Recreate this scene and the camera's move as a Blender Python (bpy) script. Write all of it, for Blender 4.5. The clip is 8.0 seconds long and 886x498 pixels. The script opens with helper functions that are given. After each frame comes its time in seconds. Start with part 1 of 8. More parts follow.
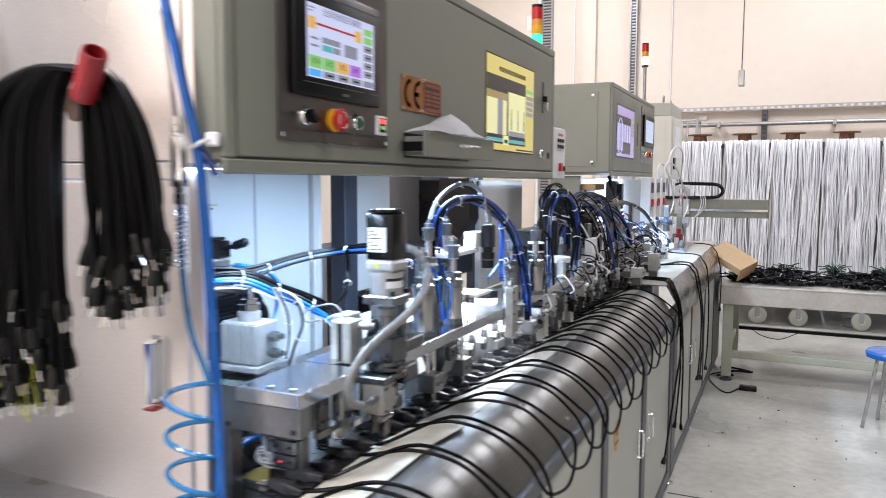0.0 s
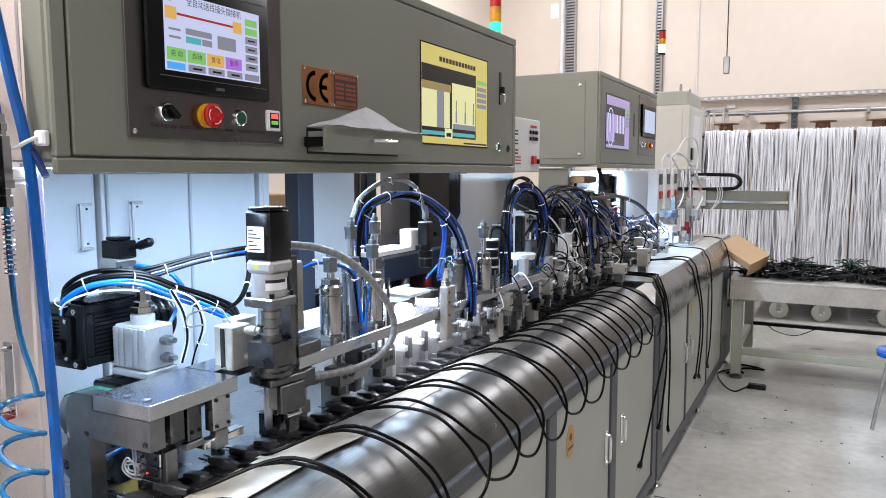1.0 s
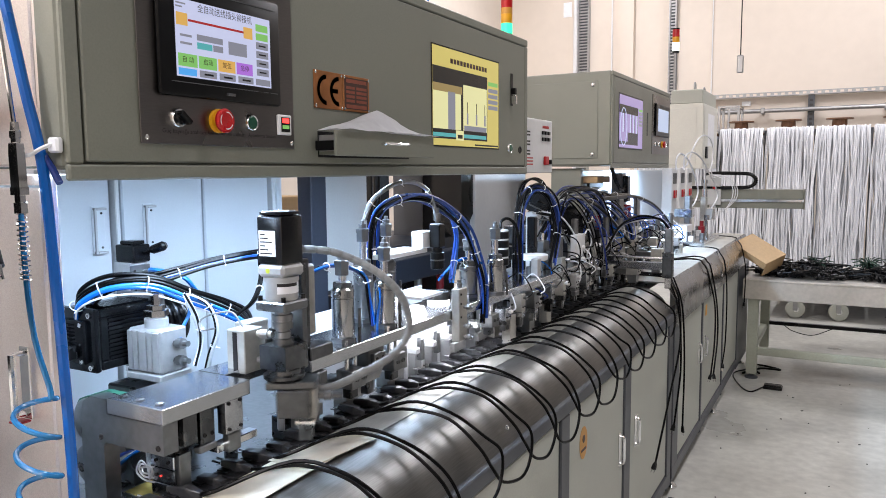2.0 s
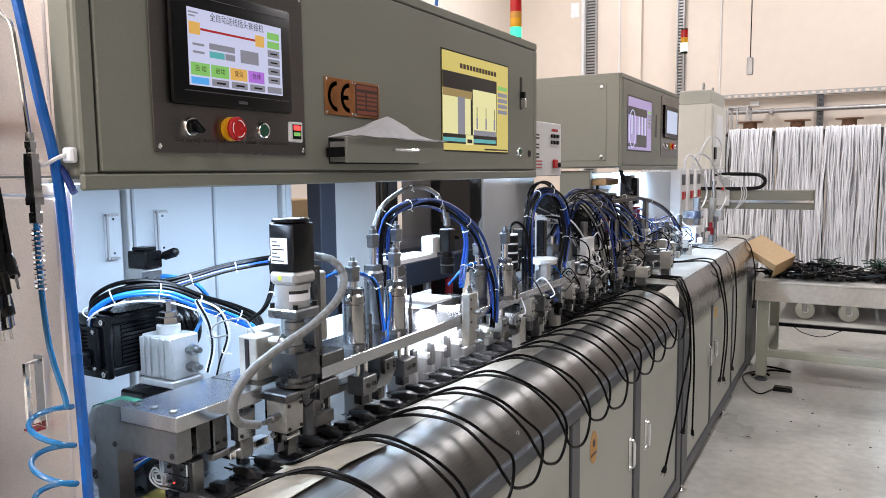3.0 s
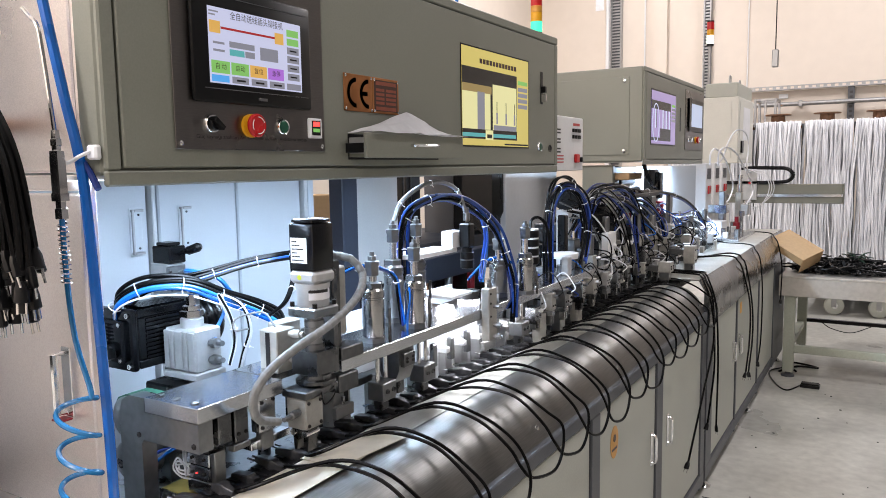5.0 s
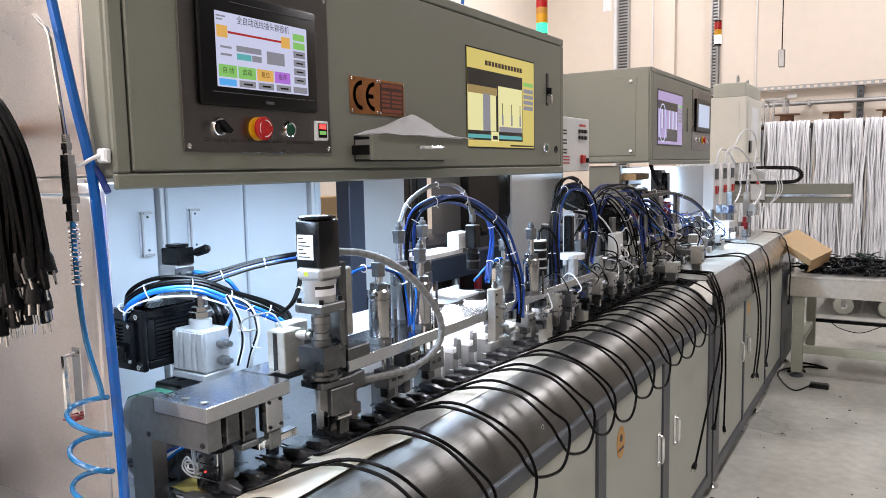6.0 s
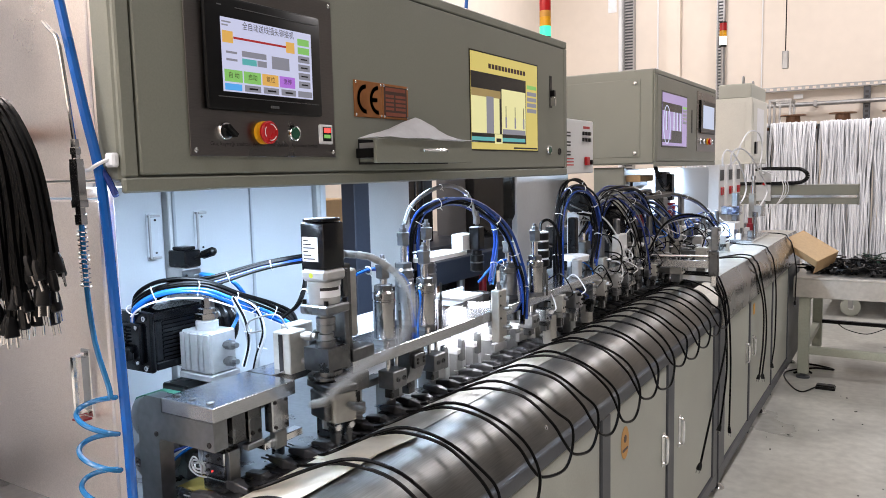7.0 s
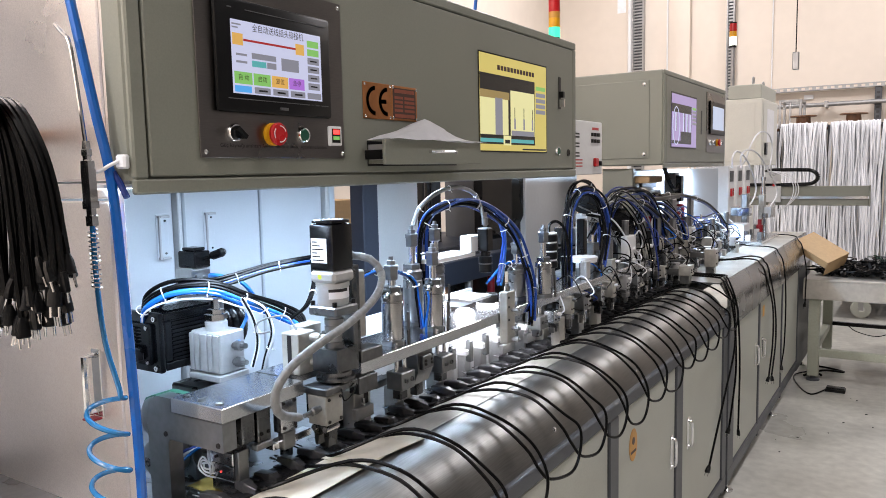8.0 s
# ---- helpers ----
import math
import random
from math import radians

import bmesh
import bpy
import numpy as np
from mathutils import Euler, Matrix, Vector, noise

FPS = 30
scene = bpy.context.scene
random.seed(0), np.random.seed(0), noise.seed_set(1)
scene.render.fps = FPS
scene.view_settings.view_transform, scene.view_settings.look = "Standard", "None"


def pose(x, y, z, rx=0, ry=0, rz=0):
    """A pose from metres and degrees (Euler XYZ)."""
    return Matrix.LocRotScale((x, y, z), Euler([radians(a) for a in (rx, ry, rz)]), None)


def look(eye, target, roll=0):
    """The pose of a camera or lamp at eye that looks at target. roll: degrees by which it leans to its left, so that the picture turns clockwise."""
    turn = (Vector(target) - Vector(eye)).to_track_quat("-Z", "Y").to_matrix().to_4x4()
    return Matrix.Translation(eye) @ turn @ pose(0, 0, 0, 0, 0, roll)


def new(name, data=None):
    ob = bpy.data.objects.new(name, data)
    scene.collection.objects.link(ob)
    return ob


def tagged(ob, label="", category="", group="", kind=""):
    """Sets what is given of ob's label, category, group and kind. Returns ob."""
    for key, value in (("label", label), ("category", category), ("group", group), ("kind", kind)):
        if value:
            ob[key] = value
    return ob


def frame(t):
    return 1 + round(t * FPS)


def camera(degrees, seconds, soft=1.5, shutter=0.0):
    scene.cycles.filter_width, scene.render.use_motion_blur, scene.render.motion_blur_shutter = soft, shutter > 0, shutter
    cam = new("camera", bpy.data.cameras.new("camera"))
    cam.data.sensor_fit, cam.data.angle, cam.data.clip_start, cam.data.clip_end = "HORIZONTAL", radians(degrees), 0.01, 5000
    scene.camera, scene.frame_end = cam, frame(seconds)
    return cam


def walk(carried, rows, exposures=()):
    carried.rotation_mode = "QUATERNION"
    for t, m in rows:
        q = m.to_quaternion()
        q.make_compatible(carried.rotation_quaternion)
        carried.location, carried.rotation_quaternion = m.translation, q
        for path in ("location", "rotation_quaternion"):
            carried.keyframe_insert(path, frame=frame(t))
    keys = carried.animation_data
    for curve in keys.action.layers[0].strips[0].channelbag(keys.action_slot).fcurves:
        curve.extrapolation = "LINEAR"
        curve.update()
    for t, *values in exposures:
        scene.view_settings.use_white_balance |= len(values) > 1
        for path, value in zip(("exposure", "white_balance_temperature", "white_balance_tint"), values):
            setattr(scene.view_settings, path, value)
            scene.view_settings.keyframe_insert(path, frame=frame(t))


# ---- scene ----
cam = camera(61.5, 8.0, 0.9, 0.5)
PATH = [
    (0, (0.253, 0.534, 1.485), (-0.575, 2.345, 1.304), 0.2),
    (0.5, (0.416, 0.7, 1.477), (-0.456, 2.489, 1.28), 0.0),
    (1, (0.467, 0.728, 1.497), (-0.451, 2.493, 1.292), -0.1),
    (1.5, (0.475, 0.731, 1.498), (-0.465, 2.484, 1.291), -0.3),
    (3, (0.466, 0.727, 1.516), (-0.502, 2.465, 1.311), -0.6),
    (3.5, (0.47, 0.725, 1.515), (-0.51, 2.455, 1.306), -0.7),
    (4, (0.475, 0.724, 1.516), (-0.521, 2.445, 1.303), -0.8),
    (4.5, (0.479, 0.726, 1.516), (-0.533, 2.438, 1.3), -0.8),
    (6, (0.493, 0.718, 1.517), (-0.551, 2.411, 1.303), -1.1),
    (6.5, (0.502, 0.711, 1.518), (-0.549, 2.4, 1.308), -1.2),
    (7, (0.506, 0.708, 1.518), (-0.552, 2.392, 1.31), -1.3),
    (7.5, (0.508, 0.708, 1.519), (-0.559, 2.387, 1.313), -1.3),
    (8, (0.506, 0.707, 1.521), (-0.571, 2.38, 1.314), -1.2),
]
walk(cam, [(t, look(eye, target, roll)) for t, eye, target, roll in PATH],
     [(0.0, 0.0, 6170, 15), (1.0, -0.08, 6170, 15), (3.0, -0.12, 6430, 16), (8.0, -0.11, 6500, 16)])

# ---------------------------------------------------------------- world and large lights
world = bpy.data.worlds.new("hall_world")
scene.world = world
world.use_nodes = True
world.node_tree.nodes["Background"].inputs[0].default_value = (0.9, 0.95, 1.0, 1)
world.node_tree.nodes["Background"].inputs[1].default_value = 0.03
scene.view_settings.exposure = 0.0


def area_lamp(name, loc, target, sx, sy, power, color):
    data = bpy.data.lights.new(name, "AREA")
    data.shape, data.size, data.size_y, data.energy, data.color = "RECTANGLE", sx, sy, power, color
    ob = new(name, data)
    ob.matrix_world = look(loc, target)
    return ob


HALL = (0.97, 0.965, 0.965)
COOL = (0.58, 0.79, 1.0)
HALL_LAMPS = [(-3.0, -3.3, 620), (-3.0, 4.2, 60), (-3.0, 10.4, 210), (1.4, -3.3, 240), (1.4, 4.2, 105), (1.4, 10.4, 240)]
for lx, ly, lp in HALL_LAMPS:
    area_lamp("hall_lamp", (lx, ly, 5.92), (lx, ly, 0), 0.5, 2.4, lp, HALL)
area_lamp("led_strip_lamp", (-0.60, 2.22, 1.5025), (-0.72, 2.22, 0), 1.6, 0.05, 26, COOL)
area_lamp("led_strip_lamp", (-0.66, 5.28, 1.5235), (-0.80, 5.28, 0), 0.72, 0.05, 34, COOL)


# ---------------------------------------------------------------- materials
def node_mat(name, color, rough=0.5, metal=0.0, grain=0.06, scale=40.0, bump=0.0, bump_scale=200.0,
             stretch=(1, 1, 1), stain=0.0, stain_scale=3.0, rough_var=0.08, coat=0.0, spec=0.5, island=0.0):
    m = bpy.data.materials.new(name)
    m.use_nodes = True
    nt = m.node_tree
    bs = nt.nodes["Principled BSDF"]
    tc = nt.nodes.new("ShaderNodeTexCoord")
    mp = nt.nodes.new("ShaderNodeMapping")
    mp.inputs["Scale"].default_value = stretch
    nt.links.new(tc.outputs["Object"], mp.inputs[0])
    n1 = nt.nodes.new("ShaderNodeTexNoise")
    n1.inputs["Scale"].default_value, n1.inputs["Detail"].default_value = scale, 5
    nt.links.new(mp.outputs[0], n1.inputs["Vector"])
    n2 = nt.nodes.new("ShaderNodeTexNoise")
    n2.inputs["Scale"].default_value, n2.inputs["Detail"].default_value = stain_scale, 6
    nt.links.new(tc.outputs["Object"], n2.inputs["Vector"])

    def mix(a, b, fac):
        x = nt.nodes.new("ShaderNodeMix")
        x.data_type, x.blend_type = "RGBA", "MULTIPLY"
        nt.links.new(a, x.inputs[6])
        nt.links.new(b, x.inputs[7])
        x.inputs[0].default_value = 1.0
        return x.outputs[2]

    def ramp(src, lo, hi, a=0.3, b=0.7):
        r = nt.nodes.new("ShaderNodeMapRange")
        r.inputs[1].default_value, r.inputs[2].default_value = a, b
        r.inputs[3].default_value, r.inputs[4].default_value = lo, hi
        nt.links.new(src, r.inputs[0])
        return r.outputs[0]

    rgb = nt.nodes.new("ShaderNodeRGB")
    rgb.outputs[0].default_value = (*color, 1)
    col = mix(rgb.outputs[0], ramp(n1.outputs["Fac"], 1 - grain, 1 + grain), 1)
    if stain:
        col = mix(col, ramp(n2.outputs["Fac"], 1 - stain, 1.0, 0.35, 0.6), 1)
    if island:
        oi = nt.nodes.new("ShaderNodeObjectInfo")
        gi = nt.nodes.new("ShaderNodeNewGeometry")
        col = mix(col, ramp(oi.outputs["Random"], 1 - island, 1 + island, 0, 1), 1)
        col = mix(col, ramp(gi.outputs["Random Per Island"], 1 - island, 1 + island, 0, 1), 1)
    nt.links.new(col, bs.inputs["Base Color"])
    nt.links.new(ramp(n2.outputs["Fac"], max(0.02, rough - rough_var), min(1, rough + rough_var)), bs.inputs["Roughness"])
    bs.inputs["Metallic"].default_value = metal
    bs.inputs["Specular IOR Level"].default_value = spec
    if coat:
        bs.inputs["Coat Weight"].default_value = coat
    if bump:
        n3 = nt.nodes.new("ShaderNodeTexNoise")
        n3.inputs["Scale"].default_value, n3.inputs["Detail"].default_value = bump_scale, 3
        nt.links.new(mp.outputs[0], n3.inputs["Vector"])
        b = nt.nodes.new("ShaderNodeBump")
        b.inputs["Strength"].default_value, b.inputs["Distance"].default_value = bump, 0.002
        nt.links.new(n3.outputs["Fac"], b.inputs["Height"])
        nt.links.new(b.outputs[0], bs.inputs["Normal"])
    return m


def glow(name, color, strength):
    m = bpy.data.materials.new(name)
    m.use_nodes = True
    bs = m.node_tree.nodes["Principled BSDF"]
    bs.inputs["Base Color"].default_value = (*[c * 0.2 for c in color], 1)
    bs.inputs["Emission Color"].default_value = (*color, 1)
    bs.inputs["Emission Strength"].default_value = strength
    bs.inputs["Roughness"].default_value = 0.25
    return m


def glassy(name, color, rough=0.05, alpha=0.35):
    m = bpy.data.materials.new(name)
    m.use_nodes = True
    bs = m.node_tree.nodes["Principled BSDF"]
    bs.inputs["Base Color"].default_value = (*color, 1)
    bs.inputs["Roughness"].default_value = rough
    bs.inputs["Transmission Weight"].default_value = 1 - alpha
    bs.inputs["IOR"].default_value = 1.45
    return m


M = {
    "box_paint": node_mat("grey_beige_powder_coat", (0.205, 0.210, 0.172), 0.42, 0, 0.05, 300, 0.10, 900, stain=0.05),
    "box2_paint": node_mat("grey_powder_coat", (0.225, 0.230, 0.190), 0.42, 0, 0.05, 300, 0.10, 900, stain=0.05),
    "panel_paint": node_mat("light_grey_door_paint", (0.47, 0.48, 0.42), 0.42, 0, 0.05, 200, 0.06, 700, stain=0.12),
    "frame_paint": node_mat("dark_grey_frame_paint", (0.07, 0.075, 0.086), 0.42, 0, 0.08, 200, 0.06, 700, stain=0.2),
    "blue_frame": node_mat("dark_blue_frame_paint", (0.03, 0.038, 0.058), 0.5, 0, 0.08, 100, stain=0.2),
    "white_paint": node_mat("white_door_paint", (0.50, 0.53, 0.56), 0.4, 0, 0.02, 200, 0.04, 500, stain=0.05),
    "grey_panel": node_mat("pale_grey_sheet", (0.52, 0.53, 0.53), 0.45, 0, 0.03, 150, stain=0.1),
    # cover sheets darker than their tops: shade of the sides put into the colour
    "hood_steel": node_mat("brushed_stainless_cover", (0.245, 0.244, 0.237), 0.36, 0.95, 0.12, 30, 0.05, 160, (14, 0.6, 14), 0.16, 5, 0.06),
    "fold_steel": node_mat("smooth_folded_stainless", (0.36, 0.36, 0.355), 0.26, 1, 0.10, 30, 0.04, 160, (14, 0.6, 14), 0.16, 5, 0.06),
    "cab_steel": node_mat("embossed_stainless_sheet", (0.97, 0.90, 0.86), 0.31, 1, 0.08, 500, 0.28, 620, stain=0.08, stain_scale=2),
    "plate_steel": node_mat("brushed_dark_stainless_plate", (0.20, 0.185, 0.175), 0.30, 1, 0.10, 60, 0.05, 300, (8, 1, 40), 0.1),
    "alu": node_mat("milled_aluminium", (0.52, 0.535, 0.56), 0.20, 1, 0.06, 90, 0.05, 400, (3, 1, 3), 0.12),
    "alu_dark": node_mat("oily_machined_steel", (0.145, 0.147, 0.15), 0.30, 1, 0.14, 60, 0.08, 200, stain=0.3, stain_scale=14, island=0.15),
    "alu_matt": node_mat("anodised_aluminium", (0.235, 0.24, 0.245), 0.32, 0.9, 0.08, 80, 0.05, 400, stain=0.2, stain_scale=12, island=0.12),
    "alu_cream": node_mat("cream_grey_actuator_finish", (0.46, 0.45, 0.41), 0.40, 0.35, 0.08, 80, 0.05, 400, stain=0.25, stain_scale=14, island=0.12),
    "barrel": node_mat("dull_steel_barrel", (0.42, 0.42, 0.42), 0.18, 1, 0.06, 60, 0.03, 300, (1, 1, 12), 0.15),
    "chrome": node_mat("polished_steel", (0.78, 0.78, 0.78), 0.14, 1, 0.04, 50, stain=0.1),
    "white_metal": node_mat("pale_anodised_metal", (0.45, 0.45, 0.445), 0.40, 0.25, 0.05, 80, 0.04, 400, stain=0.15, stain_scale=16),
    "navy_tube": node_mat("navy_blue_tube", (0.012, 0.055, 0.27), 0.28, 0, 0.06, 40),
    "white_plastic": node_mat("white_plastic", (0.80, 0.80, 0.80), 0.35, 0, 0.02, 50, stain=0.06),
    "black_plastic": node_mat("black_plastic", (0.0045, 0.0045, 0.005), 0.30, 0, 0.15, 80, stain=0.1, spec=0.25),
    "black_motor": node_mat("black_motor_enamel", (0.0042, 0.0045, 0.0055), 0.24, 0.0, 0.15, 80, 0.05, 500, stain=0.2, spec=0.32),
    "cable": node_mat("black_rubber_cable", (0.0025, 0.0025, 0.0028), 0.30, 0, 0.2, 60, stain=0.2, spec=0.14),
    "plug": node_mat("black_plug_plastic", (0.048, 0.049, 0.053), 0.34, 0, 0.2, 80, stain=0.2, island=0.25),
    "link": node_mat("black_conveyor_link", (0.018, 0.018, 0.021), 0.32, 0.0, 0.25, 80, stain=0.3, island=0.25),
    "blue_tube": node_mat("blue_polyurethane_tube", (0.005, 0.115, 0.46), 0.26, 0, 0.06, 40, coat=0.3),
    "blue_dark": node_mat("dark_blue_tube", (0.012, 0.035, 0.20), 0.32, 0, 0.06, 40),
    "cyan_tube": node_mat("light_blue_tube", (0.02, 0.20, 0.60), 0.28, 0, 0.06, 40),
    "teal_coil": node_mat("blue_coiled_hose", (0.012, 0.15, 0.36), 0.22, 0, 0.06, 40, coat=0.3),
    "grey_wrap": node_mat("grey_spiral_wrap", (0.24, 0.245, 0.245), 0.42, 0, 0.14, 60, stain=0.3),
    "white_wire": node_mat("white_wire_sheath", (0.78, 0.79, 0.82), 0.45, 0, 0.05, 60, stain=0.12, island=0.12),
    "tie": node_mat("white_cable_tie", (0.82, 0.83, 0.85), 0.4, 0, 0.02, 50),
    "wall": node_mat("cream_painted_wall", (0.74, 0.655, 0.565), 0.7, 0, 0.02, 6, 0.05, 60, stain=0.05, stain_scale=0.6),
    # for the unseen east side only, dark to keep reflections down
    "wall_dimmed": node_mat("grey_painted_wall", (0.22, 0.22, 0.225), 0.7, 0, 0.02, 6, 0.05, 60, stain=0.1, stain_scale=0.6),
    "ceiling": node_mat("grey_ceiling_sheet", (0.62, 0.61, 0.60), 0.7, 0, 0.02, 6),
    "floor": node_mat("polished_concrete_floor", (0.50, 0.495, 0.45), 0.36, 0, 0.12, 18, 0.03, 60, stain=0.30, stain_scale=1.6, rough_var=0.12),
    "cream_steel": node_mat("cream_cabinet_paint", (0.74, 0.73, 0.66), 0.42, 0, 0.04, 120, 0.05, 500, stain=0.06),
    # cover steel again, scuffed and paler, with overhead light in its colour
    "lit_top_steel": node_mat("dull_scuffed_steel", (0.55, 0.54, 0.495), 0.42, 0.6, 0.10, 30, 0.04, 160, (10, 1, 10), 0.25, 6),
    "tape": node_mat("brown_packing_tape", (0.46, 0.30, 0.15), 0.3, 0, 0.04, 60),
    "carton": node_mat("brown_cardboard", (0.50, 0.33, 0.17), 0.75, 0, 0.06, 60, stain=0.08),
    "red_tube": node_mat("red_painted_pipe", (0.28, 0.012, 0.02), 0.4, 0, 0.1, 60, stain=0.25, stain_scale=20),
    "red": node_mat("red_plastic", (0.50, 0.010, 0.012), 0.3, 0, 0.05, 50),
    "yellow": node_mat("yellow_plastic", (0.75, 0.36, 0.01), 0.35, 0, 0.05, 50),
    "green": node_mat("green_button_plastic", (0.006, 0.075, 0.04), 0.3, 0, 0.05, 50),
    "copper": node_mat("copper_label_plate", (0.42, 0.17, 0.055), 0.35, 0.7, 0.12, 40, stain=0.2, stain_scale=12),
    "label_black": node_mat("black_label_ink", (0.012, 0.010, 0.010), 0.45, 0, 0.1, 50),
    "label_brown": node_mat("dark_brown_label_ink", (0.055, 0.02, 0.012), 0.45, 0, 0.1, 50),
    "label_rust": node_mat("rust_red_label_ink", (0.27, 0.075, 0.040), 0.4, 0.3, 0.1, 50),
    "paper": node_mat("white_paper", (0.88, 0.88, 0.90), 0.5, 0, 0.03, 40, stain=0.08, stain_scale=14),
    "board": node_mat("grey_card_sheet", (0.72, 0.68, 0.58), 0.5, 0, 0.04, 40, stain=0.14, stain_scale=10),
    "table_paint": node_mat("pale_green_table_paint", (0.40, 0.42, 0.34), 0.45, 0, 0.05, 80, stain=0.15),
    "table_steel": node_mat("worn_table_steel", (0.52, 0.50, 0.46), 0.36, 0.6, 0.08, 40, stain=0.2),
    "galv": node_mat("galvanised_steel", (0.42, 0.42, 0.42), 0.45, 0.8, 0.12, 20, stain=0.15),
    "wood": node_mat("brown_spool_wood", (0.16, 0.075, 0.035), 0.6, 0, 0.15, 20),
    "brass": node_mat("brass", (0.55, 0.38, 0.13), 0.3, 1, 0.1, 60),
    "yellow_pad": node_mat("dull_yellow_pad", (0.42, 0.32, 0.08), 0.5, 0, 0.12, 40, stain=0.3),
    "green_mat": node_mat("green_belt", (0.012, 0.10, 0.062), 0.5, 0, 0.1, 40),
    "dark_green": node_mat("dark_green_crate_plastic", (0.015, 0.05, 0.03), 0.5, 0, 0.15, 30, stain=0.2),
    "orange": node_mat("orange_sticker", (0.62, 0.30, 0.05), 0.45, 0, 0.05, 50),
    "debris": node_mat("dark_floor_debris", (0.035, 0.033, 0.03), 0.7, 0, 0.2, 50),
    "copper_wire": node_mat("yellow_green_wire", (0.30, 0.32, 0.04), 0.45, 0, 0.1, 50),
    "screen_white": glow("lit_screen_white", (0.72, 0.77, 1.0), 0.72),
    "screen_yellow": glow("lit_screen_yellow", (0.78, 0.66, 0.18), 0.72),
    "screen_pale": glow("lit_screen_pale_yellow", (0.88, 0.86, 0.42), 0.80),
    "screen_grey": glow("lit_screen_grey", (0.30, 0.31, 0.36), 0.7),
    "screen_green": glow("lit_screen_green", (0.30, 0.72, 0.18), 0.65),
    "screen_orange": glow("lit_screen_orange", (0.85, 0.50, 0.12), 0.75),
    "screen_violet": glow("lit_screen_violet", (0.50, 0.20, 0.78), 0.75),
    "screen_blue": glow("lit_screen_blue", (0.10, 0.45, 0.95), 0.8),
    "screen_teal": glow("lit_screen_teal", (0.12, 0.52, 0.52), 0.7),
    "screen_dark": glow("lit_screen_black", (0.02, 0.02, 0.02), 0.3),
    "screen_red": glow("lit_screen_red", (0.42, 0.03, 0.03), 0.8),
    "screen_lilac": glow("lit_screen_lilac", (0.55, 0.44, 0.80), 0.6),
    "screen_brown": glow("lit_screen_brown", (0.45, 0.33, 0.12), 0.6),
    "screen_bluegrey": glow("lit_screen_blue_grey", (0.55, 0.66, 0.85), 0.8),
    "led_red": glow("red_led", (1.0, 0.05, 0.04), 3.0),
    "led_green": glow("green_led", (0.25, 1.0, 0.35), 2.5),
    "lamp_white": glow("white_led_tube", (0.85, 0.93, 1.0), 6.0),
    "back_light": glow("backlight_white", (0.90, 0.96, 1.0), 1.0),
    "ring_white": glow("ring_light_white", (0.92, 0.96, 1.0), 9.0),
    "hall_tube": glow("hall_lamp_tube", (1.0, 0.93, 0.86), 8.0),
    "tower_green": glow("green_signal_lamp", (0.05, 0.85, 0.45), 1.6),
    "tower_white": glow("lit_signal_band", (0.9, 1.0, 0.85), 2.2),
    "acrylic": glassy("clear_acrylic", (0.9, 0.95, 1.0), 0.08, 0.3),
    "glass": glassy("clear_glass", (0.9, 0.95, 0.95), 0.03, 0.2),
}

# ---------------------------------------------------------------- mesh helpers
ORIGIN = {}


def thing(name, loc, label, category, group="", kind=""):
    ob = new(name)
    ob.empty_display_size = 0.05
    ob.location = loc
    ORIGIN[ob] = Vector(loc)
    return tagged(ob, label, category, group, kind)


def part(name, bm, mat, parent=None, label="", at=None, smooth=True):
    """Links bm (in world coordinates) as one mesh object under parent; at: its own origin."""
    base = ORIGIN[parent] if parent is not None else Vector((0, 0, 0))
    org = Vector(at) if at is not None else base
    bmesh.ops.translate(bm, verts=bm.verts, vec=-org)
    bmesh.ops.recalc_face_normals(bm, faces=bm.faces)
    me = bpy.data.meshes.new(name)
    bm.to_mesh(me)
    bm.free()
    if smooth:
        me.shade_smooth()
        me.set_sharp_from_angle(angle=radians(35))
    me.materials.append(M[mat] if isinstance(mat, str) else mat)
    ob = new(name, me)
    ORIGIN[ob] = org
    ob.location = org - base
    if parent is not None:
        ob.parent = parent
    if label:
        ob["label"] = label
    return ob


def solo(name, bm, mat, label, category, group="", kind="", at=None, smooth=True):
    ob = part(name, bm, mat, None, "", at, smooth)
    return tagged(ob, label, category, group, kind)


def B():
    return bmesh.new()


def box(bm, x0, x1, y0, y1, z0, z1, bevel=0.0, m=None, seg=1):
    x0, x1, y0, y1, z0, z1 = min(x0, x1), max(x0, x1), min(y0, y1), max(y0, y1), min(z0, z1), max(z0, z1)
    vs = [bm.verts.new((x, y, z)) for x in (x0, x1) for y in (y0, y1) for z in (z0, z1)]
    fs = [bm.faces.new([vs[i] for i in f]) for f in
          ((0, 1, 3, 2), (4, 6, 7, 5), (0, 4, 5, 1), (2, 3, 7, 6), (0, 2, 6, 4), (1, 5, 7, 3))]
    if m is not None:
        for v in vs:
            v.co = m @ v.co
    if bevel:
        es = list({e for f in fs for e in f.edges})
        bmesh.ops.bevel(bm, geom=es, offset=bevel, segments=seg, affect="EDGES", profile=0.5)
    return bm


def bx(x0, x1, y0, y1, z0, z1, bevel=0.0, m=None, seg=1):
    return box(B(), x0, x1, y0, y1, z0, z1, bevel, m, seg)


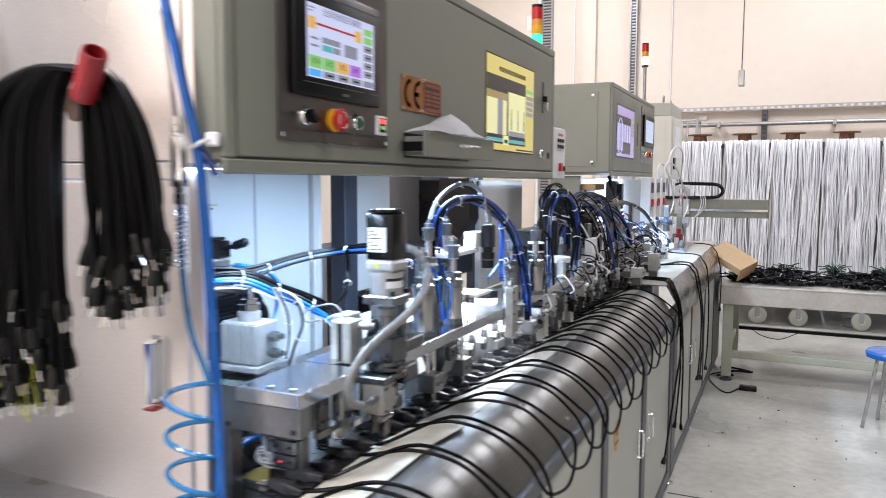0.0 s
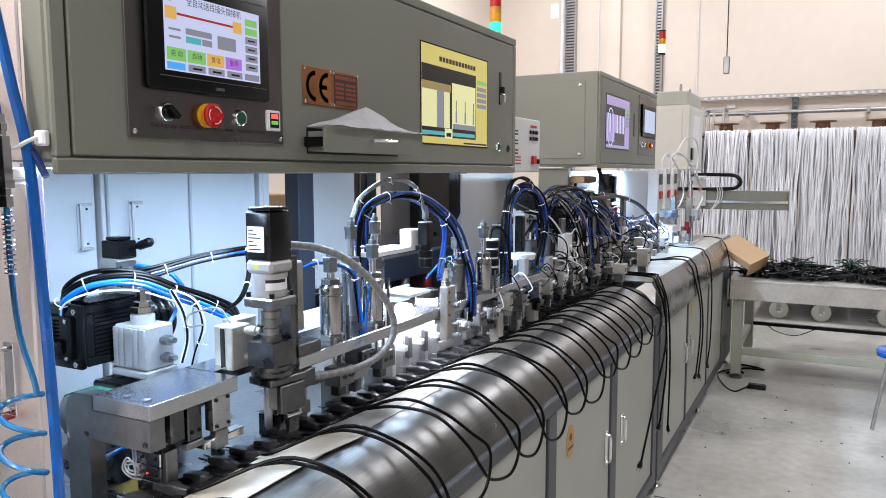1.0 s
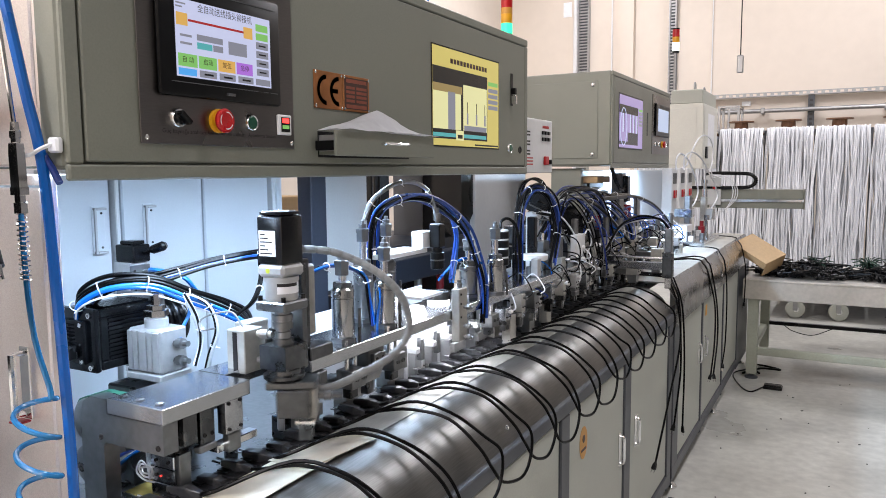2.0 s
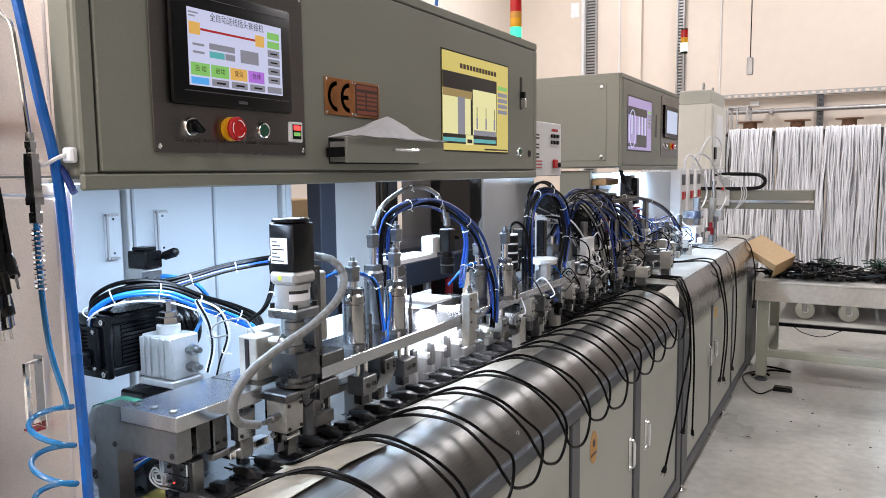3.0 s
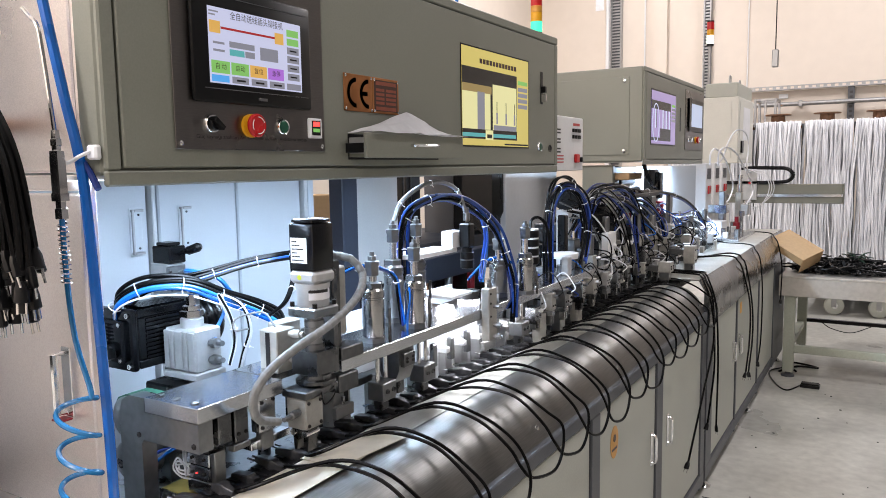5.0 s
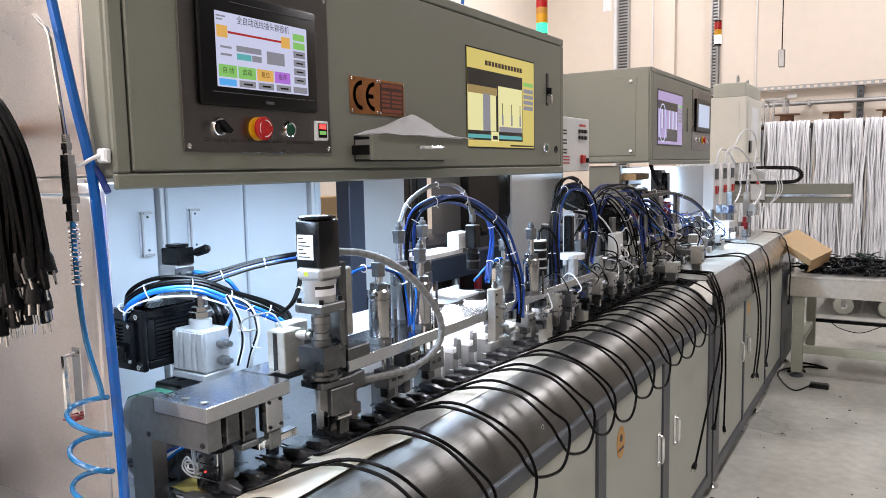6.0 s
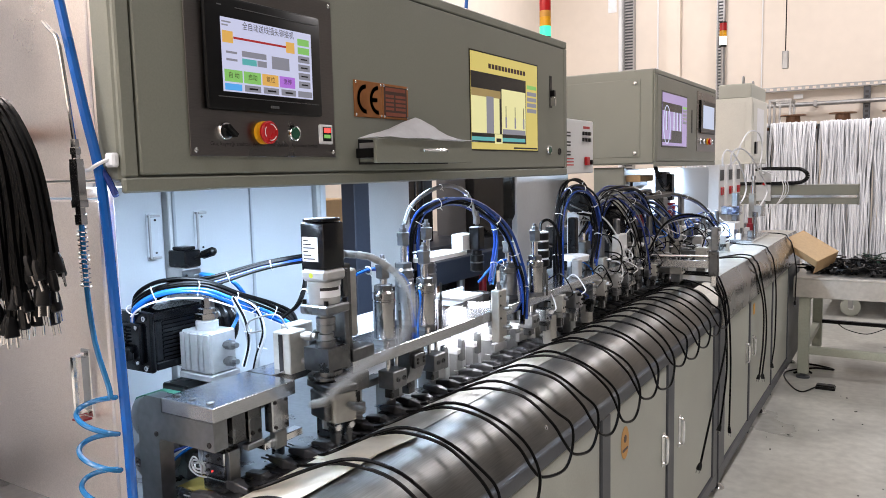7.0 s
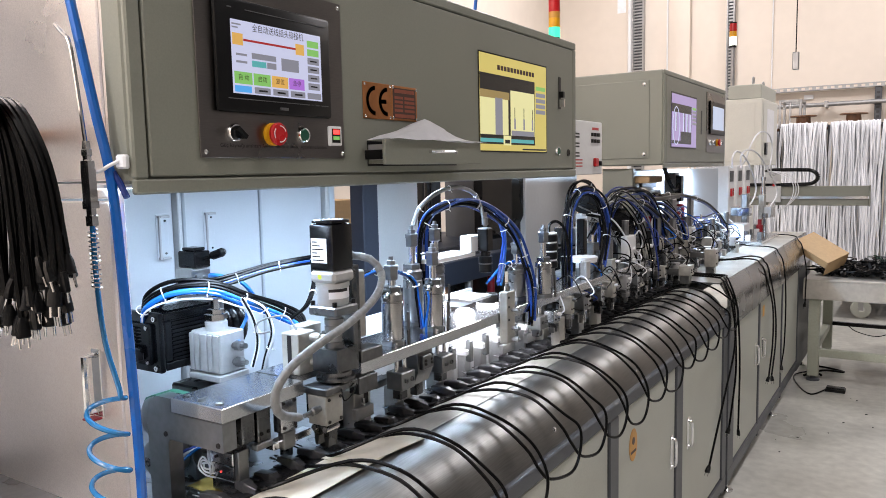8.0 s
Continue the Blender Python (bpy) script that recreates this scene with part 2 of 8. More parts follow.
def rings(bm, rows, cap0=True, cap1=True):
    loops = [[bm.verts.new(p) for p in r] for r in rows]
    n = len(loops[0])
    for a, b in zip(loops, loops[1:]):
        for i in range(n):
            j = (i + 1) % n
            bm.faces.new((a[i], a[j], b[j], b[i]))
    if cap0:
        bm.faces.new(loops[0])
    if cap1:
        bm.faces.new(loops[-1])
    return bm


def basis(d):
    d = Vector(d).normalized()
    u = d.cross(Vector((0, 0, 1)))
    if u.length < 1e-3:
        u = Vector((1, 0, 0))
    u.normalize()
    return d, u, d.cross(u)


def lathe(bm, base, axis, prof, seg=16):
    """prof: (distance along axis, radius) pairs."""
    base = Vector(base)
    d, u, v = basis(axis)
    rows = []
    for h, r in prof:
        rows.append([base + d * h + (u * math.cos(2 * math.pi * i / seg) + v * math.sin(2 * math.pi * i / seg)) * max(r, 1e-4)
                     for i in range(seg)])
    return rings(bm, rows)


def cyl(bm, p0, p1, r, seg=12, r2=None, ch=0.0):
    p0, p1 = Vector(p0), Vector(p1)
    L = (p1 - p0).length
    r2 = r if r2 is None else r2
    prof = [(0, r - ch), (ch, r), (L - ch, r2), (L, r2 - ch)] if ch else [(0, r), (L, r2)]
    return lathe(bm, p0, p1 - p0, prof, seg)


def sweep(bm, pts, r, seg=6):
    pts = [Vector(p) for p in pts]
    t = (pts[1] - pts[0]).normalized()
    _, u, v = basis(t)
    rows = []
    for i, p in enumerate(pts):
        a = pts[max(i - 1, 0)]
        b = pts[min(i + 1, len(pts) - 1)]
        t2 = (b - a).normalized()
        u = (u - t2 * u.dot(t2)).normalized()
        v = t2.cross(u)
        rows.append([p + (u * math.cos(2 * math.pi * k / seg) + v * math.sin(2 * math.pi * k / seg)) * r for k in range(seg)])
    return rings(bm, rows)


def spline(pts, n=8):
    P = [Vector(p) for p in pts]
    P = [2 * P[0] - P[1]] + P + [2 * P[-1] - P[-2]]
    out = []
    for i in range(1, len(P) - 2):
        a, b, c, d = P[i - 1:i + 3]
        for k in range(n):
            t = k / n
            out.append(0.5 * (2 * b + (c - a) * t + (2 * a - 5 * b + 4 * c - d) * t * t + (3 * b - a - 3 * c + d) * t ** 3))
    out.append(P[-2])
    return out


def tube(pts, r, n=8, seg=6):
    return sweep(B(), spline(pts, n), r, seg)


def prism_y(bm, prof, y0, y1):
    """prof: closed list of (x, z)."""
    return rings(bm, [[(x, y0, z) for x, z in prof], [(x, y1, z) for x, z in prof]])


def writing(text, y, z, size, x, mat, parent, name="writing", face="x", width=None, align="CENTER"):
    """Flat letters on a plane that faces +x (reading towards +y) or -y (reading towards +x)."""
    cu = bpy.data.curves.new(name, "FONT")
    cu.body, cu.size, cu.align_x, cu.align_y = text, size, align, "CENTER"
    tmp = new(name, cu)
    me = bpy.data.meshes.new_from_object(tmp.evaluated_get(bpy.context.evaluated_depsgraph_get()))
    bpy.data.objects.remove(tmp)
    xs = [v.co.x for v in me.vertices]
    k = width / (max(xs) - min(xs)) if width and xs else 1.0
    base = ORIGIN[parent]
    for v in me.vertices:
        a, b = v.co.x * k, v.co.y
        p = Vector((x, y + a, z + b)) if face == "x" else Vector((y + a, x, z + b))
        v.co = p - base
    me.materials.clear()
    me.materials.append(M[mat])
    ob = new(name, me)
    ob.parent = parent
    ORIGIN[ob] = base
    return ob


def screw(parent, p, axis=(1, 0, 0), r=0.005, mat="chrome", name="screw"):
    return part(name, lathe(B(), Vector(p), axis, [(0, r), (0.002, r), (0.003, r * 0.6), (0.0022, r * 0.55), (0.0015, r * 0.3)], 8), mat, parent)

# ---------------------------------------------------------------- the hall
XW0, XW1, YW0, YW1, ZC = -5.2, 6.5, -4.5, 13.5, 6.0
solo("floor", bx(XW0, XW1, YW0, YW1, -0.2, 0.0), "floor", "pale worn polished concrete factory floor", "floor", kind="structure")
solo("wall_north", bx(XW0 - 0.2, XW1 + 0.2, YW1, YW1 + 0.2, -0.2, ZC), "wall", "cream painted hall wall", "wall", kind="structure")
solo("wall_south", bx(XW0 - 0.2, XW1 + 0.2, YW0 - 0.2, YW0, -0.2, ZC), "wall", "cream painted hall wall", "wall", kind="structure")
solo("wall_west", bx(XW0 - 0.2, XW0, YW0, YW1, -0.2, ZC), "wall", "cream painted hall wall", "wall", kind="structure")
# unseen wall, grey so that metal facing it reflects less light
solo("wall_east", bx(XW1, XW1 + 0.2, YW0, YW1, -0.2, ZC), "wall_dimmed", "unseen hall wall, greyed to dim reflections", "wall", kind="structure")
solo("ceiling", bx(XW0 - 0.2, XW1 + 0.2, YW0 - 0.2, YW1 + 0.2, ZC, ZC + 0.2), "ceiling", "pale sheet ceiling of the hall", "ceiling", kind="structure")
# shallow wall pillar in the far corner
solo("wall_pillar", bx(-3.0, -2.78, YW1 - 0.12, YW1, 0, ZC), "wall", "cream painted pillar on the hall wall", "pillar", kind="structure")
for lx, ly, lp in HALL_LAMPS:
    t = thing("ceiling_lamp", (lx, ly, 5.95), "long white hall lamp under the ceiling", "lamp", "hall lamps")
    part("housing", bx(lx - 0.28, lx + 0.28, ly - 1.25, ly + 1.25, 5.955, 5.998, 0.008), "white_plastic", t)

# ---------------------------------------------------------------- machine base
XF = -0.19
def handle_x(parent, y, z0, z1, x, mat="chrome"):
    bm = B()
    box(bm, x, x + 0.004, y - 0.013, y + 0.013, z0, z1, 0.002)
    sweep(bm, spline([(x, y, z0 + 0.012), (x + 0.016, y, z0 + 0.016), (x + 0.018, y, (z0 + z1) / 2), (x + 0.016, y, z1 - 0.016), (x, y, z1 - 0.012)], 4), 0.005, 6)
    return part("handle", bm, mat, parent, "small steel door handle")


def machine_base(y0, y1, posts, doors, label):
    """posts: (y0, y1) of upright bars; doors: (y0, y1, handle y or None)."""
    t = thing("machine_base", (-0.6, (y0 + y1) / 2, 0), label, "machine base", "machine bases")
    for a, b in posts:
        part("post", bx(XF - 0.05, XF, a, b, 0.07, 0.825, 0.003), "frame_paint", t)
    part("top_rail", bx(XF - 0.05, XF + 0.001, y0, y1, 0.826, 0.864, 0.003), "frame_paint", t)
    part("bottom_rail", bx(XF - 0.05, XF + 0.001, y0, y1, 0.085, 0.140, 0.003), "frame_paint", t)
    part("back_panel", bx(-1.12, -1.10, y0, y1, 0.085, 0.90), "panel_paint", t)
    part("end_panel", bx(-1.10, XF - 0.052, y0, y0 + 0.015, 0.085, 0.90), "panel_paint", t)
    part("tabletop", bx(-1.12, -0.40, y0, y1, 0.90, 0.935, 0.003), "alu_matt", t, "bare metal machine deck")
    for a, b, hy in doors:
        d = part("door", bx(XF - 0.03, XF - 0.006, a + 0.004, b - 0.004, 0.145, 0.822, 0.004), "panel_paint", t, "light grey painted door")
        if hy:
            handle_x(d, hy, 0.47, 0.592, XF - 0.006)
    for fy in (y0 + 0.12, y1 - 0.12, (y0 + y1) / 2 - 0.05):
        for fx in (XF - 0.03, -1.05):
            bm = lathe(B(), (fx, fy, 0), (0, 0, 1), [(0, 0.032), (0.008, 0.034), (0.016, 0.024), (0.024, 0.010), (0.084, 0.008)], 14)
            part("levelling_foot", bm, "chrome", t, "round steel levelling foot")
    return t


base1 = machine_base(0.6, 4.10, [(0.60, 0.66), (1.30, 1.37), (1.95, 2.02), (2.621, 2.69), (3.287, 3.37), (4.02, 4.10)],
                     [(0.66, 1.30, None), (1.37, 1.95, 1.90), (2.02, 2.621, 2.10), (2.69, 3.287, 3.24), (3.37, 4.02, 3.458)],
                     "grey machine base with dark frame and hinged doors")
base2 = machine_base(4.13, 6.95, [(4.13, 4.255), (4.87, 4.90), (5.64, 5.67), (6.35, 6.95)],
                     [(4.255, 4.87, 4.80), (4.90, 5.64, 4.98), (5.67, 6.35, None)],
                     "grey machine base with dark frame further down the line")
# oval sticker
bm = lathe(B(), (XF - 0.0055, 2.83, 0.692), (1, 0, 0), [(0, 0.05), (0.0008, 0.05)], 28)
for v in bm.verts:
    v.co.y = 2.83 + (v.co.y - 2.83) * 0.72
st = part("sticker", bm, "orange", base1, "orange oval logo sticker")
bm = lathe(B(), (XF - 0.0045, 2.83, 0.704), (1, 0, 0), [(0, 0.012), (0.0006, 0.012)], 16)
box(bm, XF - 0.0045, XF - 0.0039, 2.806, 2.854, 0.667, 0.675)
part("print", bm, "label_brown", st)
part("sticker", bx(XF - 0.005, XF - 0.0042, 4.985, 5.035, 0.70, 0.76), "yellow", base2, "small yellow warning label")

# ---------------------------------------------------------------- covers over the conveyor edge
def cover(name, prof, y0, y1, label, screws):
    t = thing(name, (-0.30, (y0 + y1) / 2, 0.905), label, "machine cover", "machine covers")
    back = [(x - 0.003, z - 0.004) for x, z in reversed(prof)]
    part("sheet", prism_y(B(), prof + back, y0, y1), "hood_steel" if len(prof) > 8 else "fold_steel", t)
    for y, x, z in screws:
        screw(t, (x, y, z), (0.9, 0, 0.35), 0.006)
    return t


arc = [(-0.449, 0.950), (-0.449, 0.964), (-0.446, 0.967), (-0.370, 0.974)] + [(-0.345 + 0.142 * math.sin(a), 0.833 + 0.142 * math.cos(a))
       for a in [radians(4 + k * 7) for k in range(0, 11)]] + [(-0.202, 0.856)]
hood1 = cover("steel_cover", arc, 0.62, 4.105, "rounded brushed stainless cover along the conveyor",
      [(1.72, -0.213, 0.902), (2.298, -0.213, 0.902), (2.9, -0.213, 0.902), (3.5, -0.213, 0.902), (4.03, -0.213, 0.902)])
# paler sheet on the flat top paints the light falling from above
part("top_strip", prism_y(B(), [(-0.4455, 0.9676), (-0.370, 0.9746), (-0.350, 0.9758), (-0.350, 0.9765), (-0.370, 0.9753), (-0.4455, 0.9683)], 0.63, 4.10), "lit_top_steel", hood1, "dull scuffed flat top of the cover, coloured paler for light from above")
facet = [(-0.47, 0.998), (-0.46, 1.0), (-0.232, 1.0), (-0.188, 0.925), (-0.184, 0.80)]
hood2 = cover("steel_cover", facet, 4.125, 7.0, "folded stainless cover with sharp bends", [(4.2, -0.184, 0.86), (5.5, -0.184, 0.86)])
# pale sheet again, standing in for light on the folded cover's top
part("top_strip", bx(-0.458, -0.236, 4.13, 6.995, 1.0003, 1.0012), "lit_top_steel", hood2, "dull scuffed flat top of the cover, coloured paler for light from above")
# thin card sheets lying on the cover
for y0, y1, rz in ((1.30, 1.80, 1), (1.74, 1.93, -7)):
    solo("card_sheet", bx(-0.050, 0.056, -(y1 - y0) / 2, (y1 - y0) / 2, 0, 0.0012, 0, pose(-0.393, (y0 + y1) / 2, 0.9752 + 0.0015 * (rz < 0), 0, -4.8, rz)),
         "board", "grey card sheet lying on the steel cover", "card", "cards on the cover")

# ---------------------------------------------------------------- first control box
def flat(parent, name, mat, y0, y1, z0, z1, x, d=0.0008, label="", bevel=0.0):
    return part(name, bx(x, x + d, y0, y1, z0, z1, bevel), mat, parent, label)


def rotary(parent, y, z, x):
    part("knob_ring", lathe(B(), (x, y, z), (1, 0, 0), [(0, 0.0165), (0.006, 0.0165), (0.009, 0.0145), (0.009, 0.012), (0.006, 0.0118)], 24), "chrome", parent)
    bm = lathe(B(), (x, y, z), (1, 0, 0), [(0.004, 0.0115), (0.014, 0.0115), (0.016, 0.010)], 20)
    box(bm, 0.012, 0.026, -0.0045, 0.0045, -0.0135, 0.0135, 0.0015, pose(x, y, z, 50, 0, 0))
    part("knob", bm, "black_plastic", parent, "black selector knob turned to one side")


def estop(parent, y, z, x, k=1.0):
    part("collar", lathe(B(), (x, y, z), (1, 0, 0), [(0, 0.021 * k), (0.0066 * k, 0.021 * k), (0.0077 * k, 0.017 * k)], 24), "yellow", parent, "yellow emergency stop collar")
    part("stop_button", lathe(B(), (x, y, z), (1, 0, 0), [(0.0066 * k, 0.013 * k), (0.0132 * k, 0.0145 * k), (0.0143 * k, 0.0205 * k), (0.0187 * k, 0.021 * k), (0.0215 * k, 0.0185 * k), (0.0220 * k, 0.012 * k), (0.0212 * k, 0.004 * k)], 24), "red", parent, "red mushroom stop button")
    bm = B()
    for a0 in (20, 140, 260):
        pts = [(x + 0.0222 * k, y + 0.0145 * k * math.cos(radians(a0 + s)), z + 0.0145 * k * math.sin(radians(a0 + s))) for s in range(0, 75, 12)]
        sweep(bm, pts, 0.0009 * k, 4)
    part("arrow_marks", bm, "white_plastic", parent)


def pushbutton(parent, y, z, x, mat="green", k=1.0):
    part("button_ring", lathe(B(), (x, y, z), (1, 0, 0), [(0, 0.0155 * k), (0.006 * k, 0.0155 * k), (0.009 * k, 0.0135 * k), (0.0075 * k, 0.0115 * k)], 24), "chrome", parent)
    part("button", lathe(B(), (x, y, z), (1, 0, 0), [(0.003, 0.0113 * k), (0.0085 * k, 0.0113 * k), (0.0095 * k, 0.010 * k)], 20), mat, parent)


X1 = -0.504
cb = thing("control_box", (-0.76, 2.28, 1.495), "grey-beige steel control box with touch screen and monitor", "control box", "control boxes")
sh = B()
box(sh, -0.568, X1 - 0.012, 1.414, 3.139, 1.512, 1.945, 0.005)
box(sh, -1.02, -0.569, 1.45, 3.139, 1.512, 1.945, 0.005)
part("shell", sh, "box_paint", cb)
# rim of the front and the recessed door inside it
for nm, r in (("rim", (1.414, 3.139, 1.495, 1.519)), ("rim", (1.414, 3.139, 1.921, 1.945)), ("rim", (1.414, 1.440, 1.5195, 1.9205)), ("rim", (3.113, 3.139, 1.5195, 1.9205))):
    part(nm, bx(X1 - 0.0125, X1 - 0.001, *r, 0.003), "box_paint", cb)
dr = part("front_door", bx(X1 - 0.0125, X1, 1.4435, 3.1095, 1.5225, 1.9175, 0.0025), "box_paint", cb, "flush grey-beige front door")
pl = part("operator_plate", bx(X1 + 0.0002, X1 + 0.003, 1.537, 1.904, 1.552, 1.862, 0.001), "plate_steel", cb, "dark brushed steel operator plate")
XP = X1 + 0.003
for y, z in ((1.547, 1.562), (1.894, 1.562), (1.547, 1.852), (1.894, 1.852)):
    screw(pl, (XP, y, z), (1, 0, 0), 0.0045)
hm = part("touch_screen", bx(XP, XP + 0.012, 1.584, 1.870, 1.630, 1.822, 0.006, None, 2), "black_plastic", cb, "black framed touch screen, switched on")
XH = XP + 0.0122
flat(hm, "screen", "screen_white", 1.616, 1.840, 1.662, 1.786, XH, 0.0006)
XS = XH + 0.0008
def scr(m, y0, y1, z0, z1, parent=hm, x=XS, nm="screen_field"):
    """Field given in fractions of the touch screen's picture."""
    Y = lambda f: 1.616 + 0.224 * f
    Z = lambda f: 1.662 + 0.124 * f
    return flat(parent, nm, m, Y(y0), Y(y1), Z(z0), Z(z1), x, 0.0004)
for i, m in enumerate(("screen_green", "screen_green", "screen_orange", "screen_violet")):
    scr(m, 0.015 + i * 0.195, 0.195 + i * 0.195, 0.135, 0.30)
for i, m in enumerate(("screen_blue", "screen_grey", "screen_grey", "screen_grey", "screen_grey")):
    scr(m, 0.015 + i * 0.2, 0.185 + i * 0.2, 0.02, 0.11)
for i, m in enumerate(("screen_grey", "screen_grey", "screen_grey", "screen_grey", "screen_green", "screen_green")):
    scr(m, 0.83, 0.97, 0.16 + i * 0.128, 0.26 + i * 0.128)
scr("screen_orange", 0.01, 0.115, 0.66, 0.82); scr("screen_orange", 0.69, 0.79, 0.66, 0.82)
scr("screen_red", 0.12, 0.69, 0.725, 0.755)
scr("screen_grey", 0.20, 0.46, 0.50, 0.58); scr("screen_teal", 0.20, 0.35, 0.39, 0.475); scr("screen_grey", 0.36, 0.46, 0.39, 0.475)
scr("screen_grey", 0.52, 0.72, 0.39, 0.57)
scr("screen_grey", 0.04, 0.15, 0.52, 0.55); scr("screen_grey", 0.04, 0.15, 0.42, 0.45)
scr("screen_grey", 0.01, 0.10, 0.93, 0.95); scr("screen_grey", 0.01, 0.07, 0.885, 0.905)
writing("全自动送线插头铆接机", 1.728, 1.776, 0.0145, XS + 0.0006, "label_black", hm, width=0.128)
for i, s in enumerate(("自 动", "启动", "复位", "急停")):
    writing(s, 1.616 + 0.224 * (0.105 + i * 0.195), 1.6895, 0.011, XS + 0.0008, "label_brown", hm)
for i in range(3):
    scr("screen_dark", 0.06 + 0.2 * (i + 1), 0.15 + 0.2 * (i + 1), 0.05, 0.075, x=XS + 0.0005)
for i in range(4):
    scr("screen_dark", 0.86, 0.94, 0.20 + i * 0.128, 0.22 + i * 0.128, x=XS + 0.0005)
for a, b, c, d in ((1.61, 1.62, 1.8045, 1.8065), (1.65, 1.855, 1.8045, 1.8058), (1.605, 1.858, 1.6525, 1.6538), (1.725, 1.747, 1.639, 1.644)):
    flat(hm, "print", "alu_matt", a, b, c, d, XH - 0.0001, 0.0005)
hm.location.y -= 0.0135
rotary(pl, 1.609, 1.595, XP)
estop(pl, 1.700, 1.595, XP)
pushbutton(pl, 1.779, 1.596, XP)
tc = part("temperature_display", bx(XP, XP + 0.008, 1.851, 1.888, 1.577, 1.616, 0.002), "white_plastic", pl, "small white temperature controller")
flat(tc, "display", "black_plastic", 1.857, 1.882, 1.583, 1.611, XP + 0.008, 0.0006)
flat(tc, "digits", "led_red", 1.860, 1.879, 1.600, 1.609, XP + 0.0087, 0.0004)
flat(tc, "digits", "screen_green", 1.860, 1.879, 1.589, 1.596, XP + 0.0087, 0.0004)
writing("Güç kaynağı anahtarı", 1.625, 1.5735, 0.0095, XP + 0.0003, "label_black", pl, width=0.092)
writing("Acil durdurma anahtarı", 1.721, 1.5735, 0.0095, XP + 0.0003, "label_black", pl, width=0.092)
writing("Aydınlatma lambası", 1.812, 1.5735, 0.0095, XP + 0.0003, "label_black", pl, width=0.075)
# rating plates
for y0, y1, mk in ((1.971, 2.0705, "ce"), (2.0715, 2.173, "data")):
    rp = part("rating_plate", bx(X1 + 0.0003, X1 + 0.002, y0, y1, 1.638, 1.716, 0.0008), "copper", cb, "copper coloured rating plate")
    if mk == "ce":
        for cy, bar in ((y0 + 0.042, False), (y0 + 0.086, True)):
            bm = B()
            rim = []
            for k in range(15):
                a = radians(90 + 180 * k / 14)
                rim.append([bm.verts.new((X1 + 0.0024, cy + r * math.cos(a), 1.677 + r * math.sin(a))) for r in (0.0225, 0.0315)])
            for p, q in zip(rim, rim[1:]):
                bm.faces.new((p[0], p[1], q[1], q[0]))
            if bar:
                bm.faces.new([bm.verts.new((X1 + 0.0024, cy + u, 1.677 + v)) for u, v in ((-0.0223, -0.0045), (-0.004, -0.0045), (-0.004, 0.0045), (-0.0223, 0.0045))])
            bmesh.ops.solidify(bm, geom=bm.faces[:], thickness=0.0003)
            part("mark", bm, "label_black", rp)
    else:
        flat(rp, "print", "label_brown", y0 + 0.006, y1 - 0.006, 1.643, 1.711, X1 + 0.0021, 0.0002)
        for i in range(4):
            for a, b in ((0.012, 0.044), (0.050, 0.090)):
                flat(rp, "print", "label_rust", y0 + a, y0 + b, 1.658 + i * 0.0095, 1.664 + i * 0.0095, X1 + 0.0024, 0.0003)
        for z in (1.645, 1.700):
            flat(rp, "print", "label_rust", y0 + 0.012, y0 + 0.090, z, z + 0.008, X1 + 0.0024, 0.0003)
    for y in (y0 + 0.005, y1 - 0.005):
        for z in (1.643, 1.711):
            screw(rp, (X1 + 0.002, y, z), (1, 0, 0), 0.0032)
# monitor behind its cut-out
mo = part("monitor", bx(X1 + 0.0002, X1 + 0.0012, 2.466, 2.897, 1.572, 1.842), "black_plastic", cb, "built-in monitor showing camera pictures on yellow")
XM = X1 + 0.0014
def mon(m, y0, y1, z0, z1, lift=0.0, nm="screen_field"):
    Y = lambda f: 2.470 + 0.422 * f
    Z = lambda f: 1.576 + 0.262 * f
    return flat(mo, nm, m, Y(y0), Y(y1), Z(z0), Z(z1), XM + lift, 0.0004)
mon("screen_yellow", 0, 1, 0, 1, 0, "screen")
mon("screen_dark", 0.0, 0.80, 0.07, 0.80, 0.0006)
mon("screen_pale", 0.0, 0.385, 0.17, 0.62, 0.0012); mon("screen_pale", 0.42, 0.79, 0.17, 0.66, 0.0012)
mon("screen_brown", 0.0, 0.40, 0.55, 0.63, 0.0018); mon("screen_grey", 0.20, 0.30, 0.17, 0.56, 0.0018)
for a in (0.47, 0.61, 0.745):
    mon("screen_grey", a, a + 0.022, 0.24, 0.36, 0.0018); mon("screen_dark", a + 0.006, a + 0.014, 0.36, 0.48, 0.0018)
mon("screen_grey", 0.43, 0.78, 0.17, 0.225, 0.0018)
mon("screen_teal", 0.0, 0.78, 0.09, 0.13, 0.0012); mon("screen_pale", 0.31, 0.42, 0.06, 0.165, 0.002); mon("screen_dark", 0.33, 0.40, 0.08, 0.12, 0.0026)
mon("screen_green", 0.82, 0.98, 0.71, 0.755, 0.0006)
for k in range(4):
    mon("screen_grey", 0.82, 0.98, 0.44 + k * 0.065, 0.485 + k * 0.065, 0.0006)
mon("screen_dark", 0.60, 0.99, 0.012, 0.03, 0.0006)
for k in range(12):
    flat(mo, "print", "label_brown", 2.47 + 0.422 * (0.24 + k * 0.047), 2.47 + 0.422 * (0.275 + k * 0.047), 1.576 + 0.262 * 0.855, 1.576 + 0.262 * 0.905, XM + 0.0006, 0.0004)
# slot, buttons
sl = part("data_slot", bx(X1 + 0.0002, X1 + 0.0015, 2.990, 3.008, 1.716, 1.819, 0.0005), "black_plastic", cb, "black slot with a plugged-in stick")
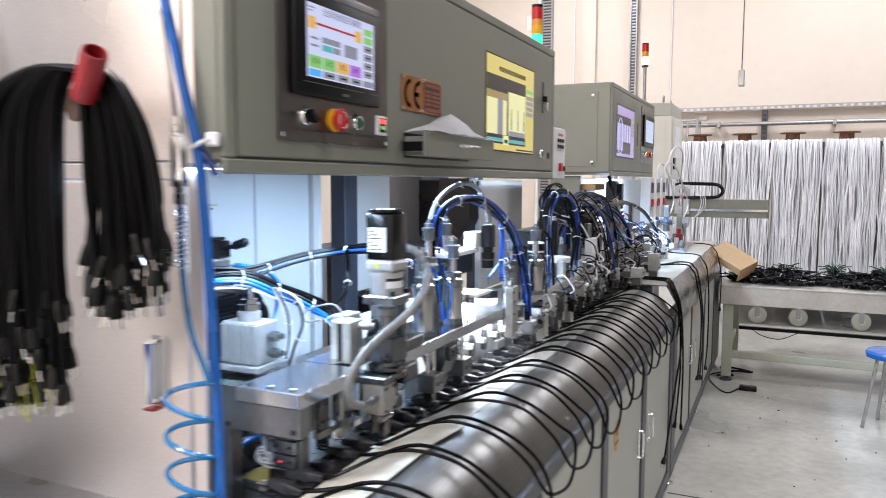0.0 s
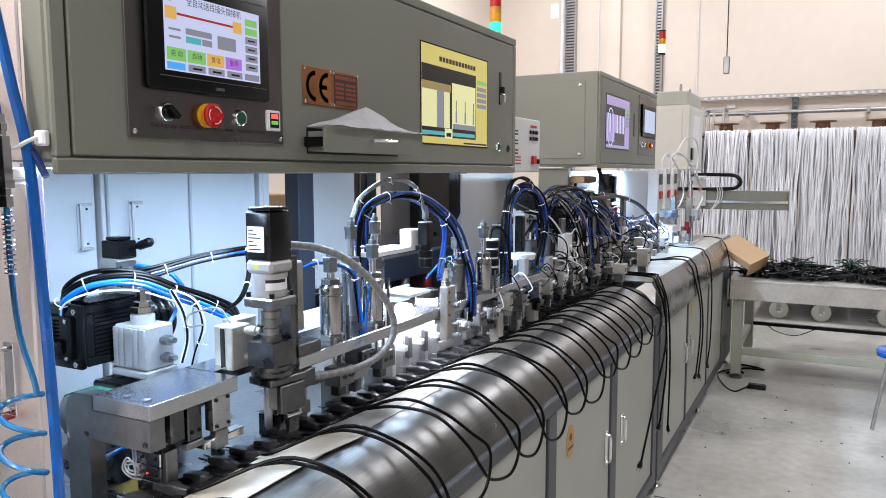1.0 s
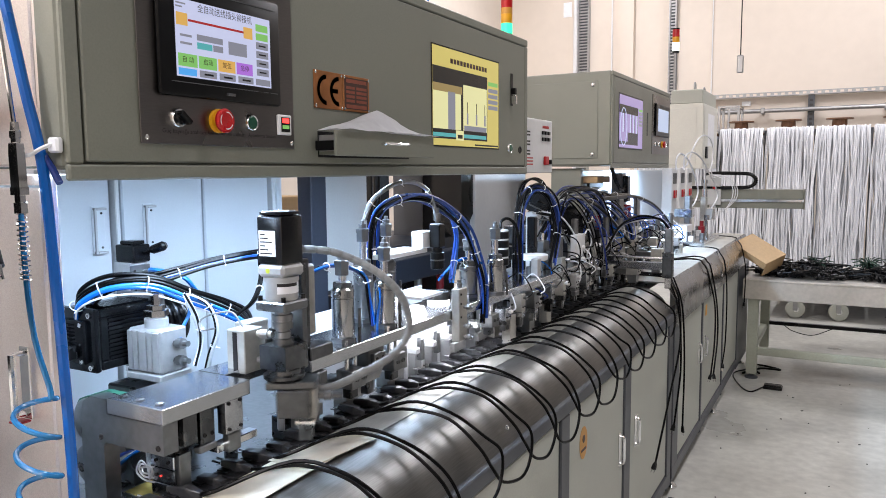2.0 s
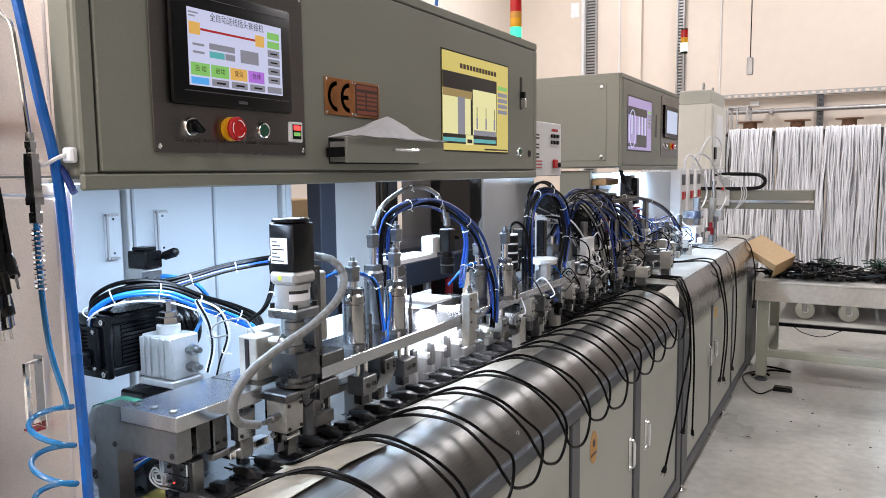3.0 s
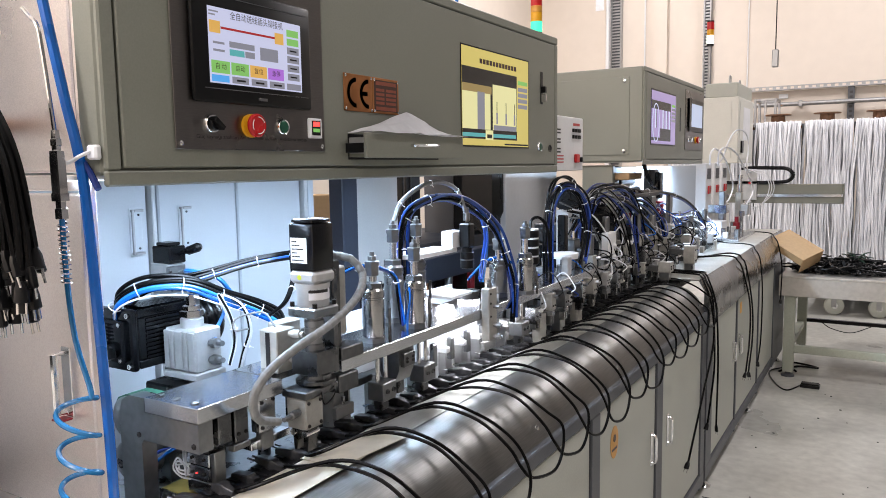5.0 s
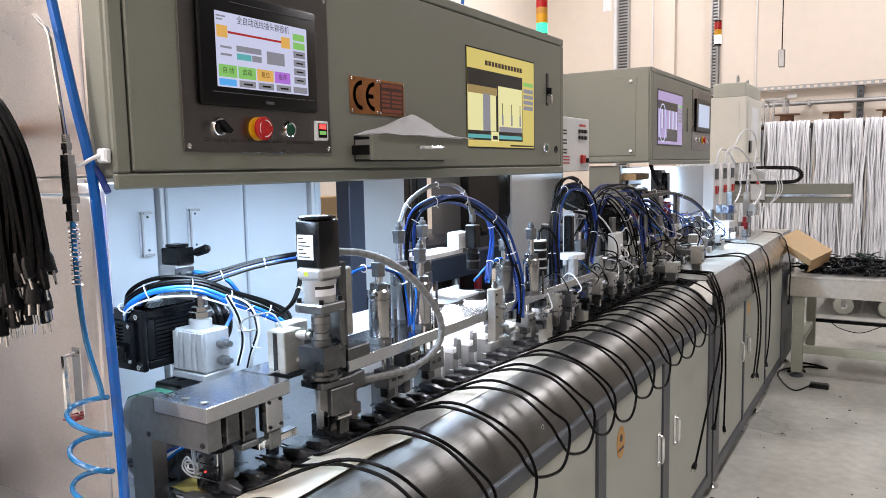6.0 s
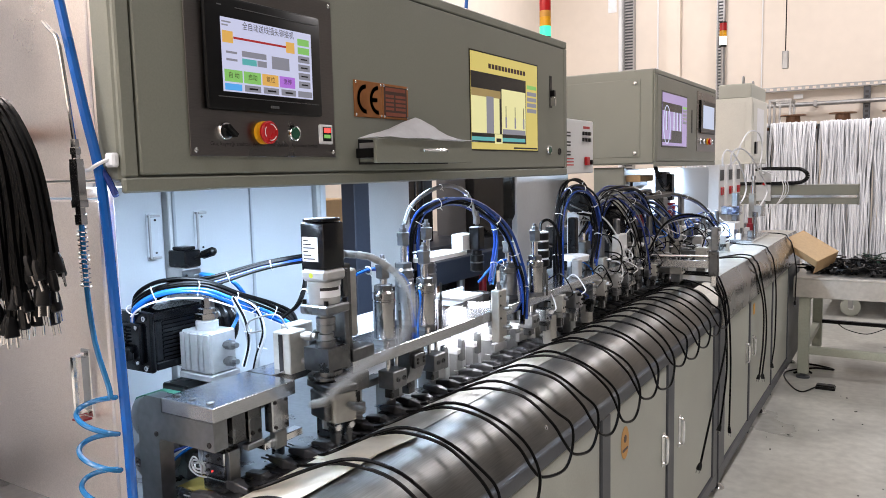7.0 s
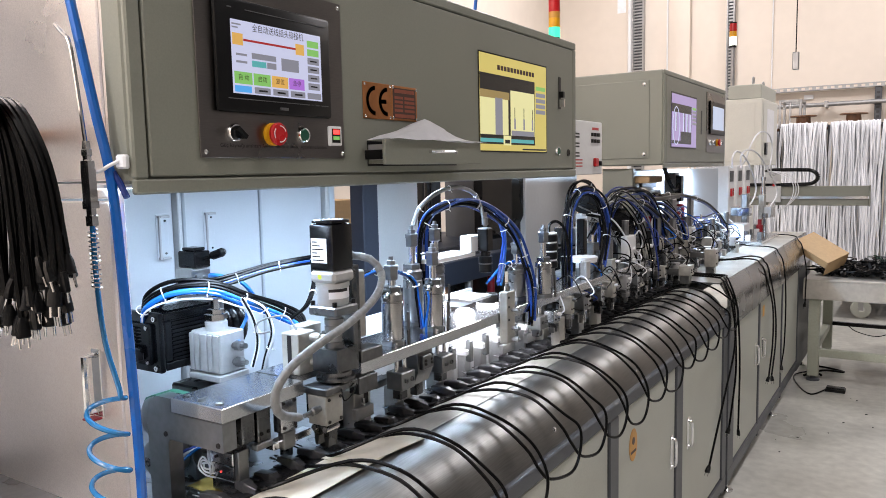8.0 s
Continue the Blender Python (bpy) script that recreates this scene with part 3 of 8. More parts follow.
part("stick", bx(X1 + 0.001, X1 + 0.018, 2.993, 3.005, 1.722, 1.748, 0.001), "chrome", sl)
part("stick_cap", bx(X1 + 0.001, X1 + 0.016, 2.993, 3.005, 1.752, 1.772, 0.001), "black_plastic", sl)
pushbutton(cb, 2.976, 1.579, X1)
part("plug_hole", lathe(B(), (X1, 3.069, 1.575), (1, 0, 0), [(0, 0.012), (0.002, 0.012), (0.002, 0.009), (0.0005, 0.008)], 18), "black_plastic", cb)
# drawer pulled out of the front
dw = part("drawer", bx(X1 - 0.02, -0.446, 1.985, 2.345, 1.541, 1.548), "box_paint", cb, "pulled-out shallow drawer")
part("drawer_front", bx(-0.447, -0.438, 1.960, 2.360, 1.538, 1.590, 0.0015), "box_paint", dw)
part("drawer_side", bx(X1 + 0.001, -0.447, 1.985, 1.988, 1.548, 1.582), "galv", dw)
part("drawer_side", bx(X1 + 0.001, -0.447, 2.342, 2.345, 1.548, 1.582), "galv", dw)
part("drawer_slide", bx(X1 + 0.001, -0.45, 1.972, 1.984, 1.550, 1.570, 0.001), "black_plastic", dw)
flat(cb, "drawer_opening", "black_plastic", 1.982, 2.348, 1.536, 1.590, X1 + 0.0002, 0.0006)
part("handle", tube([(-0.438, 2.125, 1.566), (-0.424, 2.127, 1.566), (-0.416, 2.14, 1.566), (-0.416, 2.20, 1.566), (-0.424, 2.213, 1.566), (-0.438, 2.215, 1.566)], 0.0035, 4, 6), "chrome", dw)
# light strip under the box
ls = part("light_strip", bx(-0.62, -0.58, 1.41, 3.03, 1.505, 1.5115), "white_plastic", cb, "cool white light strip under the box")
part("tube", bx(-0.615, -0.585, 1.42, 3.02, 1.5035, 1.5045), "lamp_white", ls)
# crumpled bag lying in the drawer
bm = B()
rows = []
random.seed(4)
for i in range(15):
    f = i / 14
    y = 1.975 + 0.40 * f
    h = 0.055 * math.exp(-((f - 0.47) / 0.22) ** 2) + 0.012 * math.sin(9 * f) * (1 - f)
    rows.append([(x, y + random.uniform(-0.006, 0.006), 1.590 + max(0.001, h * w) + random.uniform(0, 0.004)) for x, w in
                 ((-0.497, 0.25), (-0.483, 0.9), (-0.467, 1.0), (-0.452, 0.75), (-0.436, 0.2), (-0.430, -0.05))])
g = [[bm.verts.new(p) for p in r] for r in rows]
for a, b in zip(g, g[1:]):
    for i in range(5):
        bm.faces.new((a[i], a[i + 1], b[i + 1], b[i]))
bmesh.ops.solidify(bm, geom=bm.faces[:], thickness=0.0012)
solo("paper_bag", bm, "paper", "crumpled white paper bag lying in the open drawer", "bag", smooth=False)

# ---------------------------------------------------------------- second control box
X2 = -0.557
c2 = thing("control_box", (-0.86, 5.03, 1.517), "grey steel control box with lilac monitor and small touch screen", "control box", "control boxes")
part("shell", bx(-1.22, X2 - 0.010, 4.37, 5.69, 1.532, 1.99, 0.005), "box2_paint", c2)
for r in ((4.37, 5.69, 1.517, 1.54), (4.37, 5.69, 1.967, 1.99), (4.37, 4.398, 1.5405, 1.9665), (5.662, 5.69, 1.5405, 1.9665)):
    part("rim", bx(X2 - 0.0105, X2 - 0.001, *r, 0.003), "box2_paint", c2)
part("front_door", bx(X2 - 0.0105, X2, 4.401, 5.659, 1.5435, 1.9635, 0.002), "box2_paint", c2)
part("side_door", bx(-1.17, X2 - 0.075, 4.366, 4.371, 1.565, 1.945, 0.002), "box2_paint", c2, "side cover with two locks")
for z in (1.585, 1.925):
    part("lock", lathe(B(), (X2 - 0.10, 4.366, z), (0, -1, 0), [(0, 0.010), (0.004, 0.010), (0.006, 0.007)], 12), "chrome", c2)
m2 = part("monitor", bx(X2 + 0.0002, X2 + 0.0015, 4.474, 4.968, 1.614, 1.894), "black_plastic", c2, "built-in monitor with lilac picture")
def mon2(m, y0, y1, z0, z1, lift=0.0):
    return flat(m2, "screen_field", m, 4.482 + 0.478 * y0, 4.482 + 0.478 * y1, 1.622 + 0.264 * z0, 1.622 + 0.264 * z1, X2 + 0.0017 + lift, 0.0004)
mon2("screen_lilac", 0, 1, 0, 1); mon2("screen_dark", 0, 0.78, 0.66, 0.82, 0.0008); mon2("screen_dark", 0.34, 0.78, 0.12, 0.30, 0.0008)
mon2("screen_dark", 0.0, 0.78, 0.06, 0.12, 0.0008)
for a in (0.12, 0.42, 0.56, 0.70):
    mon2("screen_white", a, a + 0.05, 0.30, 0.66, 0.0014); mon2("screen_dark", a + 0.055, a + 0.07, 0.30, 0.66, 0.0014)
for k in range(5):
    mon2("screen_green" if k == 4 else "screen_grey", 0.82, 0.98, 0.46 + k * 0.075, 0.51 + k * 0.075, 0.0008)
bm = sweep(B(), [(X2 + 0.004, 4.482 + 0.478 * (0.16 + 0.13 * math.cos(a)), 1.622 + 0.264 * (0.40 + 0.36 * math.sin(a))) for a in [k * math.pi / 16 for k in range(33)]], 0.0022, 4)
part("screen_mark", bm, "screen_white", m2)
p2 = part("operator_plate", bx(X2 + 0.0002, X2 + 0.003, 5.19, 5.655, 1.60, 1.945), "plate_steel", c2)
h2 = part("touch_screen", bx(X2 + 0.003, X2 + 0.012, 5.25, 5.628, 1.705, 1.90, 0.005), "black_plastic", c2)
flat(h2, "screen", "screen_bluegrey", 5.30, 5.585, 1.735, 1.87, X2 + 0.0122, 0.0006)
for i, (m, y) in enumerate((("label_black", 5.27), ("label_black", 5.36), ("red", 5.45), ("label_black", 5.57))):
    if m == "red":
        estop(p2, y, 1.66, X2 + 0.003)
    else:
        pushbutton(p2, y, 1.66, X2 + 0.003, m)
part("data_slot", bx(X2 + 0.0002, X2 + 0.002, 5.07, 5.09, 1.70, 1.83), "black_plastic", c2)
l2 = part("light_strip", bx(-0.68, -0.64, 4.90, 5.66, 1.5255, 1.5315), "white_plastic", c2)
part("tube", bx(-0.675, -0.645, 4.91, 5.65, 1.5242, 1.525), "lamp_white", l2)

# ---------------------------------------------------------------- power supply between the boxes
eb = thing("power_supply", (-0.62, 3.42, 1.497), "cream power supply unit with red rocker switch", "power supply")
part("case", bx(-0.80, -0.60, 3.26, 3.64, 1.497, 1.705, 0.003), "white_plastic", eb)
XE = -0.5995
for i in range(9):
    flat(eb, "print", "label_black", 3.29, 3.29 + (0.11 if i % 3 else 0.07), 1.662 - i * 0.012, 1.668 - i * 0.012, XE, 0.0004)
for i in range(3):
    flat(eb, "print", "red", 3.29, 3.43, 1.552 - i * 0.012, 1.557 - i * 0.012, XE, 0.0004)
flat(eb, "print", "red", 3.53, 3.60, 1.672, 1.682, XE, 0.0004)
for i in range(3):
    for j in range(2):
        part("terminal", bx(XE, XE + 0.006, 3.52 + i * 0.032, 3.54 + i * 0.032, 1.622 + j * 0.025, 1.636 + j * 0.025, 0.001), "black_plastic", eb)
part("rocker_switch", bx(XE, XE + 0.012, 3.54, 3.575, 1.528, 1.562, 0.003), "red", eb, "red rocker switch")
part("socket", lathe(B(), (XE, 3.605, 1.54), (1, 0, 0), [(0, 0.010), (0.010, 0.010), (0.012, 0.006)], 12), "black_plastic", eb)

# ---------------------------------------------------------------- white cabinet and back frame behind the deck
XB = -1.13
wc = thing("white_cabinet", (XB - 0.2, 1.7, 0), "white sheet metal cabinet behind the machine deck", "cabinet")
part("body", bx(XB - 0.40, XB - 0.03, 0.9, 2.585, 0.0, 2.0, 0.004), "white_paint", wc)
for a, b in ((0.92, 1.955), (1.99, 2.256), (2.262, 2.528)):
    part("door", bx(XB - 0.03, XB, a, b, 0.3, 1.98, 0.004), "white_paint", wc, "white painted door")
part("stile", bx(XB - 0.028, XB + 0.012, 1.962, 1.974, 0.2, 1.99, 0.002), "grey_panel", wc)
part("stile", bx(XB - 0.028, XB + 0.014, 2.532, 2.548, 0.2, 1.99, 0.002), "grey_panel", wc)
part("stile", bx(XB - 0.028, XB + 0.008, 2.556, 2.584, 0.2, 1.99, 0.002), "white_paint", wc)
for y in (1.897, 2.046):
    part("handle_plate", bx(XB, XB + 0.002, y + 0.004, y + 0.040, 1.308, 1.428, 0.0008), "white_paint", wc)
    part("handle", bx(XB + 0.014, XB + 0.020, y, y + 0.006, 1.312, 1.424, 0.001), "galv", wc, "thin grey bow handle")
    for z in (1.312, 1.418):
        part("handle_foot", bx(XB + 0.002, XB + 0.020, y + 0.0065, y + 0.034, z, z + 0.006, 0.001), "galv", wc)
        screw(wc, (XB + 0.002, y + 0.030, z + (0.014 if z < 1.35 else -0.008)), (1, 0, 0), 0.003, "alu_dark")

bf = thing("back_frame", (XB - 0.05, 3.2, 0), "dark blue-grey frame posts behind the machine", "machine frame")
part("post", bx(XB - 0.06, XB, 2.741, 2.826, 0.0, 2.0, 0.003), "blue_frame", bf)
part("post", bx(XB - 0.10, XB - 0.03, 4.07, 4.12, 0.0, 2.0, 0.003), "blue_frame", bf)
part("cross_bar", bx(XB - 0.06, XB - 0.002, 3.22, 3.915, 1.045, 1.145, 0.003), "blue_frame", bf)
part("low_panel", bx(XB - 0.09, XB - 0.07, 2.83, 3.915, 0.60, 1.05, 0.003), "black_plastic", bf, "dark panel behind the deck")
for k, y in enumerate((3.0, 3.16, 3.3, 3.5, 3.7)):
    part("pipe", cyl(B(), (XB - 0.03, y, 0.70), (XB - 0.03, y, 1.049), 0.018, 10), ("red_tube", "galv", "wood", "galv", "red_tube")[k], bf)
part("cover_panel", bx(XB - 0.05, XB - 0.03, 2.83, 3.12, 1.08, 2.0, 0.003), "grey_panel", bf, "pale grey sheet panel")
part("cover_panel", bx(XB - 0.02, XB + 0.01, 3.985, 4.63, 0.94, 1.49, 0.003), "white_plastic", bf, "white sheet panel")
part("dark_hopper", prism_y(B(), [(XB - 0.05, 1.20), (XB + 0.0, 1.30), (XB + 0.0, 1.50), (XB - 0.16, 1.50), (XB - 0.16, 1.28)], 3.86, 3.982), "black_plastic", bf, "dark slanted hopper")
part("cover_panel", bx(-0.80, -0.77, 4.95, 6.48, 0.9362, 1.505, 0.003), "white_paint", bf, "white sheet panel")
part("column", bx(-0.892, -0.730, 4.42, 4.46, 0.936, 1.516, 0.003), "box2_paint", bf, "grey support column")
# second machine line behind, dark against the wall
bk = thing("background_machine", (-2.0, 3.8, 0), "dark machine with blue frame standing behind the line", "machine")
part("frame", bx(-2.2, -2.1, 3.5, 4.9, 0.0, 1.12, 0.004), "blue_frame", bk)
part("column", bx(-1.95, -1.80, 4.10, 4.28, 0.9, 2.1, 0.004), "black_plastic", bk)
part("column", bx(-1.98, -1.75, 4.6, 5.0, 0.9, 2.1, 0.004), "frame_paint", bk)
part("head", bx(-1.75, -1.60, 4.55, 4.9, 1.15, 1.5, 0.01, pose(0, 0, 0, 0, 0, 0)), "black_plastic", bk)
part("beam", bx(-2.1, -1.6, 3.6, 4.9, 1.02, 1.12, 0.005), "blue_frame", bk)
part("crate", bx(-2.1, -1.9, 5.0, 5.3, 1.3, 1.55, 0.01), "red_tube", bk)
part("pipe", cyl(B(), (-1.7, 4.0, 0.0), (-1.7, 4.0, 2.0), 0.02, 10), "black_plastic", bk)
box1 = thing("carton", (-1.9, 3.36, 1.10), "brown cardboard carton on a rack behind the machine", "carton")
part("box", bx(-2.05, -1.75, 3.20, 3.47, 1.16, 1.40, 0.004), "carton", box1)
part("rack_shelf", bx(-2.1, -1.7, 3.1, 3.49, 0.0, 1.155, 0.004), "grey_panel", box1)

# ---------------------------------------------------------------- embossed steel cabinet at the end of the line
YC = 1.434
sc = thing("steel_cabinet", (-1.1, YC + 0.1, 0), "embossed stainless cabinet with handled doors", "cabinet")
part("body", bx(-2.0, -1.2, YC + 0.0075, YC + 0.30, 0.0, 2.4, 0.004), "cab_steel", sc)
part("stile", bx(-0.603, -0.572, YC, YC + 0.007, 0.02, 2.4, 0.003), "cab_steel", sc, "upright steel edge strip")
part("upper_panel", bx(-1.99, -0.606, YC + 0.001, YC + 0.007, 1.517, 2.4, 0.004), "cab_steel", sc)
part("rail", bx(-1.99, -0.606, YC + 0.0025, YC + 0.007, 1.488, 1.5135, 0.003), "cab_steel", sc)
ld = part("door", bx(-1.99, -0.606, YC + 0.001, YC + 0.007, 0.05, 1.4845, 0.004), "cab_steel", sc, "lower stainless door")
bm = B()
box(bm, -0.684, -0.660, YC - 0.002, YC + 0.002, 1.114, 1.232, 0.001)
sweep(bm, [(-0.672, YC, 1.222), (-0.672, YC - 0.022, 1.222), (-0.672, YC - 0.022, 1.124), (-0.672, YC, 1.124)], 0.006, 8)
part("handle", bm, "chrome", ld, "bright steel bow handle")
part("handle_cap", bx(-0.684, -0.660, YC - 0.026, YC - 0.003, 1.1115, 1.1150, 0.001), "red_tube", ld)

# air gun hanging from the cabinet edge
ag = thing("air_gun", (-0.556, 1.38, 1.45), "steel blow gun with bent nozzle hanging on a hose", "air gun")
part("nozzle", tube([(-0.618, 1.372, 1.757), (-0.600, 1.372, 1.742), (-0.586, 1.372, 1.73), (-0.578, 1.372, 1.70), (-0.560, 1.372, 1.575)], 0.0032, 6, 8), "chrome", ag)
bm = lathe(B(), (-0.5595, 1.372, 1.578), (0.02, 0, -1), [(0, 0.006), (0.012, 0.007), (0.013, 0.0085), (0.022, 0.0085), (0.023, 0.007), (0.028, 0.007), (0.03, 0.011), (0.045, 0.012), (0.09, 0.012), (0.092, 0.0135), (0.102, 0.0135), (0.103, 0.008), (0.112, 0.008), (0.113, 0.010), (0.128, 0.010), (0.130, 0.006)], 6)
part("valve_body", bm, "chrome", ag)
bm = sweep(B(), [(-0.5565 + 0.0075 * math.cos(a), 1.372 + 0.0075 * math.sin(a), 1.445 - a * 0.0011) for a in [k * 0.5 for k in range(170)]], 0.0012, 4)
part("spring", bm, "chrome", ag)
pts = [(-0.5575, 1.372, 1.448), (-0.556, 1.372, 1.36), (-0.545, 1.372, 1.27), (-0.515, 1.370, 1.205)]
pts += [(-0.548 + 0.040 * math.cos(a), 1.368 + 0.022 * math.sin(a), 1.190 - 0.0092 * a) for a in [k * math.pi / 6 for k in range(0, 76)]]
part("coiled_hose", tube(pts, 0.0042, 3, 8), "teal_coil", ag, "blue coiled hose")
hs = thing("air_hose", (-0.46, 1.35, 1.0), "thick bright blue air hose running down the cabinet edge", "hose")
part("hose", tube([(-0.66, 1.38, 2.2), (-0.635, 1.385, 1.95), (-0.603, 1.39, 1.795), (-0.567, 1.395, 1.63), (-0.544, 1.40, 1.517), (-0.531, 1.40, 1.35), (-0.523, 1.40, 1.2), (-0.518, 1.40, 1.036), (-0.515, 1.40, 0.6), (-0.515, 1.40, 0.02)], 0.0078, 6, 10), "blue_tube", hs)
part("hose", tube([(-0.555, 1.402, 1.545), (-0.535, 1.405, 1.52), (-0.515, 1.405, 1.492)], 0.005, 5, 8), "blue_dark", hs)
part("clip", tube([(-0.565, 1.372, 1.530), (-0.55, 1.385, 1.532), (-0.533, 1.39, 1.540), (-0.525, 1.404, 1.548)], 0.003, 5, 6), "tie", hs)
part("clip_base", bx(-0.535, -0.512, 1.402, 1.4135, 1.535, 1.557, 0.003), "tie", hs)

# ---------------------------------------------------------------- cords hanging over a red pipe
random.seed(11)
rp = thing("pipe_hook", (-0.66, 1.40, 1.62), "red painted pipe hook on the cabinet", "hook")
part("pipe", lathe(B(), (-0.622, 1.288, 1.600), (0.60, -0.26, 0.64), [(0, 0.017), (0.072, 0.017), (0.075, 0.016), (0.075, 0.0135), (0.058, 0.013)], 20), "red_tube", rp, "short red painted pipe with a pale patch")
part("arm", tube([(-0.87, 1.478, 1.60), (-0.76, 1.385, 1.605), (-0.618, 1.285, 1.612)], 0.013, 5, 10), "wood", rp, "rusty pipe arm")
bm = lathe(B(), (-0.622, 1.288, 1.600), (0.60, -0.26, 0.64), [(0.03, 0.0174), (0.068, 0.0174)], 20)
for f in [f for f in bm.faces if f.calc_center_median().x > -0.64 or len(f.verts) > 4]:
    bm.faces.remove(f)
part("patch", bm, "white_plastic", rp)


def cord(parent, pts, r=0.0046, plug_len=0.028):
    """One cord with a two-pin plug at its end."""
    c = part("cord", tube(pts, r, 5, 6), "cable", parent)
    e = Vector(pts[-1])
    d = (e - Vector(pts[-2])).normalized()
    d = (d + Vector((random.uniform(-0.25, 0.25), random.uniform(-0.15, 0.15), random.uniform(-0.2, 0.1)))).normalized()
    _, u, v = basis(d)
    bm = B()
    rows = []
    for h, a, b in ((0, 0.005, 0.005), (0.010, 0.0085, 0.006), (plug_len, 0.0095, 0.0065), (plug_len + 0.002, 0.008, 0.005)):
        rows.append([e + d * h + u * x * a + v * y * b for x, y in ((1, 0.5), (0.5, 1), (-0.5, 1), (-1, 0.5), (-1, -0.5), (-0.5, -1), (0.5, -1), (1, -0.5))])
    rings(bm, rows)
    part("plug", bm, "black_plastic", c)
    for s in (-1, 1):
        p0 = e + d * plug_len + u * 0.006 * s
        part("pin", cyl(B(), p0, p0 + d * 0.017, 0.0019, 6), "chrome", c)
    return c


right = Vector((0.86, 0.30, 0)).normalized()
cr = thing("cord_bundle", (-0.63, 1.29, 1.64), "bundle of black power cords with plugs hung over a pipe", "cord bundle")
top = Vector((-0.652, 1.300, 1.632))
for i in range(38):
    k = random.random()
    reach = 0.006 + 0.104 * k
    dep = random.uniform(-0.03, 0.02)
    bot = 1.405 - 0.085 * random.random() + 0.03 * k
    f = Vector((0.25, -0.6, 0)) * dep
    cord(cr, [top + f + Vector((-0.02, 0, 0.004)), top + f + right * reach * 0.38 + Vector((0, 0, 0.004 - 0.012 * (1 - k))), top + f + right * reach * 0.82 + Vector((0, 0, -0.07)),
              top + f + right * reach + Vector((0, 0, -0.16)), Vector((*(top + f + right * (reach * 0.98 + random.uniform(-0.012, 0.012))).xy, bot))])
for i in range(95):
    k = random.random()
    reach = -(0.040 + 0.13 * k)
    f = Vector((0.25, -0.6, 0)) * random.uniform(-0.03, 0.03)
    bot = 1.255 + random.uniform(-0.06, 0.10)
    cord(cr, [top + f + Vector((0.015, 0, 0.003)), top + f + right * reach * 0.4 + Vector((0, 0, 0.004)), top + f + right * reach * 0.85 + Vector((0, 0, -0.05)),
              top + f + right * reach + Vector((0, 0, -0.18)), Vector((*(top + f + right * (reach + random.uniform(-0.012, 0.012))).xy, bot))])
# stripped tails below the longer side
for i in range(14):
    p = top + right * random.uniform(-0.15, -0.045) + Vector((0, random.uniform(-0.02, 0.01), 0))
    z = random.uniform(1.20, 1.265)
    part("stripped_end", tube([(p.x, p.y, z), (p.x + random.uniform(-0.01, 0.01), p.y, z - 0.02), (p.x + random.uniform(-0.015, 0.015), p.y, z - 0.05)], 0.0016, 4, 5), "copper_wire", cr, "yellow-green stripped wire end")

# both stand a little proud of the cabinet door
for ob in (rp, cr):
    ob.location += Vector((0.030, -0.036, -0.004))
rp.location.x -= 0.012

# ---------------------------------------------------------------- tool beam over the conveyor
bmz = 1.142
tb = thing("tool_beam", (-0.5, 2.6, 1.10), "long milled aluminium tool beam over the conveyor", "tool beam")
part("plate", bx(-0.572, -0.442, 1.502, 1.695, 1.116, bmz, 0.0015), "alu", tb)
part("plate", bx(-0.572, -0.505, 1.696, 1.849, 1.116, bmz, 0.0015), "alu", tb)
part("plate", bx(-0.572, -0.430, 1.850, 3.78, 1.116, bmz, 0.0015), "alu", tb)
bar = part("light_bar", bx(-0.520, -0.482, 2.30, 2.74, 1.106, 1.1155, 0.002), "alu_matt", tb, "lit white bar lamp under the beam")
part("diffuser", bx(-0.517, -0.485, 2.305, 2.735, 1.1045, 1.1058), "ring_white", bar)
area_lamp("bar_lamp", (-0.501, 2.52, 1.1035), (-0.52, 2.52, 0), 0.42, 0.03, 0.9, (0.9, 0.95, 1.0))
lg = prism_y(B(), [(-0.640, 0.936), (-0.585, 0.936), (-0.585, 1.060), (-0.580, 1.067), (-0.4435, 1.067), (-0.4435, 1.1155), (-0.5735, 1.1155), (-0.5735, 1.1405), (-0.612, 1.1405), (-0.632, 1.130), (-0.640, 1.108)], 1.5028, 1.532)
part("end_bracket", lg, "alu_matt", tb, "grey bent end bracket with rounded corner")
for x in (-0.555, -0.515, -0.470):
    screw(tb, (x, 1.522, bmz), (0, 0, 1), 0.0075, "alu_dark")
for x, z in ((-0.59, 1.075), (-0.455, 1.078)):
    screw(tb, (x, 1.503, z), (0, -1, 0), 0.005, "label_black")
for y in (2.45, 3.2, 3.74):
    part("leg", bx(-0.64, -0.585, y - 0.03, y + 0.03, 0.936, 1.114, 0.003), "alu_dark", tb)
    part("bracket", bx(-0.64, -0.573, y - 0.03, y + 0.03, 1.1155, 1.138, 0.002), "alu_dark", tb)


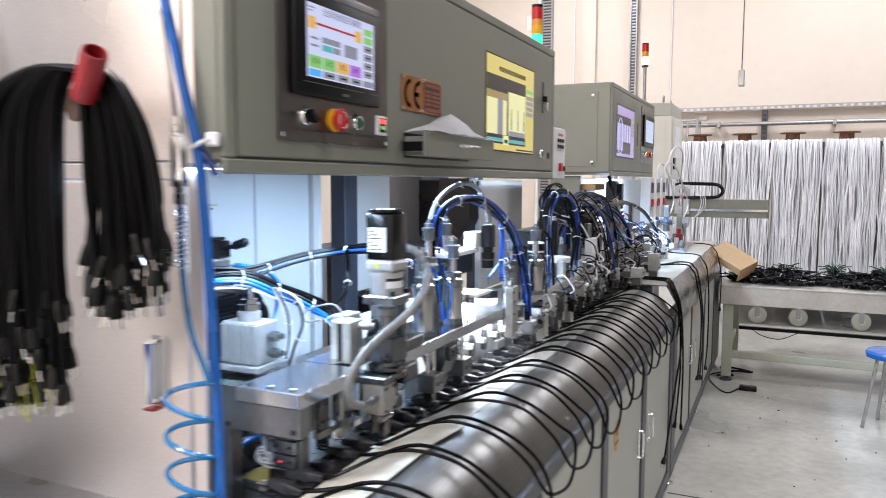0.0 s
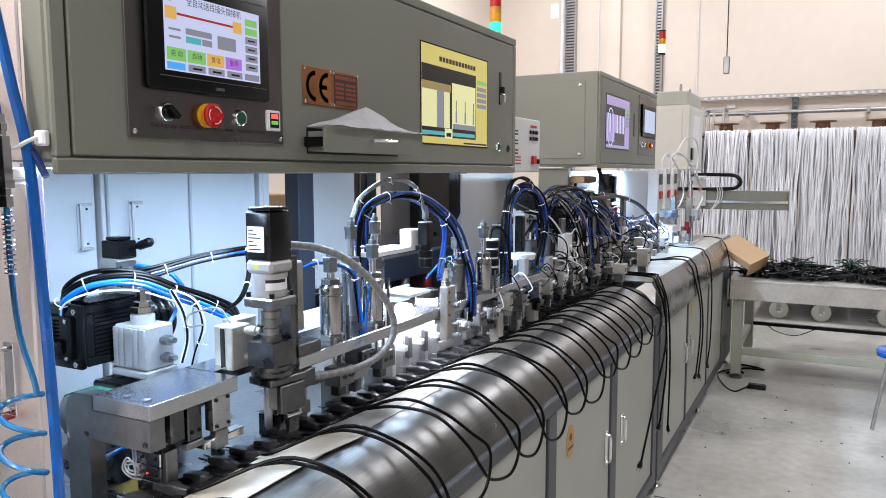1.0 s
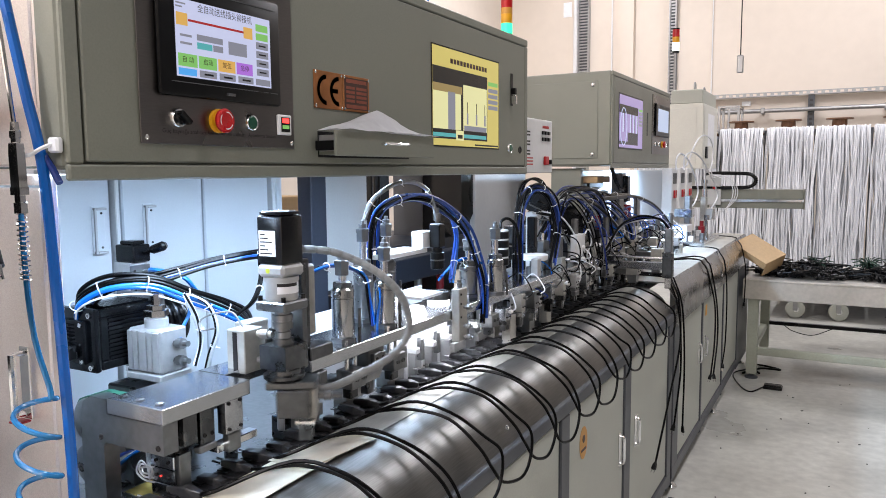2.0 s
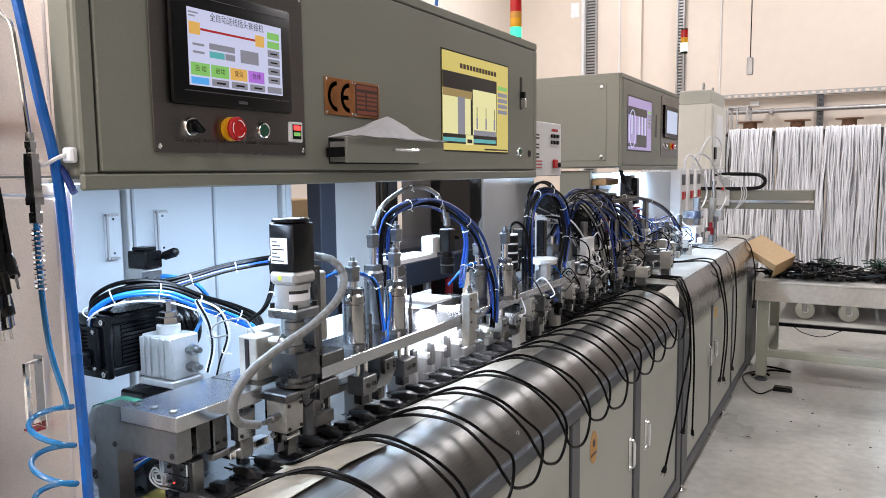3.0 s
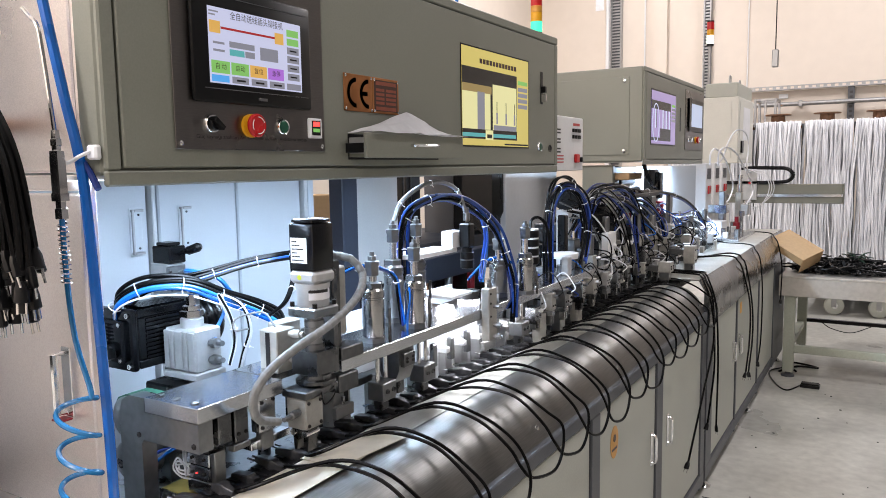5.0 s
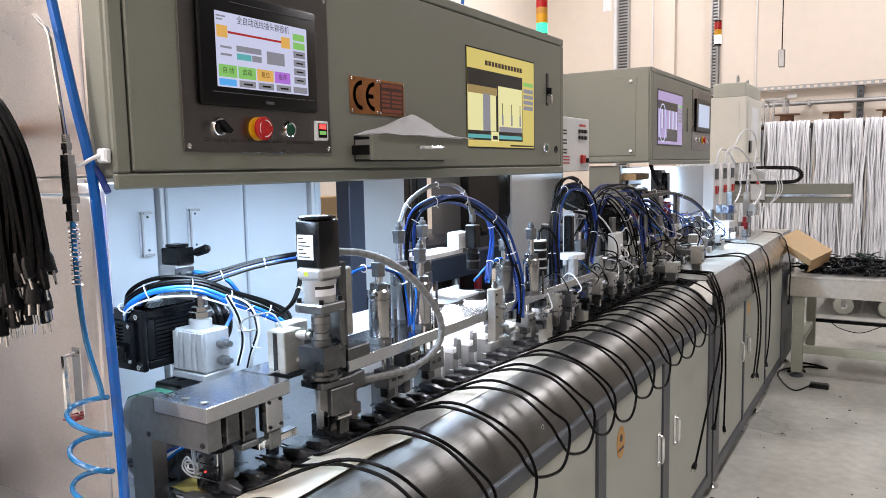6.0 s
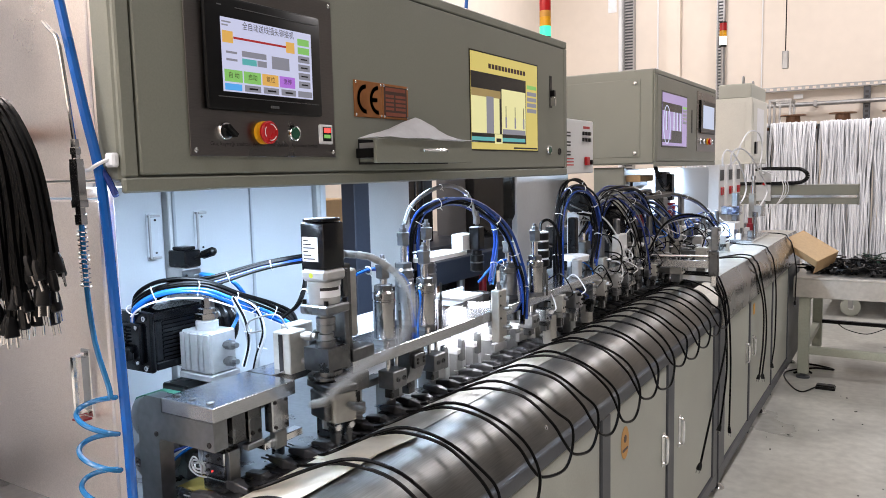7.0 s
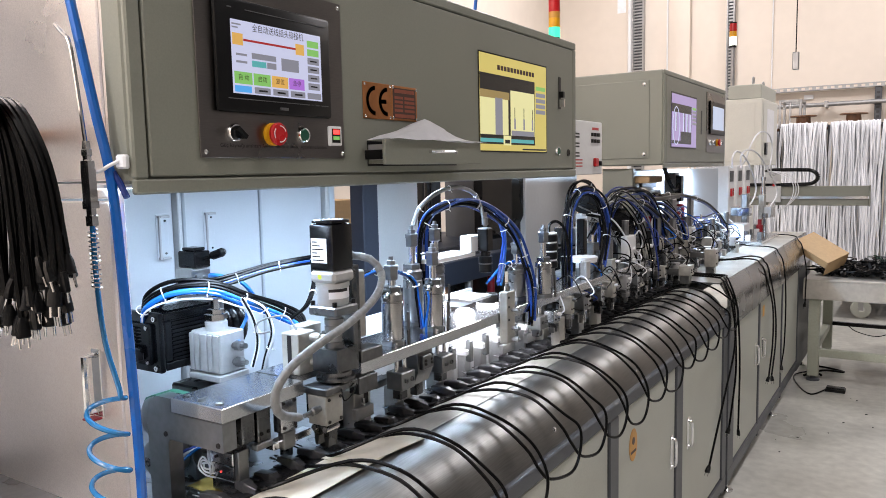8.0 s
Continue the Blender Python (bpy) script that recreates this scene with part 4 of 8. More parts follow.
def air_cylinder(x, y, z0, body, rod, r, label, mat="barrel", cap="alu_matt"):
    """Round air cylinder on its base, with nut, rod and stop collar on top."""
    t = thing("air_cylinder", (x, y, z0), label, "air cylinder", "air cylinders on the beam")
    part("base_nut", lathe(B(), (x, y, z0), (0, 0, 1), [(0, r * 1.15), (0.010, r * 1.15), (0.012, r)], 6), cap, t)
    part("barrel", lathe(B(), (x, y, z0), (0, 0, 1), [(0.0121, r * 0.97), (0.014, r), (body * 0.80, r), (body * 0.81, r * 0.94), (body * 0.83, r * 0.94), (body * 0.84, r * 1.02), (body * 0.96, r * 1.02), (body, r * 0.82)], 20), mat, t)
    part("cap_nut", lathe(B(), (x, y, z0), (0, 0, 1), [(body + 0.0005, r * 0.9), (body + 0.012, r * 0.9), (body + 0.014, r * 0.6)], 6), cap, t)
    part("rod", cyl(B(), (x, y, z0 + body + 0.0145), (x, y, z0 + body + rod), r * 0.36, 12), "chrome", t)
    b = z0 + body + rod
    part("stop_collar", lathe(B(), (x, y, b), (0, 0, 1), [(0, r * 0.52), (0.002, r * 0.66), (0.022, r * 0.66), (0.024, r * 0.72), (0.032, r * 0.72), (0.034, r * 0.35)], 6), cap, t)
    part("stop_nut", lathe(B(), (x, y, b + 0.0342), (0, 0, 1), [(0, r * 0.42), (0.009, r * 0.42), (0.010, r * 0.25), (0.018, r * 0.22)], 6), cap, t)
    part("fitting", lathe(B(), (x + r * 0.3, y - r, z0 + body * 0.9), (0.3, -1, 0), [(0, 0.005), (0.008, 0.005), (0.009, 0.007), (0.016, 0.007), (0.018, 0.004)], 8), "alu_matt", t)
    if y in (2.175, 2.312):
        part("tube", tube([(x + r * 0.3 + 0.005, y - r - 0.016, z0 + body * 0.9), (x + r * 0.3 + 0.010, y - r - 0.020, z0 + body * 0.7), (x + 0.004, y - r - 0.012, z0 + 0.03), (x, y - r - 0.008, z0)], 0.0028, 5, 6), "blue_tube", t, "thin blue air tube")
    part("side_rod", cyl(B(), (x + r + 0.006, y + r * 0.7, z0), (x + r + 0.006, y + r * 0.7, z0 + body * 0.62), 0.0035, 8), "alu_dark", t)
    return t


cyls = [air_cylinder(-0.470, 2.011, bmz, 0.118, 0.026, 0.0245, "bright steel air cylinder with stop collar"),
        air_cylinder(-0.470, 2.175, bmz, 0.112, 0.045, 0.0245, "bright steel air cylinder with stop collar"),
        air_cylinder(-0.552, 2.208, bmz, 0.140, 0.055, 0.0240, "frosted steel air cylinder with long rod", "alu_matt"),
        air_cylinder(-0.552, 2.312, bmz, 0.140, 0.060, 0.0240, "frosted steel air cylinder with long rod", "alu_matt"),
        air_cylinder(-0.485, 2.642, bmz, 0.095, 0.040, 0.0260, "frosted steel air cylinder with long rod", "alu_matt"),
        air_cylinder(-0.432, 2.713, bmz, 0.108, 0.055, 0.0245, "bright steel air cylinder with stop collar")]


def presser(x, y, w=0.05):
    """Pressing block on two rods under the beam; returns the thing so that it can be keyed."""
    t = thing("press_block", (x, y, 1.08), "machined press block on rods under the beam", "press block", "press blocks under the beam")
    part("block", bx(x - 0.022, x + 0.022, y - w / 2, y + w / 2, 1.045, 1.085, 0.002), "alu_matt", t)
    part("finger", bx(x - 0.013, x + 0.010, y - w * 0.3, y + w * 0.22, 1.022, 1.0445, 0.0015), "alu_dark", t)
    for s in (-1, 1):
        part("rod", cyl(B(), (x, y + s * w * 0.3, 1.0855), (x, y + s * w * 0.3, 1.15), 0.005, 8), "chrome", t)
        part("bolt", lathe(B(), (x + 0.022, y + s * w * 0.22, 1.066), (1, 0, 0), [(0, 0.0055), (0.004, 0.0055), (0.004, 0.003), (0.002, 0.0028)], 8), "alu_dark", t)
    return t


pressers = [presser(-0.452, y) for y in (2.011, 2.175, 2.713)]

def hanger(y, w, z0):
    """Angled bracket bolted under the beam edge."""
    t = thing("hanger_bracket", (-0.45, y, 1.1155), "grey machined bracket bolted under the beam", "bracket", "brackets under the beam")
    part("plate", prism_y(B(), [(-0.50, 1.1155), (-0.436, 1.1155), (-0.436, z0 + 0.03), (-0.448, z0), (-0.478, z0), (-0.50, z0 + 0.05)], y - w / 2, y + w / 2), "alu_matt", t)
    part("pad", bx(-0.4355, -0.424, y - w * 0.42, y + w * 0.30, z0 + 0.036, 1.108, 0.0015), "alu_dark", t)
    for dy in (-0.25, 0.15):
        for z in (z0 + 0.048, 1.096):
            screw(t, (-0.424, y + dy * w, z), (1, 0, 0), 0.0038, "label_black")
    part("tongue", bx(-0.472, -0.452, y - w * 0.2, y + w * 0.2, z0 - 0.03, z0 - 0.0005, 0.001), "alu_dark", t)


hanger(2.085, 0.060, 1.040)

# ---------------------------------------------------------------- servo head with turning gripper
AX, AY = -0.430, 1.771
sh = thing("servo_head", (AX, AY, 1.20), "black servo motor with gearbox over a turning gripper", "servo head")
mt = part("motor", bx(AX - 0.029, AX + 0.029, AY - 0.029, AY + 0.029, 1.3415, 1.428, 0.004, None, 2), "black_motor", sh, "black square servo motor")
part("cap", bx(AX - 0.0265, AX + 0.0265, AY - 0.0265, AY + 0.0265, 1.4285, 1.436, 0.006, None, 2), "black_motor", mt)
part("label", bx(AX - 0.024, AX + 0.014, AY - 0.0298, AY - 0.0292, 1.356, 1.402), "paper", mt, "white printed type label")
bm = B()
for i in range(6):
    box(bm, AX - 0.021, AX - 0.021 + (0.028, 0.019, 0.012)[i % 3], AY - 0.0302, AY - 0.0299, 1.360 + i * 0.0068, 1.3622 + i * 0.0068)
part("print", bm, "label_black", mt)
fl = B()
box(fl, AX - 0.031, AX + 0.031, AY - 0.031, AY + 0.031, 1.318, 1.341, 0.006)
part("flange", fl, "white_metal", sh, "pale cast flange")
part("lamp_dot", lathe(B(), (AX - 0.004, AY - 0.0312, 1.330), (0, -1, 0), [(0, 0.0050), (0.0008, 0.0045)], 12), glow("yellow_mark", (0.8, 0.9, 0.1), 0.6), sh, "small yellow dot")
part("gearbox", lathe(B(), (AX, AY, 1.2745), (0, 0, 1), [(0, 0.029), (0.004, 0.030), (0.032, 0.030), (0.036, 0.032), (0.043, 0.032)], 28), "white_metal", sh)
bm = lathe(B(), (AX, AY, 1.288), (0, 0, 1), [(0, 0.0304), (0.022, 0.0304)], 28)
for f in [f for f in bm.faces if len(f.verts) > 4 or f.calc_center_median().x < AX + 0.012 or f.calc_center_median().y > AY + 0.02]:
    bm.faces.remove(f)
part("label", bm, "paper", sh, "white bar-code label")
bm = lathe(B(), (AX, AY, 1.301), (0, 0, 1), [(0, 0.0306), (0.006, 0.0306)], 28)
for f in [f for f in bm.faces if len(f.verts) > 4 or f.calc_center_median().x < AX + 0.014 or f.calc_center_median().y > AY + 0.010]:
    bm.faces.remove(f)
part("print", bm, "label_black", sh)
part("adapter", bx(AX - 0.034, AX + 0.034, AY - 0.034, AY + 0.034, 1.256, 1.274, 0.003), "alu_matt", sh)
for x in (-0.027, 0.027):
    for y in (-0.027, 0.027):
        part("bolt", cyl(B(), (AX + x, AY + y, 1.2742), (AX + x, AY + y, 1.283), 0.0045, 8), "black_plastic", sh)
part("coupling_seat", lathe(B(), (AX, AY, 1.1902), (0, 0, 1), [(0, 0.019), (0.0125, 0.019)], 20), "alu_dark", sh)
part("coupling", lathe(B(), (AX, AY, 1.203), (0, 0, 1), [(0, 0.015), (0.012, 0.015), (0.013, 0.012), (0.017, 0.012), (0.018, 0.0185), (0.030, 0.0185), (0.0305, 0.017), (0.033, 0.017), (0.0335, 0.0185), (0.044, 0.0185), (0.0445, 0.014), (0.0525, 0.014)], 20), "alu_matt", sh)
part("bearing_block", prism_y(B(), [(AX - 0.036, 1.146), (AX + 0.025, 1.146), (AX + 0.025, 1.190), (AX - 0.036, 1.190)], AY - 0.024, AY + 0.034), "alu_dark", sh, "dark milled bearing block")
part("carriage", bx(AX - 0.050, AX - 0.0455, AY + 0.005, AY + 0.044, 1.135, 1.195, 0.002), "alu_matt", sh)
part("side_plate", bx(AX - 0.045, AX + 0.01, AY + 0.0465, AY + 0.060, 1.135, 1.335, 0.002), "alu_dark", sh)
part("turntable", lathe(B(), (AX, AY, 1.1265), (0, 0, 1), [(0, 0.034), (0.004, 0.038), (0.010, 0.038), (0.011, 0.030), (0.0192, 0.030)], 20), "alu_dark", sh)
# the turning part: its own origin is on the axis
gr = part("gripper", bx(AX - 0.030, AX + 0.030, AY - 0.062, AY + 0.030, 1.112, 1.126, 0.002), "alu_dark", sh, "turning pneumatic gripper", at=(AX, AY, 1.12))
part("body", bx(AX - 0.020, AX + 0.026, AY - 0.060, AY - 0.012, 1.055, 1.1115, 0.002), "alu_cream", gr)
part("side_block", bx(AX - 0.034, AX - 0.0205, AY - 0.050, AY + 0.010, 1.06, 1.1115, 0.002), "alu_dark", gr)
for s in (-1, 1):
    jw = prism_y(B(), [(AX + 0.003 + s * 0.020, 1.0545), (AX + 0.003 + s * 0.008, 1.0545), (AX + 0.003 + s * 0.006, 1.03), (AX + 0.003 + s * 0.010, 1.012), (AX + 0.003 + s * 0.016, 1.012), (AX + 0.003 + s * 0.018, 1.034)], AY - 0.050, AY - 0.026)
    part("jaw", jw, "alu_dark", gr)
    part("roller", cyl(B(), (AX + 0.003 + s * 0.014, AY - 0.056, 1.046), (AX + 0.003 + s * 0.014, AY - 0.020, 1.046), 0.006, 10), "chrome", gr)
part("fitting", lathe(B(), (AX + 0.010, AY - 0.060, 1.088), (0.1, -1, 0), [(0, 0.006), (0.010, 0.006), (0.011, 0.008), (0.024, 0.008), (0.026, 0.005), (0.045, 0.0045)], 10), "alu_matt", gr)
for y in (AY - 0.052, AY - 0.020):
    for z in (1.062, 1.104):
        screw(gr, (AX + 0.026, y, z), (1, 0, 0), 0.0035, "label_black")
part("sensor_lead", tube([(AX + 0.03, AY - 0.02, 1.118), (AX + 0.045, AY - 0.03, 1.10), (AX + 0.04, AY + 0.0, 1.105), (AX + 0.034, AY + 0.02, 1.118)], 0.0015, 5, 5), "cable", gr)

# fixed column that carries the head
co = thing("slide_column", (AX - 0.09, AY + 0.10, 1.13), "aluminium slide column behind the servo head", "slide column")
part("rail", bx(AX - 0.062, AX - 0.0505, AY + 0.03, AY + 0.055, 1.143, 1.21, 0.002), "alu_dark", co)
part("plate", bx(AX - 0.075, AX - 0.035, AY + 0.064, AY + 0.069, 1.1425, 1.345, 0.002), "alu_matt", co)
part("cover", bx(AX - 0.065, AX - 0.02, AY + 0.0885, AY + 0.125, 1.185, 1.325, 0.004), "alu_cream", co)
part("spine", bx(AX - 0.034, AX - 0.006, AY + 0.064, AY + 0.088, 1.1425, 1.34, 0.002), "alu_dark", co)
part("foot", bx(AX - 0.075, AX + 0.008, AY + 0.070, AY + 0.140, 1.1425, 1.168, 0.002), "alu_dark", co)
part("foot", bx(AX - 0.020, AX + 0.008, AY + 0.060, AY + 0.120, 1.080, 1.115, 0.002), "alu_dark", co)
for z in (1.19, 1.24, 1.29):
    screw(co, (AX - 0.035, AY + 0.076, z), (1, 0, 0), 0.004, "label_black")

HOSE_L = [(-0.460, 1.865, 1.356), (-0.430, 1.887, 1.348), (-0.410, 1.898, 1.316), (-0.380, 1.838, 1.282), (-0.365, 1.741, 1.250), (-0.370, 1.654, 1.224), (-0.385, 1.599, 1.192), (-0.395, 1.576, 1.153), (-0.400, 1.590, 1.116), (-0.415, 1.650, 1.090)]
HOSE_R = [(-0.460, 1.870, 1.357), (-0.440, 1.924, 1.348), (-0.420, 1.992, 1.320), (-0.405, 2.064, 1.268), (-0.395, 2.128, 1.196), (-0.390, 2.136, 1.138), (-0.395, 2.094, 1.101), (-0.405, 2.020, 1.086), (-0.425, 1.940, 1.087), (-0.440, 1.890, 1.089)]
NH = 30


def even(pts, n):
    """n + 1 points at equal distances along the smooth line through pts."""
    s = spline(pts, 12)
    d = [0.0]
    for a, b in zip(s, s[1:]):
        d.append(d[-1] + (b - a).length)
    out, j = [], 0
    for i in range(n + 1):
        w = d[-1] * i / n
        while j < len(d) - 2 and d[j + 1] < w:
            j += 1
        f = (w - d[j]) / max(1e-9, d[j + 1] - d[j])
        out.append(s[j].lerp(s[j + 1], min(1, max(0, f))))
    return out


hoseL, hoseR = even(HOSE_L, NH), even(HOSE_R, NH)
hose_t = part("wrapped_hose", lathe(B(), HOSE_L[0], (0, -1, 0.1), [(0, 0.010), (0.02, 0.010)], 10), "alu_matt", sh, "grey spiral-wrapped hose to the gripper")
hose_bits = []
for i in range(NH):
    L = 1.25 * max((hoseL[i + 1] - hoseL[i]).length, (hoseR[i + 1] - hoseR[i]).length)
    bm = lathe(B(), (0, 0, -L / 2), (0, 0, 1), [(0, 0.0070), (L * 0.1, 0.0079), (L * 0.82, 0.0079), (L * 0.86, 0.0071), (L * 0.97, 0.0071), (L, 0.0070)], 10)
    bmesh.ops.translate(bm, verts=bm.verts, vec=ORIGIN[hose_t])
    hose_bits.append(part("hose_piece", bm, "grey_wrap", hose_t))

# ---------------------------------------------------------------- pneumatic blocks near the head
vb = thing("slide_actuator", (-0.53, 1.70, bmz), "cream grey slide actuator bolted on the beam", "actuator")
part("body", bx(-0.535, -0.490, 1.672, 1.722, 1.1345, 1.216, 0.002), "alu_cream", vb)
part("groove", bx(-0.518, -0.508, 1.6705, 1.6717, 1.140, 1.212), "label_black", vb)
part("body", bx(-0.570, -0.536, 1.730, 1.79, 1.1345, 1.216, 0.002), "alu_cream", vb)
for z in (1.155, 1.205):
    part("fitting", lathe(B(), (-0.490, 1.706, z), (1, 0.3, 0), [(0, 0.006), (0.006, 0.006), (0.007, 0.009), (0.022, 0.009), (0.023, 0.006), (0.03, 0.006)], 10), "alu_cream", vb)
part("lead", tube([(-0.51, 1.69, 1.22), (-0.54, 1.69, 1.245), (-0.58, 1.66, 1.235), (-0.575, 1.65, 1.215), (-0.55, 1.66, 1.218)], 0.002, 6, 5), "grey_wrap", vb)

vb.location.y += 0.062

gs = thing("feeder_gripper", (-0.51, 1.60, 0.936), "layered aluminium gripper unit with thin wires beside the conveyor", "gripper")
for k, z in enumerate((0.955, 0.981, 1.007)):
    part("layer", bx(-0.560, -0.503, 1.572, 1.604, z, z + 0.0248, 0.0015), "alu", gs)
    for x in (-0.546, -0.516):
        screw(gs, (x, 1.572, z + 0.0124), (0, -1, 0), 0.0030, "label_black")
part("foot", bx(-0.540, -0.498, 1.58, 1.63, 0.936, 0.9545, 0.002), "alu_dark", gs)
part("side_plate", bx(-0.5025, -0.492, 1.575, 1.600, 0.960, 1.036, 0.0015), "alu_matt", gs)
part("slide_bar", bx(-0.488, -0.466, 1.636, 1.735, 1.022, 1.036, 0.0015), "chrome", gs)
part("slide_bar", bx(-0.486, -0.470, 1.600, 1.640, 1.0322, 1.044, 0.0015), "alu_matt", gs)
part("fitting", lathe(B(), (-0.52, 1.60, 1.0322), (0, 0, 1), [(0, 0.007), (0.008, 0.007), (0.009, 0.005), (0.018, 0.005), (0.020, 0.008), (0.028, 0.008), (0.030, 0.004), (0.042, 0.003)], 8), "alu_matt", gs)
part("elbow", lathe(B(), (-0.530, 1.592, 1.046), (-1, -0.2, -0.05), [(0, 0.008), (0.012, 0.008), (0.013, 0.006), (0.024, 0.006)], 10), "white_metal", gs)
part("led", lathe(B(), (-0.535, 1.5715, 0.993), (0, -1, 0), [(0, 0.0016), (0.001, 0.0016)], 8), "led_red", gs)
part("link_arm", tube([(-0.60, 1.55, 0.950), (-0.56, 1.535, 0.958), (-0.52, 1.545, 0.952), (-0.47, 1.60, 0.950)], 0.009, 5, 8), "alu_dark", gs)
for x, y, r in ((-0.600, 1.60, 0.030), (-0.570, 1.63, 0.036)):
    part("roller", lathe(B(), (x, y, 1.005), (0.5, -1, 0), [(0, r * 0.7), (0.004, r), (0.012, r), (0.014, r * 0.85), (0.011, r * 0.8), (0.012, r * 0.3), (0.018, r * 0.25)], 22), "alu_dark", gs)
part("stop_block", bx(-0.62, -0.555, 1.56, 1.64, 0.936, 0.952, 0.002), "yellow_pad", gs, "dull yellow pad")
for k in range(3):
    a = 0.006 * k
    part("wire", tube([(-0.548, 1.58 + a, 0.975 + a), (-0.560, 1.560, 0.985 + a), (-0.575, 1.555 + a, 1.00), (-0.568, 1.56, 1.018 - a), (-0.552, 1.562 + a, 1.004), (-0.562, 1.57, 0.985), (-0.59, 1.59 + a, 1.03), (-0.585, 1.60, 1.06)], 0.0017, 6, 5), "white_wire", gs)
for k, (a, m) in enumerate(((0.0, "blue_tube"), (0.008, "white_wire"), (0.015, "blue_dark"))):
    part("tube", tube([(-0.66, 1.545 + a, 0.965), (-0.625, 1.560, 1.0 + a), (-0.595, 1.575 + a, 1.025), (-0.552, 1.588, 1.044)], 0.0030, 5, 6), m, gs)

cl2 = thing("clamp_unit", (-0.47, 1.62, 1.0), "dark steel slide block hanging under the beam", "clamp")
part("slide_block", bx(-0.560, -0.492, 1.5465, 1.640, 1.044, 1.1155, 0.002), "alu_dark", cl2)
part("guide", bx(-0.4915, -0.478, 1.575, 1.605, 1.050, 1.110, 0.002), "alu_dark", cl2)
part("guide", bx(-0.4915, -0.474, 1.608, 1.640, 1.044, 1.1155, 0.002), "alu_dark", cl2)
for y in (1.615, 1.632):
    screw(cl2, (-0.474, y, 1.06), (1, 0, 0), 0.004, "label_black")
pt = part("screw_plate", bx(-0.478, -0.456, 1.648, 1.690, 1.052, 1.1155, 0.002), "alu", cl2, "pale plate with four screws")
for y in (1.655, 1.683):
    for z in (1.061, 1.107):
        screw(pt, (-0.456, y, z), (1, 0, 0), 0.0035, "label_black")
part("finger", bx(-0.475, -0.458, 1.655, 1.685, 1.018, 1.0515, 0.002), "alu_matt", cl2)

dd = thing("drive_motor", (-0.86, 1.80, 0.936), "black finned drive motor bolted to a steel flange", "motor")
part("housing", bx(-0.916, -0.806, 1.668, 1.800, 1.122, 1.238, 0.003), "black_motor", dd)
for z in (1.128, 1.2325):
    part("corner_bar", bx(-0.8055, -0.801, 1.668, 1.800, z - 0.0085, z + 0.0085, 0.002), "black_motor", dd)
part("corner_bar", bx(-0.8055, -0.801, 1.668, 1.686, 1.138, 1.2235, 0.002), "black_motor", dd)
for i in range(10):
    part("fin", bx(-0.8055, -0.8015, 1.687, 1.798, 1.1395 + i * 0.0085, 1.1435 + i * 0.0085), "black_motor", dd)
for i in range(7):
    part("fin", bx(-0.822 - i * 0.0085, -0.818 - i * 0.0085, 1.69, 1.798, 1.2382, 1.243), "black_motor", dd)
ep = part("end_plate", bx(-0.920, -0.799, 1.652, 1.6675, 1.116, 1.2435, 0.006, None, 2), "black_motor", dd)
for x in (-0.909, -0.811):
    for z in (1.128, 1.2315):
        part("bolt", lathe(B(), (x, 1.6518, z), (0, -1, 0), [(0, 0.0055), (0.004, 0.0055), (0.004, 0.0032), (0.002, 0.003)], 10), "chrome", ep)
cp = part("rear_cap", bx(-0.905, -0.815, 1.638, 1.6515, 1.135, 1.222, 0.005, None, 2), "black_motor", dd)
for i in range(5):
    part("fin", bx(-0.895, -0.845, 1.630, 1.6378, 1.182 + i * 0.0075, 1.1855 + i * 0.0075), "black_motor", cp)
part("socket", bx(-0.88, -0.83, 1.618, 1.6378, 1.145, 1.175, 0.004), "black_plastic", cp)
for x, z in ((-0.822, 1.214), (-0.822, 1.142)):
    screw(cp, (x, 1.638, z), (0, -1, 0), 0.005, "chrome")
part("flange", bx(-0.925, -0.79, 1.8005, 1.818, 1.085, 1.252, 0.005, None, 2), "alu_matt", dd, "pale aluminium flange")
part("gear_case", lathe(B(), (-0.862, 1.8185, 1.175), (0, 1, 0), [(0, 0.066)] + [(0.006 + 0.010 * (k // 2) + 0.004 * (k % 2), 0.070 if (k // 2) % 2 else 0.062) for k in range(14)] + [(0.08, 0.055)], 28), "black_motor", dd)
part("bracket", bx(-0.90, -0.825, 1.8005, 1.83, 0.936, 1.0845, 0.003), "alu_dark", dd)

wbk = thing("compact_cylinder", (-0.74, 1.77, 1.08), "white grooved compact air cylinder with fittings", "air cylinder")
part("body", bx(-0.797, -0.705, 1.728, 1.795, 1.108, 1.196, 0.003), "white_metal", wbk)
for x, w in ((-0.796, 0.012), (-0.778, 0.010), (-0.763, 0.020), (-0.738, 0.010), (-0.722, 0.015)):
    part("rib", bx(x, x + w, 1.7225, 1.7278, 1.112, 1.192, 0.0012), "white_metal", wbk)
part("base_plate", bx(-0.800, -0.700, 1.720, 1.80, 1.094, 1.1075, 0.002), "white_metal", wbk)
part("neck", lathe(B(), (-0.752, 1.757, 1.0835), (0, 0, 1), [(0, 0.017), (0.010, 0.017)], 6), "alu_matt", wbk)
part("nut", lathe(B(), (-0.748, 1.757, 1.1965), (0, 0, 1), [(0, 0.0235), (0.018, 0.0235), (0.019, 0.0205), (0.022, 0.0205)], 24), "white_metal", wbk)
part("nut", lathe(B(), (-0.748, 1.757, 1.219), (0, 0, 1), [(0, 0.0245), (0.012, 0.0245), (0.013, 0.018), (0.022, 0.018), (0.023, 0.010), (0.045, 0.009), (0.046, 0.006)], 6), "chrome", wbk)
